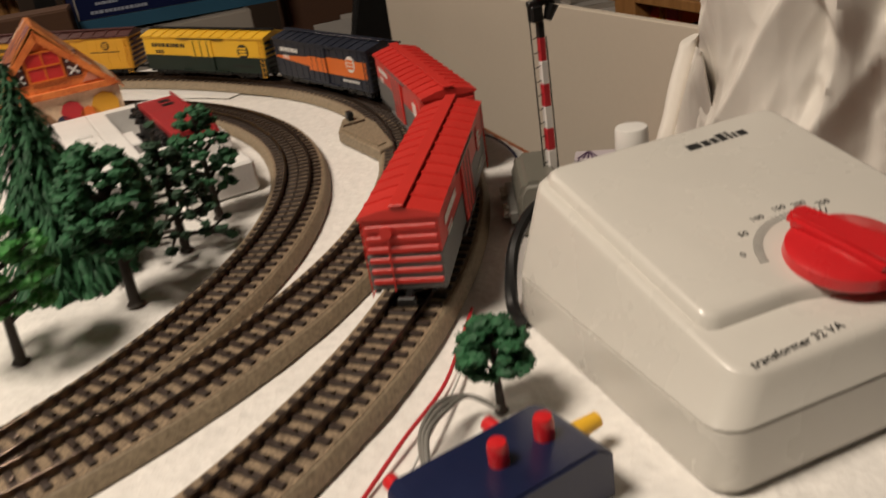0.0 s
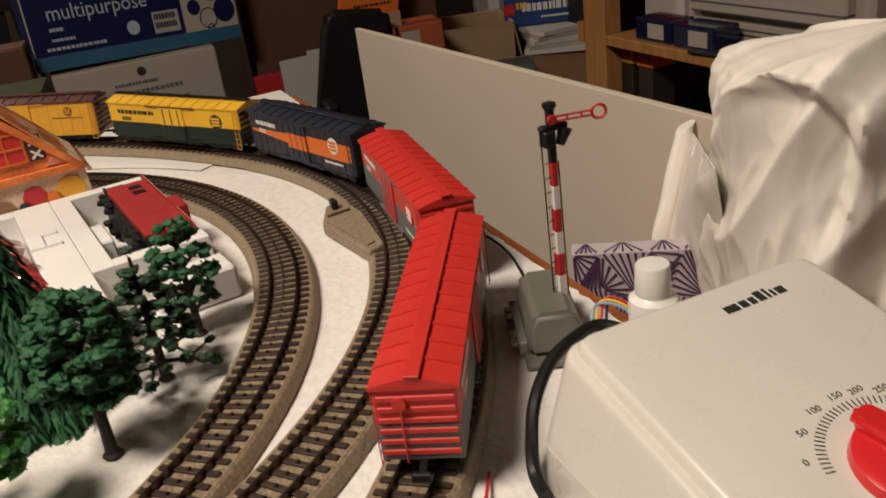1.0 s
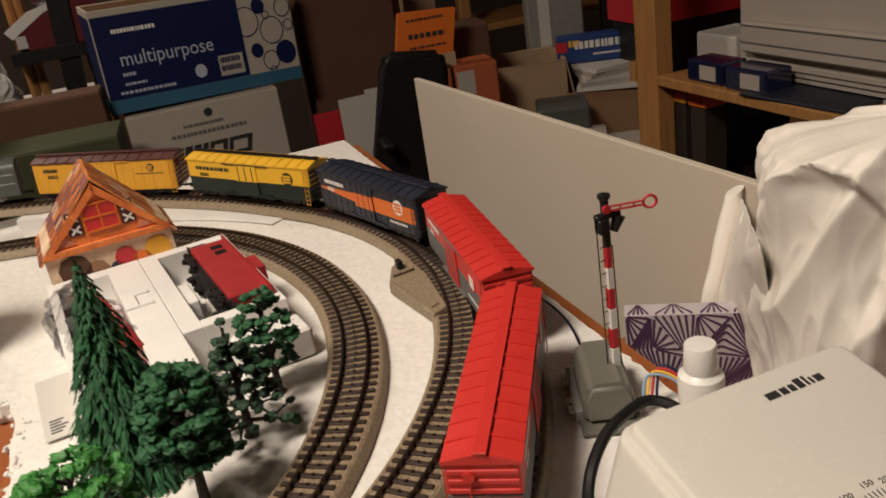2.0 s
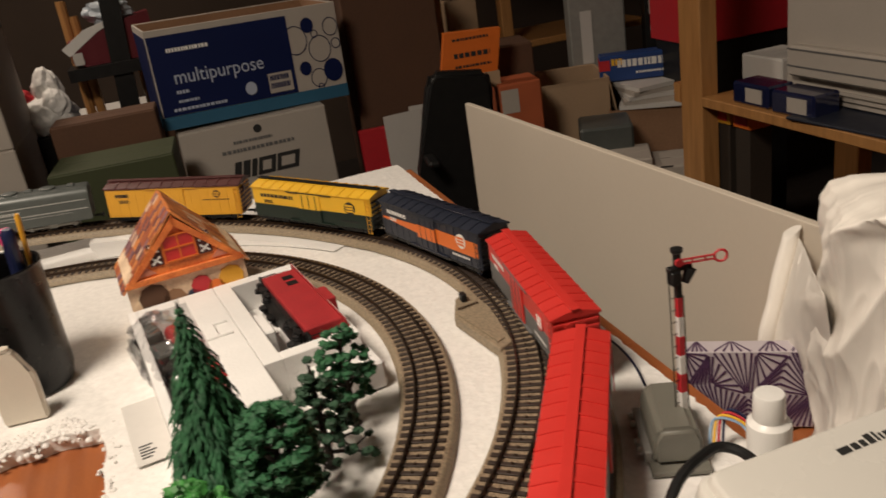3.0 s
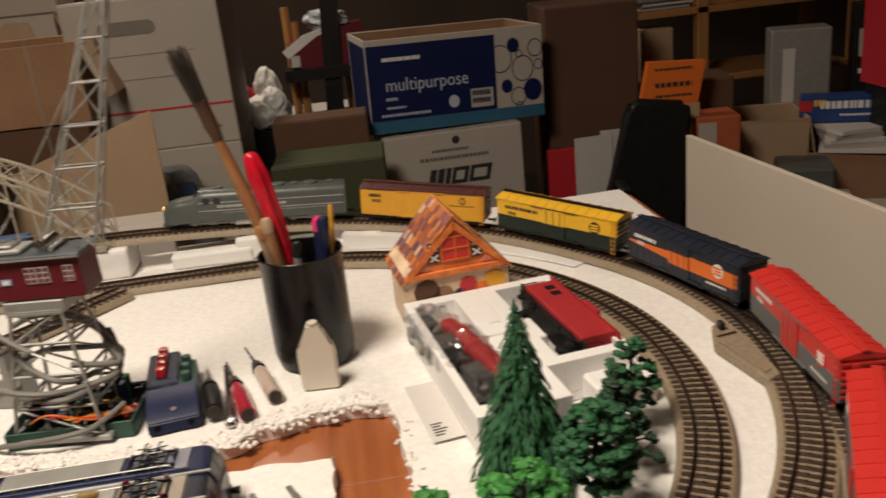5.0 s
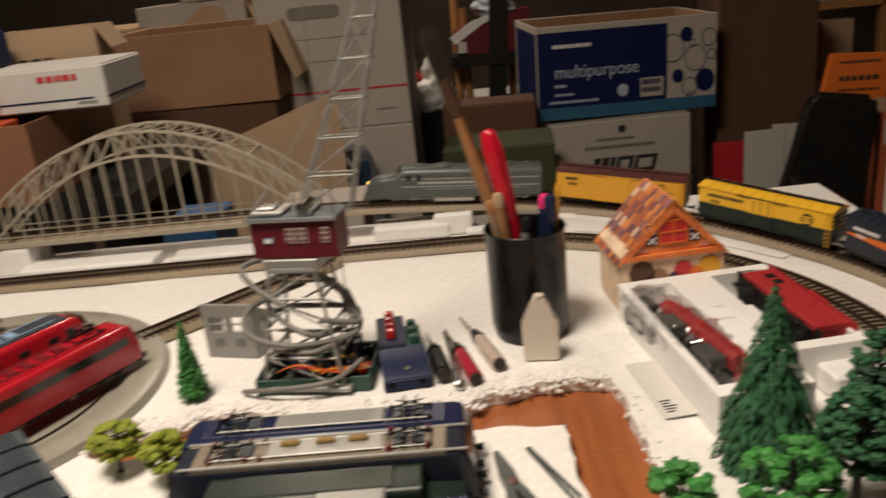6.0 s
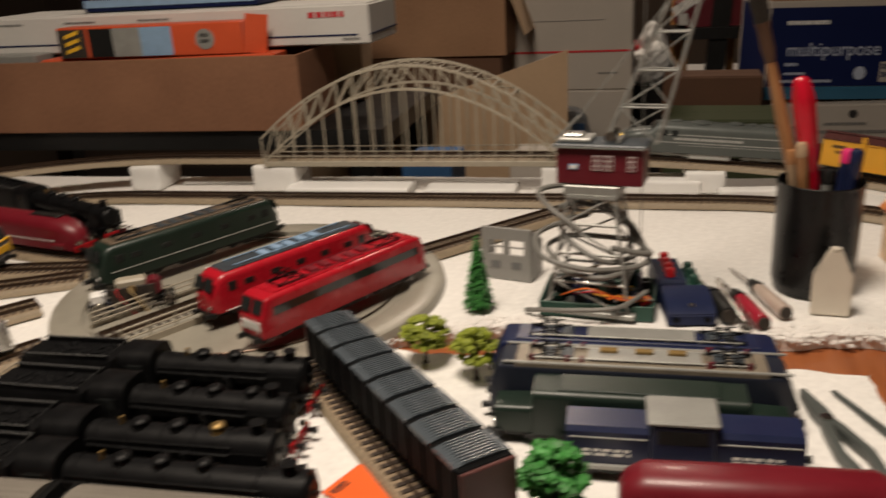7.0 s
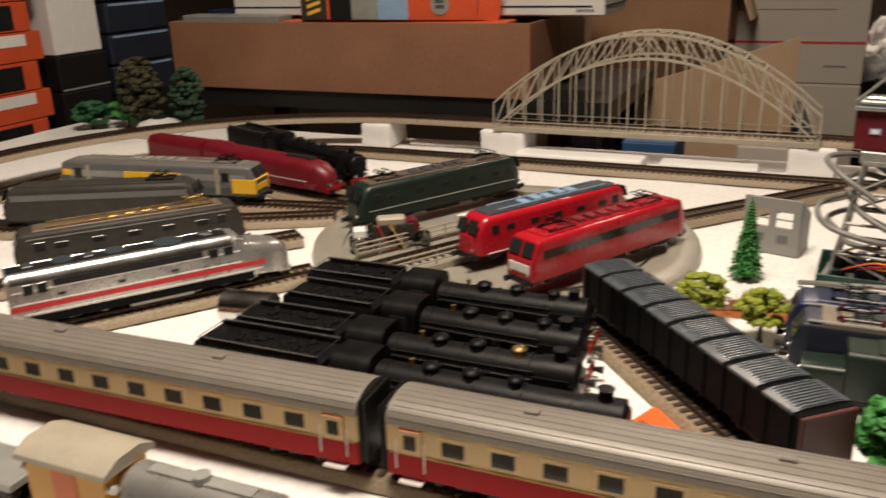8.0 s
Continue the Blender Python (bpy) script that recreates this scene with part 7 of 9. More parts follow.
# ---- steam locomotives ----
def steam_loco(m, label, L=0.245, paint="loco_black", streamlined=False, seed=1, dome_mat=None):
    """Smokebox towards +x, tender behind."""
    h = L / 2
    t = thing("steam_locomotive", m, label, "locomotive", "parked locomotives")
    tl = L * 0.34
    rnd = random.Random(seed)
    xc = -h + tl + 0.006
    if streamlined:
        bm = bmesh.new()
        shell(bm, [(xc, 0.0165, 0.006, 0.044, 0.012), (xc + 0.03, 0.0165, 0.006, 0.044, 0.012), (xc + 0.04, 0.0165, 0.006, 0.0415, 0.012), (h - 0.04, 0.0165, 0.006, 0.041, 0.013), (h - 0.018, 0.0155, 0.005, 0.038, 0.013), (h - 0.005, 0.011, 0.005, 0.030, 0.010), (h, 0.006, 0.006, 0.022, 0.006)])
        part("casing", bm, paint, t, smooth=45)
        for s in (-1, 1):
            part("skirt_line", B(xc, h - 0.03, min(s * 0.0158, s * 0.0168), max(s * 0.0158, s * 0.0168), 0.0155, 0.0162), "white", t)
        part("chimney_recess", B(h - 0.075, h - 0.03, -0.006, 0.006, 0.0405, 0.0425, bev=0.001), "black", t)
        bm = bmesh.new()
        shell(bm, [(-h, 0.0158, 0.007, 0.040, 0.010), (-h + tl, 0.0163, 0.007, 0.043, 0.012)])
        part("tender", bm, paint, t, smooth=45)
    else:
        br, bz = 0.0122, 0.0275
        bm = bmesh.new()
        cyl(bm, (xc + 0.028, 0, bz), (h - 0.026, 0, bz), br, br * 0.96, seg=28)
        bl = part("boiler", bm, paint, t)
        for k in range(5):
            x = xc + 0.034 + (h - 0.034 - xc - 0.034) * k / 4
            part("boiler_band", C((x - 0.0008, 0, bz), (x + 0.0008, 0, bz), br * 1.035, seg=28), paint, bl)
        sb = bmesh.new()
        cyl(sb, (h - 0.027, 0, bz), (h - 0.004, 0, bz), br * 1.06, seg=28)
        cyl(sb, (h - 0.004, 0, bz), (h - 0.0015, 0, bz), br * 0.9, br * 0.7, seg=24)
        cyl(sb, (h - 0.0015, 0, bz), (h + 0.0005, 0, bz), 0.002, seg=10)
        part("smokebox", sb, paint, t)
        ch_ = bmesh.new()
        lathe(ch_, [(0.0052, bz + br * 0.8), (0.0042, bz + br + 0.002), (0.0042, bz + br + 0.006), (0.0052, bz + br + 0.007), (0.0036, bz + br + 0.007)], 18, at(h - 0.015, 0, 0))
        part("chimney", ch_, paint, t)
        for x, r, dm in ((0.062, 0.0048, dome_mat), (0.034, 0.0054, None), (0.008, 0.0056, None)):
            d = bmesh.new()
            lathe(d, [(r * 1.25, bz + br * 0.75), (r, bz + br * 0.98), (r * 0.97, bz + br + 0.0022), (r * 1.06, bz + br + 0.0026), (r * 0.95, bz + br + 0.0036), (r * 0.5, bz + br + 0.0048), (r * 0.1, bz + br + 0.005)], 20, at(xc + 0.055 + x, 0, 0))
            part("dome", d, dm or paint, t)
        part("valve", C((xc + 0.05, 0, bz + br * 0.9), (xc + 0.05, 0, bz + br + 0.005), 0.0016, seg=8), "brass", t)
        cab = bmesh.new()
        shell(cab, [(xc, 0.0168, 0.011, 0.046, 0.010), (xc + 0.027, 0.0168, 0.011, 0.046, 0.010)])
        c = part("cab", cab, paint, t, smooth=40)
        for s in (-1, 1):
            part("cab_window", B(xc + 0.007, xc + 0.02, min(s * 0.016, s * 0.0171), max(s * 0.016, s * 0.0171), 0.028, 0.037, bev=0.0004), "glassdark", c)
            part("running_board", B(xc + 0.02, h - 0.004, min(s * 0.008, s * 0.0162), max(s * 0.008, s * 0.0162), 0.0165, 0.0177, bev=0.0002), paint, t)
            pp_ = bmesh.new()
            cyl(pp_, (xc + 0.03, s * (br + 0.001), bz + 0.003), (h - 0.006, s * (br + 0.0005), bz + 0.001), 0.0007, seg=6)
            cyl(pp_, (xc + 0.03, s * (br - 0.001), bz + 0.006), (h - 0.03, s * (br - 0.0012), bz + 0.006), 0.0005, seg=6)
            part("pipe", pp_, paint, t)
            part("pump", C((h - 0.06, s * 0.0135, 0.019), (h - 0.06, s * 0.0135, 0.030), 0.0028, seg=12), paint, t)
            part("smoke_deflector", B(h - 0.03, h - 0.006, min(s * 0.0148, s * 0.0154), max(s * 0.0148, s * 0.0154), 0.0177, 0.033, bev=0.0002), paint, t)
        td = bmesh.new()
        prism(td, [(-0.0162, 0.009), (-0.0162, 0.036), (-0.0148, 0.0385), (0.0148, 0.0385), (0.0162, 0.036), (0.0162, 0.009)], -h, -h + tl)
        tn = part("tender", td, paint, t)
        for s in (-1, 1):
            part("coal_board", B(-h + 0.004, -h + tl - 0.003, min(s * 0.0135, s * 0.0148), max(s * 0.0135, s * 0.0148), 0.0383, 0.0425, bev=0.0003), paint, tn)
        co = bmesh.new()
        for k in range(60):
            r = bmesh.ops.create_icosphere(co, subdivisions=1, radius=rnd.uniform(0.0018, 0.0038))
            bmesh.ops.translate(co, vec=(rnd.uniform(-h + 0.016, -h + tl - 0.01), rnd.uniform(-0.0105, 0.0105), 0.0368 + rnd.uniform(0, 0.0018)), verts=r["verts"])
        tagged(part("coal", co, "coal_black", tn, smooth=None), kind="stuff")
        rim = bmesh.new()
        x0, x1 = -h + 0.004, -h + tl - 0.003
        tube(rim, [(x0, -0.0150, 0.0427), (x1, -0.0150, 0.0427), (x1, 0.0150, 0.0427), (x0, 0.0150, 0.0427), (x0, -0.0150, 0.0427)], 0.00035, 5)
        part("rim_line", rim, "greycar", tn)
    n = 4
    for s in (-1, 1):
        for k in range(n):
            x = xc + 0.036 + k * (L * 0.50 - 0.04) / n
            part("driving_wheel", wheel_mesh(0.0098), "blackpaint", t, m=at(x, s * 0.0085, 0.0098, 0 if s < 0 else 180))
        rods = bmesh.new()
        x0, x1 = xc + 0.036, xc + 0.036 + (n - 1) * (L * 0.50 - 0.04) / n
        box(rods, x0 - 0.003, x1 + 0.003, s * 0.0115 - 0.0005, s * 0.0115 + 0.0005, 0.0068, 0.0085)
        box(rods, x1 - 0.02, h - 0.03, s * 0.0128 - 0.0005, s * 0.0128 + 0.0005, 0.0085, 0.010)
        part("coupling_rod", rods, "steel", t)
        part("cylinder", C((h - 0.034, s * 0.0132, 0.0105), (h - 0.014, s * 0.0132, 0.0105), 0.0042, seg=14), paint, t)
        for x in (h - 0.012,):
            part("leading_wheel", wheel_mesh(0.0055), "blackpaint", t, m=at(x, s * 0.0085, 0.0055, 0 if s < 0 else 180))
    part("frame", B(xc, h - 0.004, -0.006, 0.006, 0.005, 0.017), "black", t)
    part("drawbar", B(-h + tl - 0.002, xc + 0.002, -0.004, 0.004, 0.007, 0.0095), "black", t)
    for e in (-1, 1):
        part("buffer_beam", B(min(e * h, e * (h + 0.0022)), max(e * h, e * (h + 0.0022)), -0.0152, 0.0152, 0.0045, 0.0115, bev=0.0004), "coachred" if e > 0 else "black", t)
        for y in (-0.0105, 0.0105):
            part("buffer", C((e * (h + 0.002), y, 0.0078), (e * (h + 0.009), y, 0.0078), 0.0015, 0.0028, seg=12), "black", t)
        part("hook", B(min(e * h, e * (h + 0.008)), max(e * h, e * (h + 0.008)), -0.001, 0.001, 0.006, 0.0075), "steel", t)
    for x in (h - 0.0005,):
        for y in (-0.008, 0.008):
            part("lamp", C((x - 0.001, y, 0.0145), (x + 0.003, y, 0.0145), 0.0021, 0.0025, seg=12), "steel", t)
    for x in (-h + tl * 0.25, -h + tl * 0.75):
        bogie(t, x, 0.02, 0.0055, paint)
    return t


steam_loco(along(-0.600, -0.168, -0.368, -0.166, 0.0), "black steam locomotive with tender in the first row", 0.232, seed=2)
steam_loco(along(-0.592, -0.214, -0.360, -0.218, 0.0), "black steam locomotive with tender in the second row", 0.232, seed=3)
steam_loco(along(-0.602, -0.265, -0.350, -0.262, 0.0), "black steam locomotive with tender and one brass dome", 0.250, seed=4, dome_mat="brass")
steam_loco(along(-0.606, -0.303, -0.312, -0.301, 0.0), "black steam locomotive beside the red and cream coaches", 0.290, seed=5)
tank_ = thing("tank_wagon", along(-0.632, -0.232, -0.592, -0.226, 0.0) @ at(-0.008, -0.006, 0), "silver tank wagon end behind the black tenders", "wagon", "parked locomotives")
part("tank", C((-0.02, 0, 0.027), (0.02, 0, 0.027), 0.0135, 0.0135, seg=28), "chrome", tank_)
part("frame", B(-0.022, 0.022, -0.012, 0.012, 0.009, 0.0145), "black", tank_)
bogie(tank_, 0, 0.024, 0.0055)
steam_loco(along(-1.035, 0.293, -0.712, 0.146, RAIL_TOP), "black steam locomotive on a stall track behind the crimson one", 0.300, seed=6)
steam_loco(along(-1.105, 0.199, -0.726, 0.108, RAIL_TOP), "crimson streamlined steam locomotive with smooth casing", 0.345, "crimson", True, 7)


def ribbed_car(m):
    t = thing("covered_hopper", m, "dark freight car with grey corrugated roof panels", "freight car", "parked locomotives")
    L, W = 0.238, 0.0178
    h = L / 2
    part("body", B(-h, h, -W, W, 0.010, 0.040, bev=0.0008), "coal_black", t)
    for s in (-1, 1):
        for k in range(13):
            x = -h + 0.006 + (L - 0.012) * k / 12
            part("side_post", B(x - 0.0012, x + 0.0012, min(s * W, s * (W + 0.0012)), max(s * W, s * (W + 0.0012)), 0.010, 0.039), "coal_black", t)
        part("end_sill", B(min(s * h, s * (h + 0.003)), max(s * h, s * (h + 0.003)), -W, W, 0.008, 0.040, bev=0.0006), "maroon", t)
        bogie(t, s * (h - 0.036), 0.03, 0.0056)
        for y in (-0.0105, 0.0105):
            part("buffer", C((s * (h + 0.002), y, 0.0085), (s * (h + 0.010), y, 0.0085), 0.0015, 0.0028, seg=12), "white" if s > 0 else "black", t)
    rb = bmesh.new()
    prism(rb, [(-W - 0.0003, 0.0402), (-W * 0.6, 0.0426), (W * 0.6, 0.0426), (W + 0.0003, 0.0402)], -0.0006, 0.0006)
    rib = mesh_of(rb, "roof_rib", None)
    n = 8
    for k in range(n):
        x0, x1 = -h + L * k / n + 0.001, -h + L * (k + 1) / n - 0.0042
        bm = bmesh.new()
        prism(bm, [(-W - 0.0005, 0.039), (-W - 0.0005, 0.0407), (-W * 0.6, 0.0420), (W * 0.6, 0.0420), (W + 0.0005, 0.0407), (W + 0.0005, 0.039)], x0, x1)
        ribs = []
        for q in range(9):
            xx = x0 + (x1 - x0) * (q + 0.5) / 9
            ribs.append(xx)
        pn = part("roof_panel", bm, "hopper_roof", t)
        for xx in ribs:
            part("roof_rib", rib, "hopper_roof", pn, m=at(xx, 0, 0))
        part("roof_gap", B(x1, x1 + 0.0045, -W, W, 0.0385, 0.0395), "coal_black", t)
    part("underframe", B(-h + 0.004, h - 0.004, -0.011, 0.011, 0.006, 0.010), "black", t)


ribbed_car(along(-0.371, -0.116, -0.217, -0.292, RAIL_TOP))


# ---- red and cream coaches on the inner oval ----
def coach(m, label, L=0.262, n=9):
    t = thing("passenger_coach", m, label, "coach", "coaches on the inner oval")
    h, W = L / 2, 0.0172
    part("lower_side", B(-h, h, -W, W, 0.007, 0.0205, bev=0.0006), "coachred", t)
    part("upper_side", B(-h, h, -W + 0.0001, W - 0.0001, 0.0205, 0.036, bev=0.0004), "cream", t)
    bm = bmesh.new()
    prof = [(-W - 0.0004, 0.0358)] + [(-W * math.cos(a) * 1.0, 0.0362 + 0.0098 * math.sin(a) ** 0.8) for a in [k * math.pi / 14 for k in range(1, 14)]] + [(W + 0.0004, 0.0358)]
    prism(bm, prof, -h, h)
    rf = part("roof", bm, "roofgrey", t, smooth=50)
    for k in range(1, 12):
        a = k * math.pi / 12
        y, z = -W * math.cos(a), 0.0362 + 0.0098 * math.sin(a) ** 0.8
        part("roof_rib", B(-h + 0.002, h - 0.002, y - 0.0003, y + 0.0003, z - 0.0005, z + 0.0002), "roofgrey", rf)
    for k in (1, 4):
        part("vent", B(-h + 0.03 + k * 0.04, -h + 0.038 + k * 0.04, -0.002, 0.002, 0.0455, 0.0476, bev=0.0005), "roofgrey", rf)
    for s in (-1, 1):
        for k in range(n):
            x = -h + 0.038 + (L - 0.076) * k / (n - 1)
            wn = part("window", B(x - 0.0082, x + 0.0082, min(s * (W - 0.001), s * (W + 0.0004)), max(s * (W - 0.001), s * (W + 0.0004)), 0.0218, 0.0336, bev=0.0004), "cream", t)
            part("pane", B(x - 0.0066, x + 0.0066, min(s * (W - 0.001), s * (W + 0.0006)), max(s * (W - 0.001), s * (W + 0.0006)), 0.0232, 0.0322, bev=0.0006), "glassdark", wn)
        part("waist_rib", B(-h + 0.002, h - 0.002, min(s * (W - 0.001), s * (W + 0.0005)), max(s * (W - 0.001), s * (W + 0.0005)), 0.0200, 0.0208), "brass", t)
        for e in (-1, 1):
            x = e * (h - 0.014)
            d = part("door", B(x - 0.0065, x + 0.0065, min(s * (W - 0.001), s * (W + 0.0006)), max(s * (W - 0.001), s * (W + 0.0006)), 0.0075, 0.0345, bev=0.0004), "coachred", t)
            part("door_top", B(x - 0.0062, x + 0.0062, min(s * W, s * (W + 0.0009)), max(s * W, s * (W + 0.0009)), 0.0207, 0.034), "cream", d)
            part("door_window", B(x - 0.0035, x + 0.0035, min(s * W, s * (W + 0.0012)), max(s * W, s * (W + 0.0012)), 0.0235, 0.0315), "glassdark", d)
            part("step", B(x - 0.0065, x + 0.0065, min(s * (W - 0.002), s * (W + 0.0028)), max(s * (W - 0.002), s * (W + 0.0028)), 0.0045, 0.0058), "white", t)
            hr = bmesh.new()
            for dx in (-0.008, 0.008):
                cyl(hr, (x + dx, s * (W + 0.001), 0.012), (x + dx, s * (W + 0.001), 0.028), 0.0004, seg=5)
            part("handrail", hr, "white", d)
    for e in (-1, 1):
        for k in range(3):
            part("bellows", B(min(e * (h + k * 0.0016), e * (h + 0.0014 + k * 0.0016)), max(e * (h + k * 0.0016), e * (h + 0.0014 + k * 0.0016)), -0.0155 + 0.0012 * (k % 2), 0.0155 - 0.0012 * (k % 2), 0.008, 0.0435 - 0.001 * (k % 2), bev=0.0005), "black", t)
        bogie(t, e * (h - 0.042), 0.03, 0.0054)
    part("underframe", B(-h + 0.004, h - 0.004, -0.012, 0.012, 0.004, 0.0075), "black", t)


coach(at(-0.4415, -R_IN - 0.006, RAIL_TOP, 2.0) @ Matrix.Diagonal((1, 1.06, 1.06, 1)) @ at(-0.150, 0, 0), "red and cream passenger coach with grey ribbed roof", 0.292)
coach(at(-0.4315, -R_IN - 0.006, RAIL_TOP, 0.6) @ Matrix.Diagonal((1, 1.06, 1.06, 1)) @ at(0.136, 0, 0), "red and cream passenger coach with grey ribbed roof", 0.264, 8)


# ---- wagons on the outer oval in front ----
def van(m):
    t = thing("goods_van", m, "small yellow goods van with a pale grey roof", "wagon")
    part("body", B(-0.026, 0.026, -0.015, 0.015, 0.009, 0.036, bev=0.0006), "yellow", t)
    bm = bmesh.new()
    prism(bm, [(-0.018, 0.0355), (-0.017, 0.038), (-0.008, 0.0425), (0.008, 0.0425), (0.017, 0.038), (0.018, 0.0355)], -0.030, 0.030)
    part("roof", bm, "bridge_tan", t)
    for s in (-1, 1):
        part("door", B(-0.008, 0.008, min(s * 0.0148, s * 0.0158), max(s * 0.0148, s * 0.0158), 0.010, 0.034, bev=0.0004), "orange", t)
        part("end_lamp", C((s * 0.026, -0.012, 0.028), (s * 0.030, -0.012, 0.028), 0.0025, seg=10), "white", t)
        for e in (-1, 1):
            part("wheel", wheel_mesh(0.0055), "blackpaint", t, m=at(s * 0.016, e * 0.0085, 0.0055, 0 if e < 0 else 180))
    part("underframe", B(-0.027, 0.027, -0.0125, 0.0125, 0.006, 0.0092), "black", t)


def tank_wagon(m):
    t = thing("tank_wagon", m, "silver and pale grey tank wagon with black frame", "wagon")
    bm = bmesh.new()
    lathe(bm, [(0.004, -0.046), (0.010, -0.0445), (0.0135, -0.040), (0.0135, 0.040), (0.010, 0.0445), (0.004, 0.046)], 28, pose(0, 0, 0.0235, 0, 90, 0))
    part("tank", bm, "silver_paint", t)
    part("frame", B(-0.05, 0.05, -0.0135, 0.0135, 0.0075, 0.0112, bev=0.0005), "black", t)
    part("walkway", B(-0.030, 0.030, -0.0035, 0.0035, 0.0368, 0.0378), "lime_grey", t)
    part("dome", C((0, 0, 0.035), (0, 0, 0.0405), 0.005, 0.0045), "lime_grey", t)
    for s in (-1, 1):
        bogie(t, s * 0.032, 0.02, 0.0052)
        coupler(t, s * 0.05)


van(at(-0.560, CYO - R_OUT, RAIL_TOP))
tank_wagon(at(-0.486, CYO - R_OUT, RAIL_TOP))
van2 = thing("flat_wagon", at(-0.650, CYO - R_OUT, RAIL_TOP), "low grey flat wagon coupled to the yellow van", "wagon")
part("deck", B(-0.048, 0.048, -0.015, 0.015, 0.009, 0.014, bev=0.0006), "lime_grey", van2)
for s in (-1, 1):
    bogie(van2, s * 0.03, 0.02, 0.0052)


# ---- arch bridge ----
def arch_bridge():
    t = thing("arch_bridge", at(-0.437, 0.436, 0.037), "grey-tan plastic arch bridge of open lattice work", "bridge")
    L, n = 0.430, 18
    up = lambda x: 0.040 + 0.097 * (1 - (2 * x / L) ** 2)
    lo = lambda x: 0.004 + 0.102 * (1 - (2 * x / L) ** 2)
    xs = [-L / 2 + L * k / n for k in range(n + 1)]
    for s in (-1, 1):
        y = s * 0.031
        for nm, f in (("upper_chord", up), ("lower_chord", lo)):
            bm = bmesh.new()
            rows = []
            for x in xs:
                z = f(x)
                rows.append([(x, y - 0.0016, z - 0.0016), (x, y + 0.0016, z - 0.0016), (x, y + 0.0016, z + 0.0016), (x, y - 0.0016, z + 0.0016)])
            loft(bm, rows)
            part(nm, bm, "bridge_tan", t)
        for k in range(0, n + 1):
            x = xs[k]
            br = bmesh.new()
            cyl(br, (x, y, lo(x)), (x, y, up(x)), 0.0012, seg=5)
            part("arch_post", br, "bridge_tan", t)
            br = bmesh.new()
            nx = xs[k + 1] if x < -0.001 else xs[k - 1]
            cyl(br, (x, y, lo(x)), (nx, y, up(nx)), 0.0012, seg=5)
            part("arch_diagonal", br, "bridge_tan", t)
            if lo(x) > 0.012:
                part("hanger", B(x - 0.0009, x + 0.0009, y - 0.0008, y + 0.0008, 0.006, lo(x)), "bridge_tan", t)
        part("deck_beam", B(-L / 2, L / 2, y - 0.0018, y + 0.0018, 0.0, 0.007, bev=0.0004), "bridge_tan", t)
        part("hand_rail", B(-L / 2 + 0.004, L / 2 - 0.004, y - 0.0028, y - 0.0014, 0.0145, 0.0158), "bridge_tan", t)
    for k in range(3, n - 2, 1):
        x = xs[k]
        part("cross_beam", B(x - 0.0011, x + 0.0011, -0.031, 0.031, up(x) - 0.001, up(x) + 0.001), "bridge_tan", t)
        if k < n - 3:
            for a, b in ((-1, 1), (1, -1)):
                br = bmesh.new()
                cyl(br, (x, a * 0.031, up(x)), (xs[k + 1], b * 0.031, up(xs[k + 1])), 0.0009, seg=5)
                part("wind_brace", br, "bridge_tan", t)
    for e in (-1, 1):
        part("abutment", B(e * (L / 2 - 0.006) - 0.006, e * (L / 2 - 0.006) + 0.006, -0.034, 0.034, 0.0002, 0.0035), "bridge_tan", t)


arch_bridge()


# ---- crane ----
def lattice(whole, corners0, corners1, n, r):
    """Four legs between two squares of points, with cross bracing."""
    for a, b in zip(corners0, corners1):
        part("corner_bar", C(a, b, r, seg=6), "lime_grey", whole)
    for k in range(n):
        f0, f1 = k / n, (k + 1) / n
        for i in range(4):
            j = (i + 1) % 4
            a0, a1 = Vector(corners0[i]).lerp(Vector(corners1[i]), f0), Vector(corners0[i]).lerp(Vector(corners1[i]), f1)
            b0, b1 = Vector(corners0[j]).lerp(Vector(corners1[j]), f0), Vector(corners0[j]).lerp(Vector(corners1[j]), f1)
            part("cross_bar", C(a1, b1, r * 0.9, seg=5), "lime_grey", whole)
            part("diagonal_bar", C(a0 if k % 2 else b0, b1 if k % 2 else a1, r * 0.7, seg=5), "lime_grey", whole)


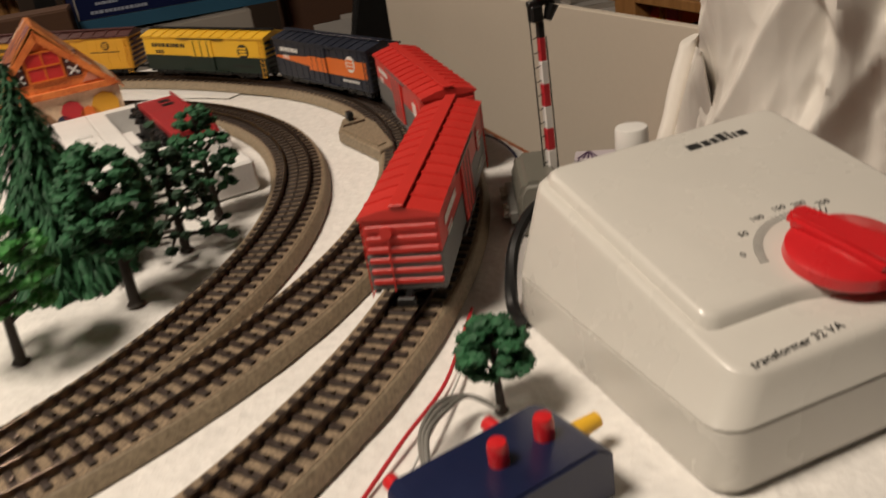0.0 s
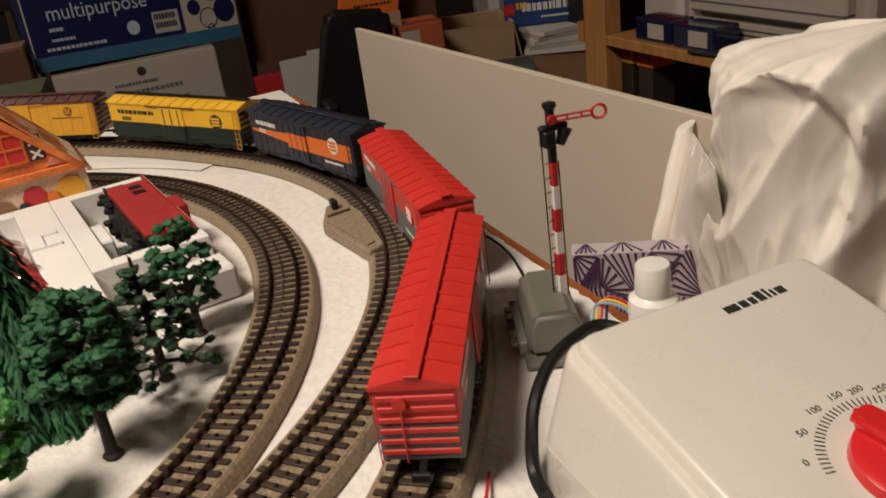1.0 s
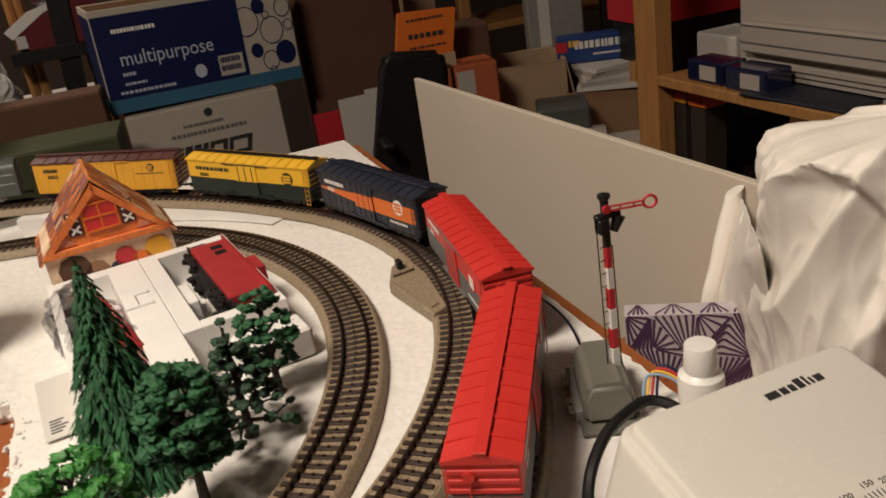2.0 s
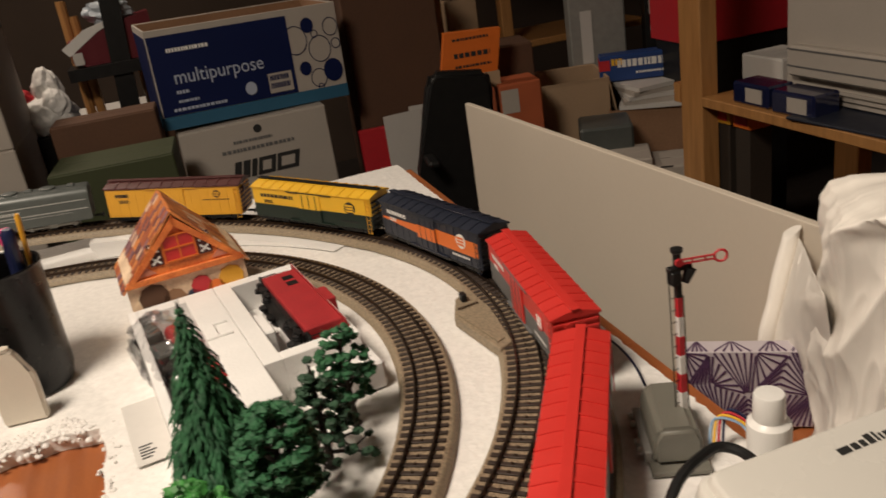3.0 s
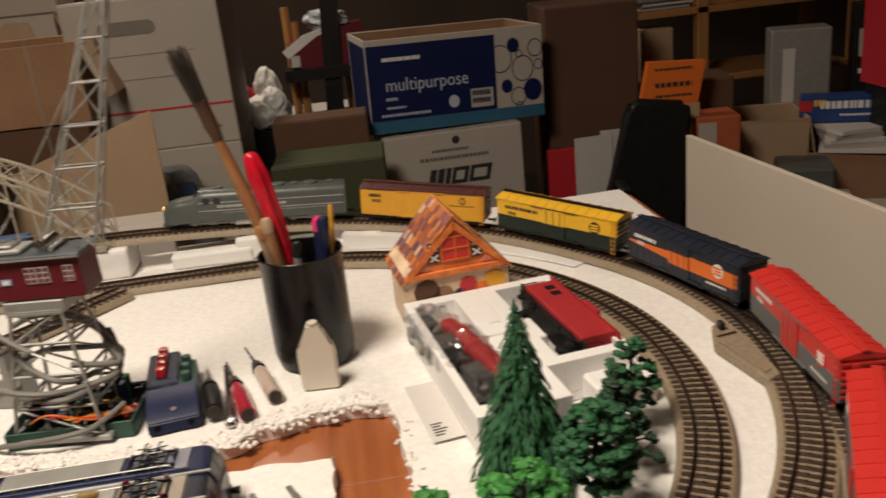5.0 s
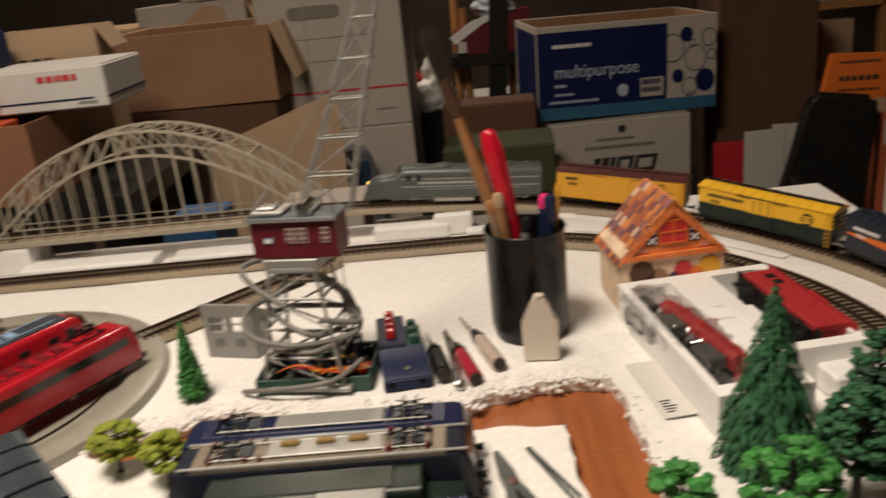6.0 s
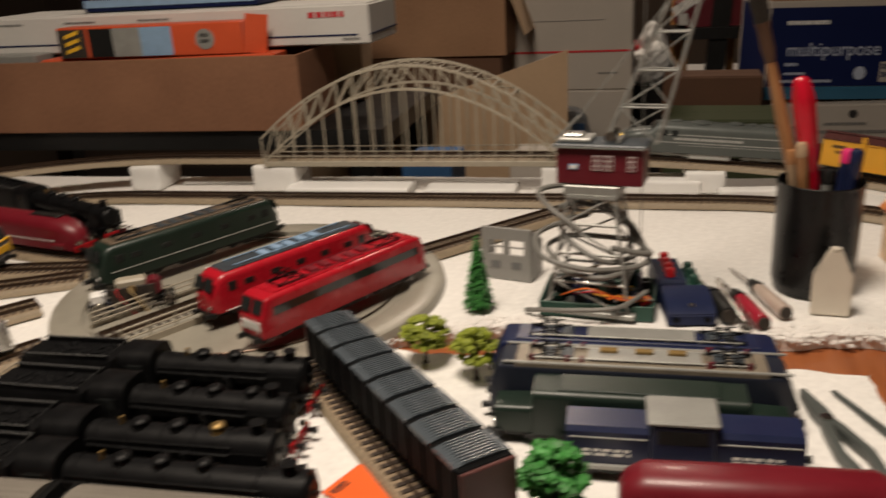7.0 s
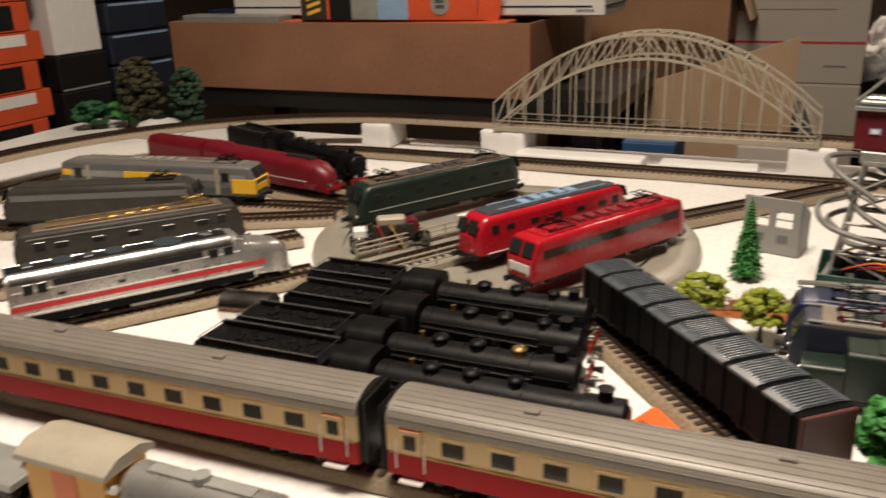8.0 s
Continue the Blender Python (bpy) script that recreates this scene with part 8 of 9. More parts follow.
def crane():
    t = thing("tower_crane", at(-0.171, 0.041, 0.0, -10), "grey lattice tower crane with dark red cab", "crane")
    sq = lambda w, d, z, x=0.0: [(x - w, -d, z), (x + w, -d, z), (x + w, d, z), (x - w, d, z)]
    tower = part("tower", B(-0.022, 0.022, -0.019, 0.019, 0.107, 0.109), "lime_grey", t)
    lattice(tower, sq(0.036, 0.03, 0.006), sq(0.020, 0.017, 0.110), 4, 0.0015)
    part("tower_head", B(-0.024, 0.024, -0.018, 0.018, 0.1085, 0.1185, bev=0.0008), "lime_grey", t)
    cab = part("cab", B(-0.0305, 0.0435, -0.017, 0.014, 0.1195, 0.1515, bev=0.0008), "cabred", t)
    part("roof", B(-0.033, 0.046, -0.0195, 0.016, 0.1515, 0.1548, bev=0.0008), "slate", cab)
    part("roof_edge", B(-0.0332, 0.0462, -0.0202, -0.0195, 0.1518, 0.1532), "lime_grey", cab)
    for x0, wide, rows_, cols_ in ((-0.0155, 0.008, 1, 1), (0.0045, 0.0085, 3, 2), (0.0145, 0.0085, 3, 2), (0.034, 0.0075, 3, 2)):
        win = part("window", B(x0 - wide / 2, x0 + wide / 2, -0.0176, -0.0166, 0.1325, 0.1455 if rows_ > 1 else 0.1375), "white" if rows_ > 1 else "skyblue", cab)
        for r_ in range(rows_):
            for c_ in range(cols_):
                px, pz = x0 - wide / 2 + wide * (c_ + 0.5) / cols_, 0.1325 + (0.013 if rows_ > 1 else 0.005) * (r_ + 0.5) / rows_
                part("pane", B(px - wide * 0.36 / cols_, px + wide * 0.36 / cols_, -0.0181, -0.0172, pz - 0.0015, pz + 0.0015), "cabred" if rows_ > 1 else "white", win)
    part("roof_gear", B(-0.030, -0.002, -0.012, 0.012, 0.1546, 0.1585, bev=0.001), "lime_grey", cab)
    part("gear_cover", B(-0.026, -0.010, -0.008, 0.008, 0.1583, 0.1612, bev=0.0012), "silver_paint", cab)
    part("winch", C((0.014, -0.010, 0.1595), (0.014, 0.012, 0.1595), 0.0048, seg=16), "steel", cab)
    boom = part("boom", C((0.022, -0.012, 0.157), (0.022, 0.012, 0.157), 0.002), "lime_grey", t)
    lattice(boom, [(0.008, -0.003, 0.1535), (0.052, -0.003, 0.1535), (0.052, 0.011, 0.1535), (0.008, 0.011, 0.1535)], [(0.0975, 0.013, 0.365), (0.1045, 0.013, 0.365), (0.1045, 0.018, 0.365), (0.0975, 0.018, 0.365)], 7, 0.0011)
    bm = bmesh.new()
    cyl(bm, (-0.034, 0.0, 0.156), (-0.014, 0.0, 0.176), 0.0012, seg=6)
    cyl(bm, (-0.014, 0.0, 0.176), (0.058, 0.0, 0.27), 0.0006, seg=5)
    part("stay", bm, "lime_grey", t)
    bm = bmesh.new()
    cyl(bm, (0.042, -0.008, 0.02), (0.040, -0.008, 0.32), 0.0005, seg=5)
    part("hoist_rope", bm, "cable_grey", t)
    part("rail_frame", B(-0.042, 0.042, -0.034, 0.034, 0.003, 0.008, bev=0.0008), "lime_grey", t)


tray = thing("electronics_tray", at(-0.167, 0.045, 0.0, -4), "dark green tray full of electronic parts under the crane", "tray")
part("tray_base", B(-0.05, 0.05, -0.034, 0.034, 0.0, 0.003), "teal_box", tray)
for a in ((-0.05, 0.05, -0.0345, -0.0325), (-0.05, 0.05, 0.0325, 0.0345), (-0.0505, -0.0485, -0.0325, 0.0325), (0.0485, 0.0505, -0.0325, 0.0325)):
    part("tray_side", B(a[0], a[1], a[2], a[3], 0.0, 0.014, bev=0.0004), "teal_box", tray)
rnd = random.Random(12)
for k in range(46):
    x, y = rnd.uniform(-0.044, 0.036), rnd.uniform(-0.029, 0.022)
    part("component", B(x, x + rnd.uniform(0.004, 0.013), y, y + rnd.uniform(0.004, 0.009), 0.003, rnd.uniform(0.008, 0.034), bev=0.0005), rnd.choice(("black", "teal_box", "black", "black", "chrome", "cobalt", "coal_black", "skyblue" if k % 5 == 0 else "black")), tray)
for k in range(5):
    x, y = rnd.uniform(-0.035, 0.035), rnd.uniform(-0.02, 0.02)
    part("capacitor", C((x, y, 0.003), (x, y, rnd.uniform(0.012, 0.02)), 0.0035, seg=12), rnd.choice(("black", "chrome")), tray)
crane()
for k in range(4):
    z, a0 = 0.050 + k * 0.011, k * 1.7
    rr = 0.044 + 0.007 * math.sin(k * 2.1)
    cable("loop of grey cable wound round the crane tower", [(-0.171 + rr * (1 + 0.22 * math.sin(q * 2.3 + k * 1.9)) * math.cos(a0 + q * 0.7), 0.041 + rr * 0.75 * (1 + 0.2 * math.cos(q * 1.7 + k)) * math.sin(a0 + q * 0.7), z + (0.008 + 0.006 * k % 3) * math.sin(q * 0.7 + k * 1.3)) for q in range(9)], 0.0025, "cable_grey")
for k, c in enumerate(("orange", "redplain", "yellow", "orange", "greycar")):
    cable("thin coloured wire from the electronics tray", [(-0.20 + 0.012 * k, 0.02 + 0.004 * k, 0.018), (-0.175 + 0.006 * k, -0.002, 0.034 - 0.003 * k), (-0.148, 0.004 + 0.003 * k, 0.022), (-0.128 + 0.002 * k, 0.018, 0.016), (-0.131, 0.034, 0.016)], 0.0008, c, "wire")
cable("grey cable end lying beside the tray", [(-0.232, 0.018, 0.003), (-0.215, 0.008, 0.008), (-0.19, 0.0, 0.012), (-0.15, 0.0, 0.016), (-0.125, 0.02, 0.024)], 0.0022, "cable_grey")

# ---- grey building part ----
gs = thing("model_shed", at(-0.26, 0.098, 0.0, -14), "light grey plastic shed front with open windows", "model building")
pl = mat("pale_grey_plastic", (0.25, 0.245, 0.23), 0.5, var=0.06, bump=0.04)
bm = bmesh.new()
for a in ((-0.026, 0.026, 0.0, 0.026), (-0.026, -0.019, 0.026, 0.042), (-0.003, 0.003, 0.026, 0.042), (0.019, 0.026, 0.026, 0.042), (-0.026, 0.026, 0.042, 0.054)):
    box(bm, a[0], a[1], -0.002, 0.002, a[2], a[3])
part("front_wall", bm, pl, gs, smooth=None)
for x in (-0.011, 0.011):
    part("window_bar", B(x - 0.008, x + 0.008, -0.001, 0.001, 0.0335, 0.0347), pl, gs)
    part("vent", B(x - 0.005, x + 0.005, -0.0026, -0.0019, 0.012, 0.0195), "greycar", gs)
for s in (-1, 1):
    bm = bmesh.new()
    prism(bm, [(0.0, 0.0), (0.030, 0.0), (0.030, 0.036), (0.0, 0.054)], s * 0.026 - 0.001, s * 0.026 + 0.001)
    part("side_wall", bm, pl, gs)

# ---- small things in the middle ----
pl_ = thing("pliers", along(-0.018, -0.112, 0.004, -0.204, 0.0), "dark grey pliers lying on the white mat", "pliers")
bm = bmesh.new()
for s in (-1, 1):
    prism(bm, [(-0.05, 0.0), (-0.048, s * 0.002), (-0.022, s * 0.0055), (-0.008, s * 0.005), (0.0, s * 0.0075), (0.03, s * 0.012), (0.056, s * 0.0085), (0.056, s * 0.004), (0.03, s * 0.0065), (-0.004, 0.0)], 0.0012, 0.0072, axis="z")
part("jaw", bm, "nyc", pl_)
part("pivot", C((-0.01, 0, 0.0006), (-0.01, 0, 0.0082), 0.0042), "steel", pl_)
tweez = thing("tweezers", along(0.004, -0.098, 0.036, -0.172, 0.0), "thin dark steel tweezers lying beside the pliers", "tweezers")
for s in (-1, 1):
    part("arm", B(-0.038, 0.03, s * 0.0018 - 0.0012, s * 0.0018 + 0.0012, 0.0002, 0.0018, bev=0.0003), "nyc", tweez, m=pose(0, 0, 0.0, 0, 0, s * 1.5))
op = thing("orange_leaflet", at(-0.292, -0.262, 0.0008, -24), "bright orange printed leaflet lying on the mat", "leaflet")
bm = bmesh.new()
rows = [[(x, -0.018, 0.0002 + 0.003 * max(0, x + 0.01) * 4), (x, 0.018, 0.0002 + 0.003 * max(0, x + 0.01) * 4), (x, 0.018, 0.0008 + 0.003 * max(0, x + 0.01) * 4), (x, -0.018, 0.0008 + 0.003 * max(0, x + 0.01) * 4)] for x in (-0.03, -0.02, -0.01, 0.0, 0.01, 0.02, 0.03)]
loft(bm, rows)
part("sheet", bm, mat("bright_orange_paper", (0.85, 0.13, 0.02), 0.6, var=0.05, bump=0), op)
bars(op, "ink", at(-0.026, -0.002, 0.001), 0.006, 0.014, 6, 1, 3, "printed_lines")
cup2 = thing("white_cotton", at(-0.209, -0.316, 0.0), "small white cotton tufts on the mat", "cotton")
for x, y, r in ((0, 0, 0.009), (0.014, -0.01, 0.007), (-0.003, 0.02, 0.006)):
    bm = bmesh.new()
    bmesh.ops.create_icosphere(bm, subdivisions=3, radius=r)
    for v in bm.verts:
        v.co *= 1 + 0.25 * noise.noise(v.co * 250)
        v.co = Vector((v.co.x + x, v.co.y + y, max(0.0, v.co.z * 0.7 + r * 0.55)))
    part("tuft", bm, "fluff", cup2)

# bare motor chassis with spoked wheels beside the turntable's bridge
wc = thing("wheel_chassis", along(-0.640, -0.040, -0.575, 0.000, 0.0036), "bare cream and steel motor chassis with spoked wheels on the turntable", "chassis")
part("frame", B(-0.040, 0.040, -0.006, 0.006, 0.006, 0.015, bev=0.001), "loco_black", wc)
part("side_plate", B(-0.018, 0.024, -0.0085, -0.0062, 0.012, 0.028, bev=0.0008), "bark", wc)
part("motor", B(-0.012, 0.016, -0.006, 0.008, 0.015, 0.034, bev=0.002), "bridge_tan", wc)
part("end_plate", B(-0.036, -0.022, -0.007, 0.007, 0.015, 0.024, bev=0.0012), "white", wc)
part("coil", C((0.022, -0.008, 0.024), (0.022, 0.008, 0.024), 0.0075, seg=18), "cabred", wc)
part("brush_cap", C((0.002, -0.0085, 0.026), (0.002, -0.0125, 0.026), 0.0035, seg=12), "brass", wc)
part("cylinder", C((0.034, -0.013, 0.011), (0.034, 0.013, 0.011), 0.005, seg=14), "steel", wc)
for x in (-0.030, -0.010, 0.010):
    for s in (-1, 1):
        part("wheel", wheel_mesh(0.0085), "steel", wc, m=at(x, s * 0.0085, 0.0085, 0 if s < 0 else 180))
        part("gear", C((x, s * 0.0105, 0.0085), (x, s * 0.0118, 0.0085), 0.0045, seg=14), "bark", wc)
for s in (-1, 1):
    part("side_rod", B(-0.032, 0.030, s * 0.0128 - 0.0006, s * 0.0128 + 0.0006, 0.0078, 0.0096), "roofgrey", wc)
for k in range(4):
    bm = bmesh.new()
    tube(bm, bezier((-0.02 + k * 0.012, -0.007, 0.026), (-0.03 + k * 0.012, -0.016, 0.036), (-0.02 + k * 0.014, -0.018, 0.016), (-0.010 + k * 0.012, -0.016, 0.003), 8), 0.0006, 5)
    part("loose_wire", bm, ("cobalt", "redplain", "cream", "black")[k], wc)

# ---- boxes, shelves and clutter round the table ----
def carton(name, m, size, material, label, cat="box", tape=None, group="boxes round the table"):
    """A closed box with its lid seam: x along the front, front face at y = 0."""
    sx, sy, sz = size
    t = thing(name, m, label, cat, group)
    part("carton", B(0, sx, 0, sy, 0, sz, bev=0.0025), material, t)
    for y0, y1 in ((0.002, sy / 2 - 0.001), (sy / 2 + 0.001, sy - 0.002)):
        part("top_flap", B(0.002, sx - 0.002, y0, y1, sz - 0.001, sz + 0.0014, bev=0.0006), material, t)
    if tape:
        part("tape", B(sx * 0.5 - 0.025, sx * 0.5 + 0.025, -0.001, 0.02, sz - 0.05, sz + 0.001, bev=0.0004), tape, t)
        part("tape", B(sx * 0.5 - 0.025, sx * 0.5 + 0.025, 0.02, sy, sz - 0.001, sz + 0.001), tape, t)
    return t


def open_carton(name, m, size, material, label, flaps=(20, 60, 100, 40), inside=None, cat="box", thick=0.004, flap_len=None):
    """An open box with four standing flaps: front face at y = 0."""
    sx, sy, sz = size
    t = thing(name, m, label, cat, "boxes round the table")
    for a in ((0, sx, 0, thick, 0, sz), (0, sx, sy - thick, sy, 0, sz), (0, thick, thick, sy - thick, 0, sz), (sx - thick, sx, thick, sy - thick, 0, sz)):
        part("side_panel", B(*a, bev=0.0008), material, t)
    part("bottom_panel", B(thick, sx - thick, thick, sy - thick, 0, thick), material, t)
    fl = flap_len or sy * 0.45
    for (x, y, w, turn), ang in zip(((0, 0, sx, 0), (sx, 0, sy, 90), (sx, sy, sx, 180), (0, sy, sy, 270)), flaps):
        if ang is None:
            continue
        part("flap", B(0.003, w - 0.003, -fl, 0, -0.0015, 0.0015), inside or material, t, m=at(x, y, sz, turn) @ pose(0, 0, 0, ang, 0, 0))
    return t


FLOOR = -0.75
UP = lambda x, z, y=-0.0012: Matrix.Translation((x, y, z)) @ pose(0, 0, 0, 90, 0, 0)

# stack behind the layout: dark box on the floor, white box, blue paper carton
carton("dark_box", at(0.15, 1.36, FLOOR, 2), (0.40, 0.34, 0.37), "card_dark", "dark brown cardboard box at the bottom of the stack")
wq = carton("white_box", at(0.176, 1.34, FLOOR + 0.37, 1), (0.338, 0.30, 0.316), "carton_grey", "white cardboard box with black print in the stack")
for k, (x, wd) in enumerate(((0.098, 0.016), (0.118, 0.016), (0.138, 0.012), (0.154, 0.040), (0.198, 0.052))):
    bm = bmesh.new()
    lean = 0.010
    prism(bm, [(x, 0.188), (x + wd, 0.188), (x + wd + lean, 0.228), (x + lean, 0.228)], -0.0014, 0.0, axis="y")
    mark = part("printed_mark", bm, "ink", wq, smooth=None)
    if wd > 0.02:
        bm = bmesh.new()
        prism(bm, [(x + 0.012, 0.197), (x + wd - 0.008, 0.197), (x + wd - 0.003, 0.219), (x + 0.017, 0.219)], -0.0020, -0.0010, axis="y")
        part("printed_gap", bm, "carton_grey", mark, smooth=None)
bars(wq, "greycar", UP(0.085, 0.258), 0.17, 0.012, 1, 14, 6, "printed_line")
bars(wq, "greycar", UP(0.115, 0.276), 0.09, 0.010, 1, 9, 7, "printed_line")
part("printed_mark", C((0.175, 0.001, 0.295), (0.175, -0.0012, 0.295), 0.0095, seg=20), "ink", wq)


def paper_carton():
    m = at(0.156, 1.355, FLOOR + 0.698, 5, 0, 1.3) @ Matrix.Diagonal((0.92, 1, 1.06, 1))
    t = open_carton("paper_carton", m, (0.468, 0.29, 0.205), "carton_grey", "blue and white printer paper carton with open top", (None, None, 80, None), "card", thick=0.005)
    part("blue_panel", B(0.003, 0.338, -0.0014, 0, 0.028, 0.192), "blue_print", t)
    part("side_panel", B(-0.0014, 0, 0.004, 0.27, 0.028, 0.19), "blue_print", t)
    for a in ((0.006, 0.462, 0.0052, 0.0066), (0.006, 0.462, 0.2834, 0.2848), (0.0052, 0.0066, 0.007, 0.283), (0.4614, 0.4628, 0.007, 0.283)):
        part("inner_lining", B(*a, 0.006, 0.203), "card", t)
    part("bottom_band", B(-0.002, 0.468, -0.0018, 0, 0.0, 0.027), "teal_print", t)
    part("side_band", B(-0.002, 0, 0.0, 0.27, 0.0, 0.027), "teal_print", t)
    pale = mat("pale_blue_print", (0.42, 0.47, 0.58), 0.6, var=0.05, bump=0)
    writing("multipurpose", 0.041, pale, t, UP(0.045, 0.092, -0.0022), depth=0.0003)
    bars(t, "white", UP(0.042, 0.165, -0.0016), 0.10, 0.012, 1, 11, 3, "printed_brand")
    bars(t, pale, UP(0.045, 0.078, -0.0016), 0.03, 0.010, 1, 4, 5, "printed_line")
    bars(t, pale, UP(0.045, 0.058, -0.0016), 0.05, 0.008, 1, 6, 9, "printed_line")
    bars(t, pale, UP(0.03, 0.042, -0.0016), 0.13, 0.009, 1, 11, 11, "printed_line")
    part("printed_seal", C((0.222, -0.001, 0.055), (0.222, -0.0024, 0.055), 0.014, seg=24), pale, t)
    part("printed_panel", B(0.268, 0.328, -0.0026, -0.001, 0.036, 0.078), "carton_grey", t)
    bars(t, "blue_print", UP(0.272, 0.074, -0.0028), 0.05, 0.034, 2, 7, 13, "printed_line")
    for x, z, r, full in ((0.388, 0.165, 0.016, 1), (0.367, 0.075, 0.015, 1), (0.438, 0.062, 0.025, 1), (0.352, 0.137, 0.03, 0), (0.412, 0.112, 0.028, 0), (0.455, 0.118, 0.014, 0), (0.398, 0.05, 0.02, 0), (0.4, 0.03, 0.007, 0), (0.447, 0.155, 0.022, 0), (0.403, 0.145, 0.008, 0)):
        bm = bmesh.new()
        if full:
            cyl(bm, (x, -0.0002, z), (x, -0.0016, z), r, seg=28)
        else:
            r = min(r, 0.466 - x)
            tube(bm, [(x + r * math.cos(a), -0.0008, z + r * math.sin(a)) for a in [k * math.pi / 18 for k in range(37)]], 0.0011, 5)
        part("printed_circle", bm, "blue_print", t)


paper_carton()
carton("brown_carton", at(0.625, 1.50, FLOOR, -6), (0.235, 0.3, 0.93), "card_dark", "tall dark brown cardboard carton standing on end")
carton("olive_box", at(-0.072, 1.10, FLOOR, -4), (0.235, 0.16, 0.705), "olive", "dark olive green box below the white storage box")
carton("brown_box", at(-0.069, 1.30, FLOOR, -3), (0.215, 0.1, 0.762), "card_dark", "low dark brown cardboard box behind the green one")

# white storage boxes with a red line
for k, (z, hh) in enumerate(((FLOOR, 0.74), (FLOOR + 0.742, 0.32))):
    sb = carton("storage_box", at(-0.46, 1.275, z, -1), (0.322, 0.30, hh), "carton_grey", "pale grey cardboard storage box with thin red line" if k else "pale grey storage box under the other one")
    if k:
        part("printed_line", B(0.002, 0.320, -0.0012, 0, 0.085, 0.0895), "redplain", sb)
        for q in (0.155, 0.205):
            part("printed_line", B(0.02, 0.26, -0.001, 0, q, q + 0.0012), "greycar", sb)
        hl_ = bmesh.new()
        prism(hl_, [(0.13 + 0.045 * sgn + 0.014 * math.cos(a), 0.262 + 0.014 * math.sin(a)) for sgn, a in [(1, -math.pi / 2 + j * math.pi / 8) for j in range(9)] + [(-1, math.pi / 2 + j * math.pi / 8) for j in range(9)]], -0.0016, 0.0, axis="y")
        part("hand_hole", hl_, "roofgrey", sb)
        bars(sb, "greycar", UP(0.245, 0.04), 0.045, 0.006, 1, 6, 4, "printed_line")
bpl = thing("plastic_bag", at(-0.285, 1.205, FLOOR, 4), "dim crumpled plastic bag with blue print before the storage box", "bag")
bm = bmesh.new()
loft(bm, [[(cx + hw * math.cos(q * math.pi / 12) * (1 + 0.10 * noise.noise(Vector((q * 1.7, z * 9, 1)))), 0.035 * math.sin(q * math.pi / 12) * (1 + 0.5 * noise.noise(Vector((q * 1.3, z * 14, 4)))), z) for q in range(24)] for z, hw, cx in ((0, 0.06, 0), (0.3, 0.062, 0), (0.55, 0.066, 0), (0.59, 0.064, 0.003), (0.62, 0.060, 0.006), (0.645, 0.056, 0.006), (0.67, 0.050, 0.006), (0.695, 0.044, 0.004), (0.712, 0.034, 0.0))])
part("bag_side", bm, mat("grey_clear_plastic", (0.2, 0.21, 0.225), 0.4, var=0.4, scale=40, bump=0.5, bscale=60, coat=0.2), bpl, smooth=60)
part("blue_print", B(-0.055, 0.05, -0.043, -0.037, 0.585, 0.622, bev=0.001), "blue_wrap", bpl)
part("blue_print", B(-0.015, 0.044, -0.040, -0.032, 0.624, 0.685, bev=0.001), "blue_wrap", bpl)
sheet_bm = bmesh.new()
prism(sheet_bm, [(-0.36, 0.0), (0.0, 0.0), (0.004, 0.866), (-0.30, 0.768), (-0.36, 0.745)], -0.003, 0.003, axis="y")
tagged(part("cardboard_sheet", sheet_bm, "card_light", None, m=at(-0.265, 0.98, FLOOR, 4, -2, 0)), "plain tan cardboard sheet leaning behind the bridge", "cardboard")

# two brown cartons at the back, the upper one open
carton("brown_carton", at(-0.79, 1.15, FLOOR, -1), (0.375, 0.32, 0.84), "card_dark", "brown cardboard carton under the open one")
open_carton("open_carton", at(-0.775, 1.148, FLOOR + 0.842, -2), (0.372, 0.30, 0.155), "card", "open brown cardboard carton with raised flaps", (None, 70, 30, 60), "card_light", flap_len=0.12)
carton("brown_carton", at(-1.02, 1.45, FLOOR, 4), (0.27, 0.3, 1.0), "card_light", "tan cardboard carton standing far behind the table")

pbx = open_carton("pale_carton", at(-0.79, 1.47, FLOOR, -3), (0.27, 0.16, 1.045), "carton_grey", "pale grey carton with a raised tan flap behind the open one", (None, 70, None, None), "card_light", flap_len=0.08)
bm = bmesh.new()
prism(bm, [(0.03, 0.9), (0.225, 0.9), (0.225, 0.985), (0.212, 1.032), (0.165, 1.036), (0.05, 0.955)], -0.006, -0.002, axis="y")
part("loose_flap", bm, "card_light", pbx)
carton("pale_carton", at(-0.68, 1.48, FLOOR + 1.047, -4), (0.17, 0.12, 0.07), "carton_grey", "small pale carton on top of the other one")

# clamp lamp
cl = thing("clamp_lamp", at(-0.755, 1.06, 0.092), "small black clamp lamp with a white rim", "lamp")
bm = bmesh.new()
lathe(bm, [(0.008, 0.02), (0.018, 0.008), (0.026, -0.022), (0.024, -0.022), (0.012, 0.0)], 20)
part("shade", bm, "black", cl)
bm = bmesh.new()
lathe(bm, [(0.027, -0.022), (0.027, -0.026), (0.004, -0.027)], 20)
part("rim", bm, "white", cl)
part("stem", C((0, 0.0, 0.015), (0.02, 0.02, 0.07), 0.004), "black", cl)
part("stand", C((0.02, 0.02, 0.07), (0.02, 0.055, -0.842), 0.006), "black", cl)

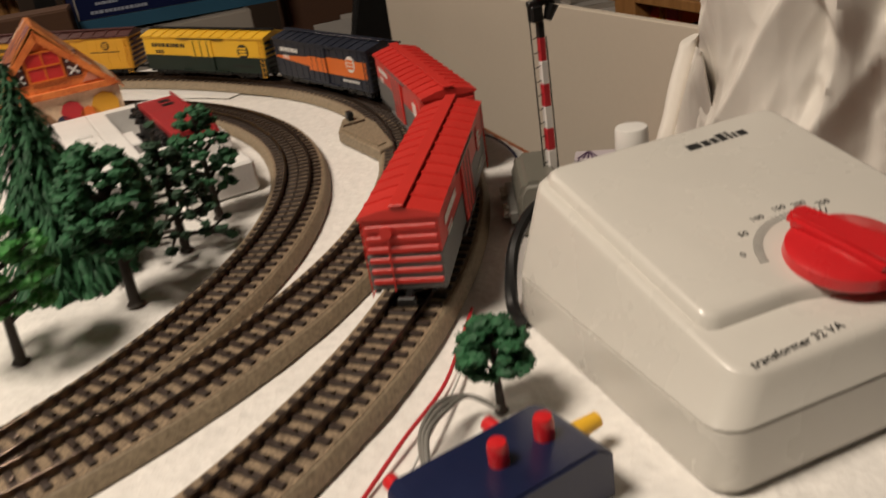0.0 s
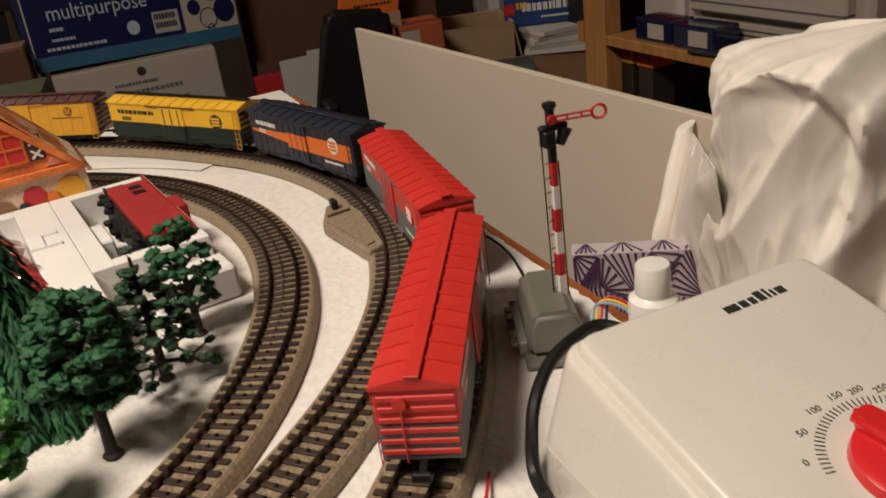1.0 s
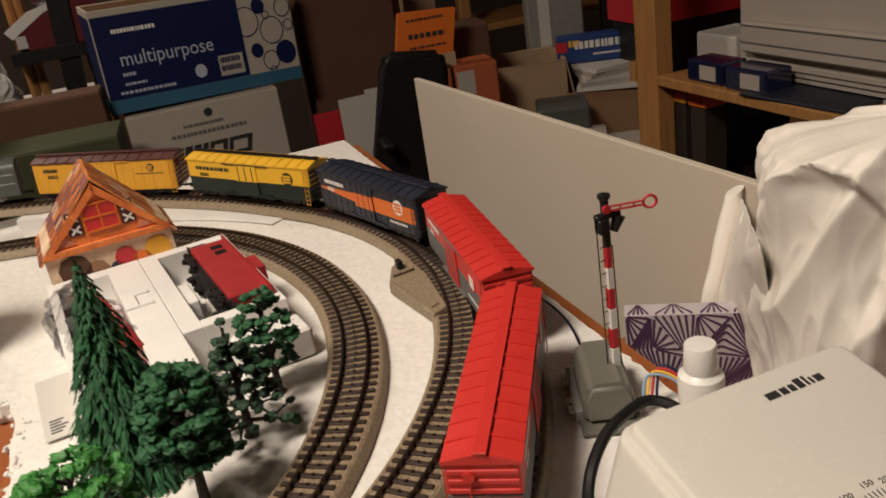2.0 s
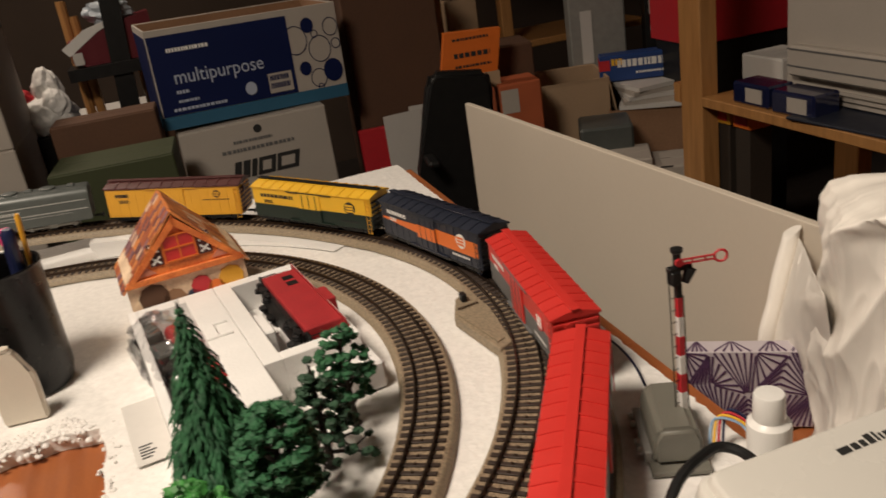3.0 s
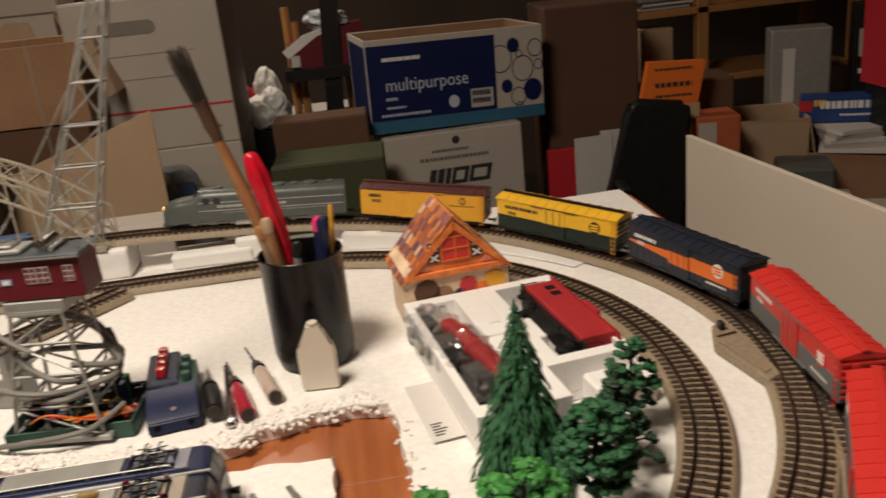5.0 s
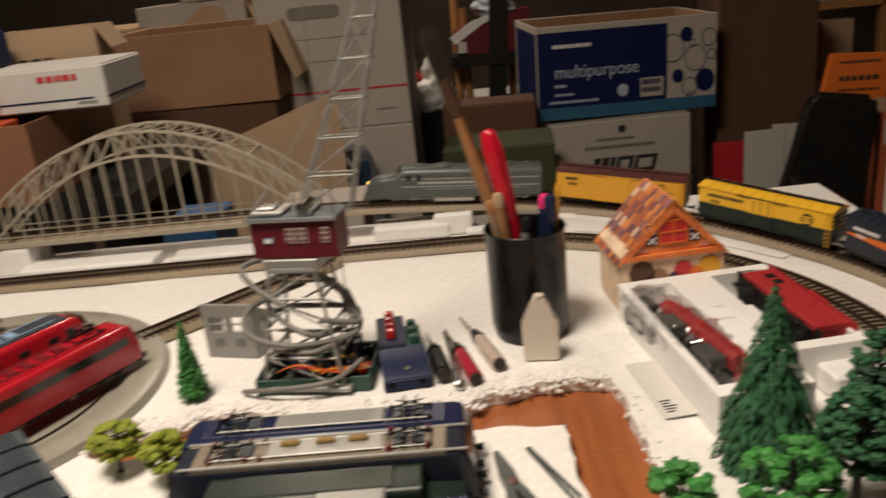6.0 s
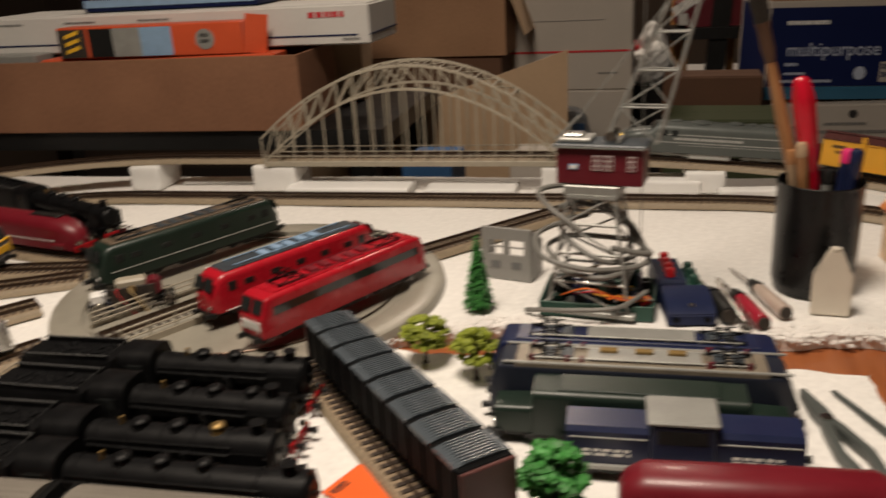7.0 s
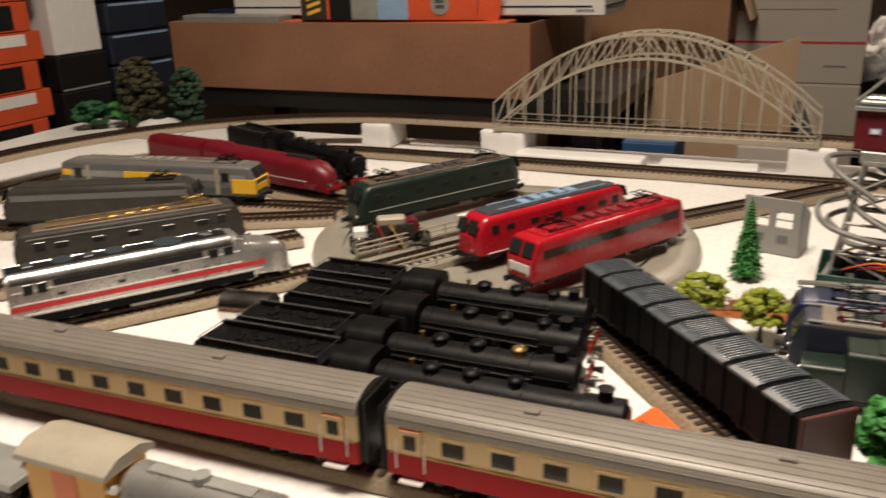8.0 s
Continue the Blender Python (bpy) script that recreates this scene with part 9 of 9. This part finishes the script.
# bench behind the layout with the long brown box of toy packets
bn = thing("bench", at(-0.98, 0.76, FLOOR), "low dark bench behind the table carrying boxes", "bench")
part("top", B(-0.42, 0.46, -0.2, 0.2, 0.775, 0.806), "black", bn)
for x in (-0.38, 0.42):
    for y in (-0.17, 0.17):
        part("leg", B(x - 0.02, x + 0.02, y - 0.02, y + 0.02, 0, 0.775), "black", bn)
open_carton("long_carton", at(-1.345, 0.552, 0.057, 0), (0.70, 0.17, 0.118), "card_red", "long open brown cardboard box full of toy packets", (None, None, None, None))
for x0, x1, zt, colour, lab in ((-1.33, -1.12, 0.185, "lime_grey", "grey and purple toy packet"), (-1.11, -0.69, 0.176, "redorange", "flat orange toy packet"), (-1.325, -1.15, 0.19, "cobalt", "blue toy packet")):
    pk = thing("toy_packet", at(x0, 0.572 if colour != "cobalt" else 0.64, 0.062), lab + " standing inside the long carton", "toy packet", "toy packets")
    part("packet", B(0, x1 - x0, 0, 0.05, 0, zt - 0.062, bev=0.002), colour, pk)
tp = thing("toy_packet", at(-1.065, 0.566, 0.1768, 1), "orange toy packet with silver and blue printed panels", "toy packet", "toy packets")
part("packet", B(0, 0.325, 0, 0.045, 0, 0.05, bev=0.0015), "redorange", tp)
part("flap", B(0, 0.036, -0.0008, 0.0008, 0, 0.06, bev=0.0004), "redorange", tp, m=at(0.325, 0.001, 0.002, 32, 0, 8))
for x0, x1, k in ((0.002, 0.052, "bark"), (0.058, 0.10, "black"), (0.10, 0.15, "lime_grey"), (0.15, 0.205, "skyblue")):
    part("printed_panel", B(x0, x1, -0.001, 0.0, 0.002, 0.047), k, tp)
for q in range(3):
    bm = bmesh.new()
    prism(bm, [(0.014, 0.008 + q * 0.012), (0.040, 0.016 + q * 0.012), (0.040, 0.022 + q * 0.012), (0.014, 0.014 + q * 0.012)], -0.0016, -0.0008, axis="y")
    part("printed_stripe", bm, "yellow_bright", tp)
part("printed_badge", C((0.262, 0, 0.025), (0.262, -0.0014, 0.025), 0.016, seg=20), "lime_grey", tp)
bars(tp, "ink", UP(0.254, 0.034, -0.0016), 0.016, 0.018, 2, 3, 5, "printed_line")
mb = carton("model_box", at(-1.245, 0.62, 0.1805, 0), (0.70, 0.16, 0.062), "carton_white", "long flat white model box with blue line")
part("printed_line", B(0.0, 0.68, -0.001, 0, 0.014, 0.0165), "blue_print", mb)
part("printed_line", B(0.70, 0.7012, 0.0, 0.16, 0.014, 0.0165), "blue_print", mb)
bars(mb, "redplain", UP(0.60, 0.052), 0.062, 0.013, 1, 5, 2, "printed_brand")
bars(mb, "greycar", UP(0.655, 0.011), 0.03, 0.005, 1, 4, 3, "printed_line")
for x in (0.02, 0.16, 0.3):
    bars(mb, "greycar", UP(x, 0.052), 0.06, 0.004, 1, 6, int(x * 50), "printed_line")
pk = thing("plastic_packet", at(-1.06, 0.64, 0.2447, 2), "blue and clear plastic packet lying on the white box", "packet")
part("packet", B(0, 0.32, 0, 0.11, 0, 0.058, bev=0.008, seg=2), "blue_print", pk)
part("lower_band", B(0.006, 0.314, -0.0012, 0.001, 0.008, 0.02), "skyblue", pk)
part("printed_wave", B(0.10, 0.30, -0.0012, 0.001, 0.0215, 0.031), "teal_print", pk)
part("label", B(0.02, 0.09, -0.0014, 0.001, 0.0215, 0.05), "carton_grey", pk)
ob_ = open_carton("small_carton", at(-0.790, 0.80, 0.0565, 6), (0.165, 0.1, 0.235), "card_light", "small tan open carton behind the white box", (None, 60, None, 50), "card_light")
bars(ob_, "ink", UP(0.03, 0.19), 0.06, 0.008, 1, 3, 2, "printed_line")

# blue box and dark packets in the gap behind the table
carton("blue_box", at(-0.510, 0.62, FLOOR, 0), (0.085, 0.12, 0.735), mat("mid_blue_card", (0.03, 0.10, 0.24), 0.6, var=0.1, scale=10, bump=0.05), "plain blue box in the gap behind the table")
carton("grey_box", at(-0.335, 0.66, FLOOR, 0), (0.14, 0.12, 0.73), "carton_grey", "pale grey printed box in the gap behind the table")

# red folder, white papers, dark chair back
fd = thing("red_folder", at(0.605, 1.46, FLOOR, -4), "red folder standing upright among white papers", "folder")
part("cover", B(0, 0.095, 0, 0.02, 0, 0.578, bev=0.003), "redplain", fd)
pp = thing("paper_stack", at(0.66, 1.40, FLOOR, 3), "stack of white papers leaning behind the folder", "paper")
for k in range(2):
    part("sheet", B(k * 0.05, 0.10 + k * 0.06, k * 0.006, k * 0.006 + 0.003, 0, 0.615 + k * 0.012), "carton_white", pp, m=pose(0, 0, 0, 0, 2 * k, 0))
ch = thing("chair", at(0.772, 1.19, FLOOR, -8), "black office chair with padded back among the boxes", "chair")
bm = bmesh.new()
prism(bm, [(-0.115, 0.37), (0.062, 0.37), (0.080, 0.52), (0.098, 0.69), (0.088, 0.722), (-0.036, 0.738), (-0.052, 0.715), (-0.098, 0.52)], -0.02, 0.02, axis="y")
bmesh.ops.bevel(bm, geom=list(bm.edges), offset=0.012, segments=3, affect="EDGES")
part("backrest", bm, "black", ch, smooth=60)
part("seat", B(-0.1, 0.1, -0.2, 0.0, 0.36, 0.41, bev=0.015, seg=2), "black", ch, smooth=60)
part("post", C((0, -0.1, 0.05), (0, -0.1, 0.37), 0.02), "black", ch)
for k in range(5):
    a = k * 1.2566
    part("foot", C((0, -0.1, 0.05), (0.16 * math.cos(a), -0.1 + 0.16 * math.sin(a), 0.015), 0.014, 0.01), "black", ch)
part("armrest", B(-0.085, -0.06, -0.1, 0.0, 0.545, 0.56, bev=0.005), "black", ch)

# orange printed bag on a brown box
carton("brown_box", at(0.885, 1.33, FLOOR, -12), (0.15, 0.14, 0.74), "card_dark", "dark brown box under the orange packet")
og = thing("orange_packet", at(0.775, 1.245, -0.045, -10), "bright orange printed packet on top of the chair", "packet")
bm = bmesh.new()
prism(bm, [(0, 0), (0.132, 0.0), (0.15, 0.094), (0.02, 0.1)], 0.0, 0.03, axis="y")
part("packet", bm, "orange", og)
part("lower_flap", B(-0.004, 0.136, 0.0, 0.03, -0.036, 0.0), "card_light", og)
for z, n, q in ((0.085, 9, 2), (0.052, 6, 5), (0.024, 8, 8)):
    bars(og, "ink", UP(0.035, z, -0.001), 0.085, 0.016 if z == 0.052 else 0.008, 1, n, q, "printed_line")
part("stand", B(0.03, 0.1, 0.004, 0.03, -0.70, -0.036), "card_dark", og)

sbx = carton("small_box", at(0.893, 1.20, FLOOR, -10), (0.10, 0.10, 0.672), "orange_dim", "dull orange box with a grey panel beside the chair")
part("printed_panel", B(0.004, 0.045, -0.0012, 0, 0.605, 0.66), "carton_grey", sbx)

# open tan boxes and papers at the right
open_carton("tan_carton", at(1.03, 1.34, FLOOR, -18), (0.2, 0.2, 0.62), "card_light", "tan open carton with raised flaps", (100, 80, 40, 20), "card_light", flap_len=0.09)
open_carton("tan_carton", at(1.20, 1.25, FLOOR, -30), (0.24, 0.22, 0.54), "card", "brown open carton full of papers", (None, None, 50, None), "card_light")
for k in range(5):
    tagged(part("paper_sheet", B(0, 0.16, 0, 0.12, 0, 0.010), "carton_grey" if k % 2 else "carton_white", None, m=at(1.22 + 0.01 * k, 1.235 - 0.008 * k, -0.209 + 0.0105 * k, -34 + 9 * k)), "loose grey and white papers on the brown carton", "paper", "loose papers")
bx = carton("bag_box", at(1.225, 1.33, -0.155, -26), (0.19, 0.05, 0.066), "folder_blue", "blue printed packet of bags with white lettering")
bars(bx, "white", UP(0.045, 0.054), 0.135, 0.028, 1, 8, 3, "printed_line")
bars(bx, "yellow_bright", UP(0.03, 0.058), 0.03, 0.024, 1, 2, 4, "printed_number")
bars(bx, "white", UP(0.09, 0.022), 0.07, 0.008, 1, 9, 6, "printed_line")
part("red_corner", B(-0.001, 0.026, -0.001, 0.05, 0.03, 0.056), "redplain", bx)
part("stand", B(0.02, 0.15, 0.06, 0.16, -0.595, 0.0), "card_dark", bx)
bk = thing("binder", at(1.235, 1.50, FLOOR, -20), "tall grey binder standing on a box", "binder")
part("cover", B(0, 0.15, 0, 0.10, 0.56, 0.81, bev=0.004), "lime_grey", bk)
part("spine_label", B(0.03, 0.06, -0.0012, 0.0, 0.62, 0.76), "carton_white", bk)
part("stand", B(-0.01, 0.17, -0.01, 0.14, 0, 0.56), "card_dark", bk)
bw = carton("printed_box", at(1.42, 1.42, FLOOR, -25), (0.10, 0.1, 0.86), "black", "black and white printed box standing on the shelf")
part("printed_panel", B(0.01, 0.09, -0.0012, 0, 0.73, 0.80), "carton_grey", bw)
part("printed_panel", B(0.05, 0.085, -0.0016, 0, 0.64, 0.70), "white", bw)
bars(bw, "white", UP(0.012, 0.70), 0.03, 0.02, 1, 3, 2, "printed_brand")
dk = thing("grey_case", at(1.04, 1.10, FLOOR, -25), "dark grey case leaning behind the white board", "case")
part("body", B(0, 0.12, 0, 0.13, 0, 0.555, bev=0.006), "nyc", dk)
for k, (x, y) in enumerate(((1.0, 1.02), (1.10, 0.96))):
    pb = carton("flat_box", at(x, y, FLOOR, -28), (0.15, 0.12, 0.50 - 0.02 * k), "carton_grey", "pale flat box with a dark stripe behind the board")
    part("stripe", B(0.05, 0.075, -0.001, 0.12, 0.499 - 0.02 * k, 0.5012 - 0.02 * k), "black", pb)


# ---- pine shelf unit ----
def shelf_unit():
    t = thing("shelf_unit", at(1.2, 0.87, FLOOR), "orange pine shelf unit loaded with boxes and cables", "shelf")
    for x, y in ((0, 0), (0.4, 0), (0.0, -0.95), (0.4, -0.95)):
        part("post", B(x - 0.02, x + 0.02, y - 0.036, y + 0.036, 0, 1.5, bev=0.002), "shelf_wood", t)
    for z in (0.12, 0.635, 1.15):
        part("shelf_board", B(-0.022, 0.45, -0.99, -0.038, z - 0.012, z + 0.008, bev=0.002), "shelf_wood", t)
    part("cross_bar", B(-0.02, 0.02, 0.038, 0.06, 0.62, 0.66), "shelf_wood", t)


shelf_unit()
SH = FLOOR + 0.643
pr = thing("printer", at(1.27, 0.30, SH, 0), "beige ribbed printer standing on the pine shelf", "printer")
part("case", B(0, 0.3, 0, 0.40, 0.014, 0.2, bev=0.006), "carton_grey", pr)
part("tray", B(-0.02, 0.02, 0.03, 0.37, 0.05, 0.105, bev=0.004), "carton_grey", pr)
for k in range(4):
    part("rib", B(-0.006, 0.01, 0.005, 0.395, 0.0 + k * 0.009, 0.005 + k * 0.009), "carton_grey", pr)
for k in range(2):
    part("slot", B(-0.0215, 0.0, 0.03, 0.37, 0.068 + k * 0.03, 0.0705 + k * 0.03), "greycar", pr)
for y, k in ((0.70, 0), (0.585, 1)):
    bp_ = thing("blister_pack", at(1.19, y - 0.05, SH, 3 * k), "dark blue ink packet in clear wrapping on the shelf", "packet", "ink packets")
    part("packet", B(0, 0.06, 0, 0.1, 0, 0.042, bev=0.004), "navy_gloss", bp_)
    part("label", B(-0.0012, 0.0, 0.015, 0.06, 0.008, 0.034), "carton_grey", bp_)
tagged(part("flat_packet", B(0, 0.1, 0, 0.22, 0, 0.006, bev=0.002), "navy", None, m=at(1.185, 0.36, SH, 4)), "flat dark blue packets lying on the pine shelf", "packet")
tagged(part("cable_bundle", C((1.23, 0.20, SH + 0.02), (1.29, 0.24, SH + 0.02), 0.02, 0.018), "black", None), "dark bundle of cable on the pine shelf", "cable")
wbx = carton("white_carton", at(1.30, 0.745, SH, 0), (0.10, 0.12, 0.06), "carton_white", "small white carton on the pine shelf")
rb = carton("red_box", at(1.345, 1.10, -0.062, -4), (0.27, 0.2, 0.25), "redplain", "large plain red box on a dark stand behind the shelf")
part("stand", B(0.01, 0.26, 0.01, 0.19, -0.688, -0.002), "black", rb)
for k in range(2):
    cbx = carton("candle_box", at(1.22, 0.80 - k * 0.062, SH - 0.062, 2), (0.06, 0.05, 0.036), "orange" if k else "yellow", "small red and yellow packet under the shelf")
    part("printed_panel", B(-0.0012, 0, 0.008, 0.042, 0.008, 0.028), "redplain", cbx)
    part("stand", B(0.004, 0.056, 0.004, 0.046, -0.469, -0.001), "bark", cbx)

# black stand, wooden frame and plastic bag far behind
ps = thing("black_stand", at(0.03, 1.72, FLOOR, 0), "tall black metal stand with a cross shelf", "stand")
part("post", B(-0.024, 0.024, -0.02, 0.02, 0, 1.5), "black", ps, m=pose(0, 0, 0, 0, 4, 0))
part("cross_shelf", B(-0.07, 0.32, -0.03, 0.1, 0.80, 0.83), "black", ps)
part("foot", B(-0.1, 0.16, -0.12, 0.12, 0, 0.03), "black", ps)
fr = thing("easel", at(0.0, 1.80, FLOOR, 0), "light wooden easel frame behind the black stand", "easel")
for a, b in (((-0.03, 0, 0), (-0.02, 0, 0.99)), ((0.01, 0, 0), (0.0, 0, 0.95)), ((0.08, 0.02, 0), (0.09, 0.02, 0.86)), ((0.13, 0.02, 0), (0.13, 0.02, 0.86))):
    part("bar", C(a, b, 0.012, seg=8), "shelf_wood", fr)
rc = thing("red_box", at(0.05, 1.74, FLOOR + 0.831, 4), "dark red tilted box with torn white edge on the stand", "box")
bm = bmesh.new()
prism(bm, [(-0.075, 0.012), (-0.045, 0.0), (0.13, 0.0), (0.13, 0.108), (0.03, 0.092), (-0.075, 0.062)], -0.03, 0.05, axis="y")
part("red_side", bm, "cabred", rc)
bm = bmesh.new()
prism(bm, [(-0.092, 0.050), (-0.078, 0.030), (0.0, 0.078), (0.04, 0.094), (0.035, 0.104), (-0.03, 0.088)], -0.034, -0.0305, axis="y")
part("white_edge", bm, "white", rc)
part("white_label", B(-0.072, -0.048, -0.034, -0.0305, 0.006, 0.036, bev=0.001), "carton_white", rc)
cp = thing("crumpled_plastic", at(0.085, 1.75, FLOOR + 0.925, 0), "pale blue crumpled plastic wrapping lying on the red box", "wrapping")
bm = bmesh.new()
bmesh.ops.create_icosphere(bm, subdivisions=4, radius=1)
for v in bm.verts:
    f = 1 + 0.5 * (0.3 - abs(noise.noise(v.co * 1.8 + Vector((3, 0, 1)))) * 1.6) + 0.16 * (0.3 - abs(noise.noise(v.co * 4.5)) * 1.6)
    v.co = Vector((v.co.x * 0.055, v.co.y * 0.035, max(v.co.z, -0.55) * 0.036)) * f + Vector((0, 0, 0.021))
part("wrapping", bm, mat("pale_blue_plastic", (0.42, 0.47, 0.52), 0.3, var=0.15, scale=40, bump=0.3, bscale=90), cp, smooth=35)
tagged(part("white_shelf", B(-0.16, 0.42, -0.06, 0.12, 0.0, 0.02), "carton_white", None, m=at(0.02, 1.86, -0.075)), "white painted shelf edge behind the boxes", "shelf")
part("support", B(-0.1, 0.36, 0, 0.1, -0.675, 0), "card_dark", bpy.data.objects["white_shelf"])
pbag = thing("plastic_bag", at(-0.105, 1.60, -0.045), "crumpled white and red plastic shopping bag", "bag")
for nm, c, r, k, sd in (("bag_body", (0.0, 0, 0.042), (0.074, 0.055, 0.050), "white", 2), ("bag_lobe", (0.018, 0.010, 0.098), (0.036, 0.034, 0.056), "white", 5), ("bag_lobe", (0.030, -0.025, 0.068), (0.034, 0.030, 0.040), "white", 9), ("red_print", (-0.038, 0.004, 0.086), (0.026, 0.024, 0.026), "redplain", 7)):
    bm = bmesh.new()
    bmesh.ops.create_icosphere(bm, subdivisions=5, radius=1)
    for v in bm.verts:
        f = 1 + 0.14 * (0.4 - abs(noise.noise(v.co * 1.4 + Vector((sd, 0, 0)))) * 2) + 0.05 * (0.4 - abs(noise.noise(v.co * 4 + Vector((0, sd, 0)))) * 2)
        v.co = Vector((v.co.x * r[0] * (1 - 0.25 * max(0, v.co.z)), v.co.y * r[1], v.co.z * r[2])) * f + Vector(c)
    part(nm, bm, k, pbag, smooth=70)
part("perch", B(-0.1, 0.1, -0.06, 0.08, -0.705, 0.0), "black", pbag)

# far left: racks of model boxes, trees, round sign
rk = thing("box_rack", at(-1.72, 0.40, FLOOR, 0), "stack of orange and white model boxes with dark fronts", "boxes")
for k in range(9):
    z = 0.56 + k * 0.058
    bxx = part("model_box", B(0, 0.03, 0.0, 0.145, z, z + 0.056, bev=0.001), "redorange", rk, m=pose(0, 0.02 * (k % 2), 0, 0, 0, 0))
    part("label", B(0.03, 0.031, 0.0, 0.105, z + 0.03 if k % 2 else z + 0.004, z + 0.052 if k % 2 else z + 0.05), "white" if k % 2 else "blackpaint", bxx)
part("stand", B(-0.1, 0.03, -0.05, 0.18, 0, 0.558), "black", rk)
rk = thing("box_stack", at(-1.72, 0.595, FLOOR, 0), "stack of black boxes with a white carton on top", "boxes")
for k in range(4):
    z = 0.55 + k * 0.075
    part("black_box", B(-0.1, 0.03, 0, 0.14, z, z + 0.073, bev=0.003), "black", rk)
    part("edge_line", B(0.03, 0.0312, 0.003, 0.137, z + 0.001, z + 0.005), "lime_grey", rk)
part("white_carton", B(-0.1, 0.03, 0.0, 0.13, 0.85, 1.05, bev=0.003), "white", rk)
part("stand", B(-0.1, 0.025, 0, 0.14, 0, 0.55), "black", rk)
rk = thing("box_stack", at(-1.72, 0.76, FLOOR, 0), "stack of dark blue and black cases", "boxes")
for k in range(4):
    z = 0.74 + k * 0.07
    part("case", B(-0.1, 0.02, 0, 0.2, z, z + 0.067, bev=0.004), "navy", rk)
    part("edge_line", B(0.02, 0.0212, 0.01, 0.19, z + 0.06, z + 0.065), "skyblue", rk)
part("stand", B(-0.1, 0.02, 0, 0.2, 0, 0.74), "black", rk)
leafy(at(-1.318, 0.43), "dark brownish green model tree in the far corner", 0.128, 0.036, "leaf_brown", 31, 170, 0.0075, 0.15, limbs=16)
leafy(at(-1.226, 0.435), "dark green model tree in the far corner", 0.112, 0.026, "leaf_deep", 33, 130, 0.0068, 0.12, limbs=14)
leafy(at(-1.415, 0.40), "round green model bush in the far corner", 0.05, 0.03, "leaf_dark", 35, 80, 0.0065, 0.2, name="bush", limbs=7)
leafy(at(-1.37, 0.44), "round green model bush in the far corner", 0.055, 0.028, "leaf_mid", 37, 40, 0.009, 0.2, name="bush", limbs=7)
leafy(at(-1.33, 0.02), "small dark green bush at the table's far edge", 0.05, 0.022, "leaf_dark", 39, 30, 0.008, 0.2, name="bush", limbs=7)
leafy(at(-1.07, 0.02), "tiny dark green bush behind the parked locomotives", 0.032, 0.014, "leaf_dark", 41, 24, 0.006, 0.2, name="bush", limbs=6)
sg = thing("round_sign", at(-1.262, 0.40, 0.0, 12), "white oval lid with a black emblem", "lid")
bm = bmesh.new()
lathe(bm, [(0.042, 0.0), (0.044, 0.006), (0.034, 0.020), (0.012, 0.027), (0.002, 0.028)], 28)
part("lid", bm, "white", sg)
bm = bmesh.new()
lathe(bm, [(0.013, 0.027), (0.012, 0.031), (0.002, 0.032)], 16)
part("emblem", bm, "black", sg)

# pine shelf against the back with magazines and a small tan box
bs = thing("shelf_unit", at(0.93, 1.75, FLOOR), "narrow pine shelf at the back with magazines on it", "shelf")
for x, y in ((0.0, 0.0), (0.215, 0.0), (0.70, 0.0), (0.0, 0.26), (0.70, 0.26)):
    part("post", B(x, x + 0.034, y, y + 0.034, 0, 1.5, bev=0.002), "shelf_wood", bs)
for z in (0.30, 0.66, 0.862, 1.2):
    part("shelf_board", B(0.036, 0.70, 0.0, 0.29, z - 0.012, z + 0.008, bev=0.002), "shelf_wood", bs)
for k in range(6):
    tagged(part("magazine", B(0, 0.15, 0, 0.2, 0, 0.006, bev=0.0008), ("carton_grey", "greycar", "carton_white", "nyc", "lime_grey", "carton_grey")[k], None, m=at(0.985 + 0.004 * (k % 3), 1.78, FLOOR + 0.8705 + 0.0062 * k, 3 * (k % 2))), "thin magazine in a pile on the back shelf", "magazine", "magazines on the back shelf")
tbx = carton("tan_box", at(0.985, 1.765, FLOOR + 0.6685, -3), (0.09, 0.10, 0.15), "card_light", "small tan box on the lower back shelf")
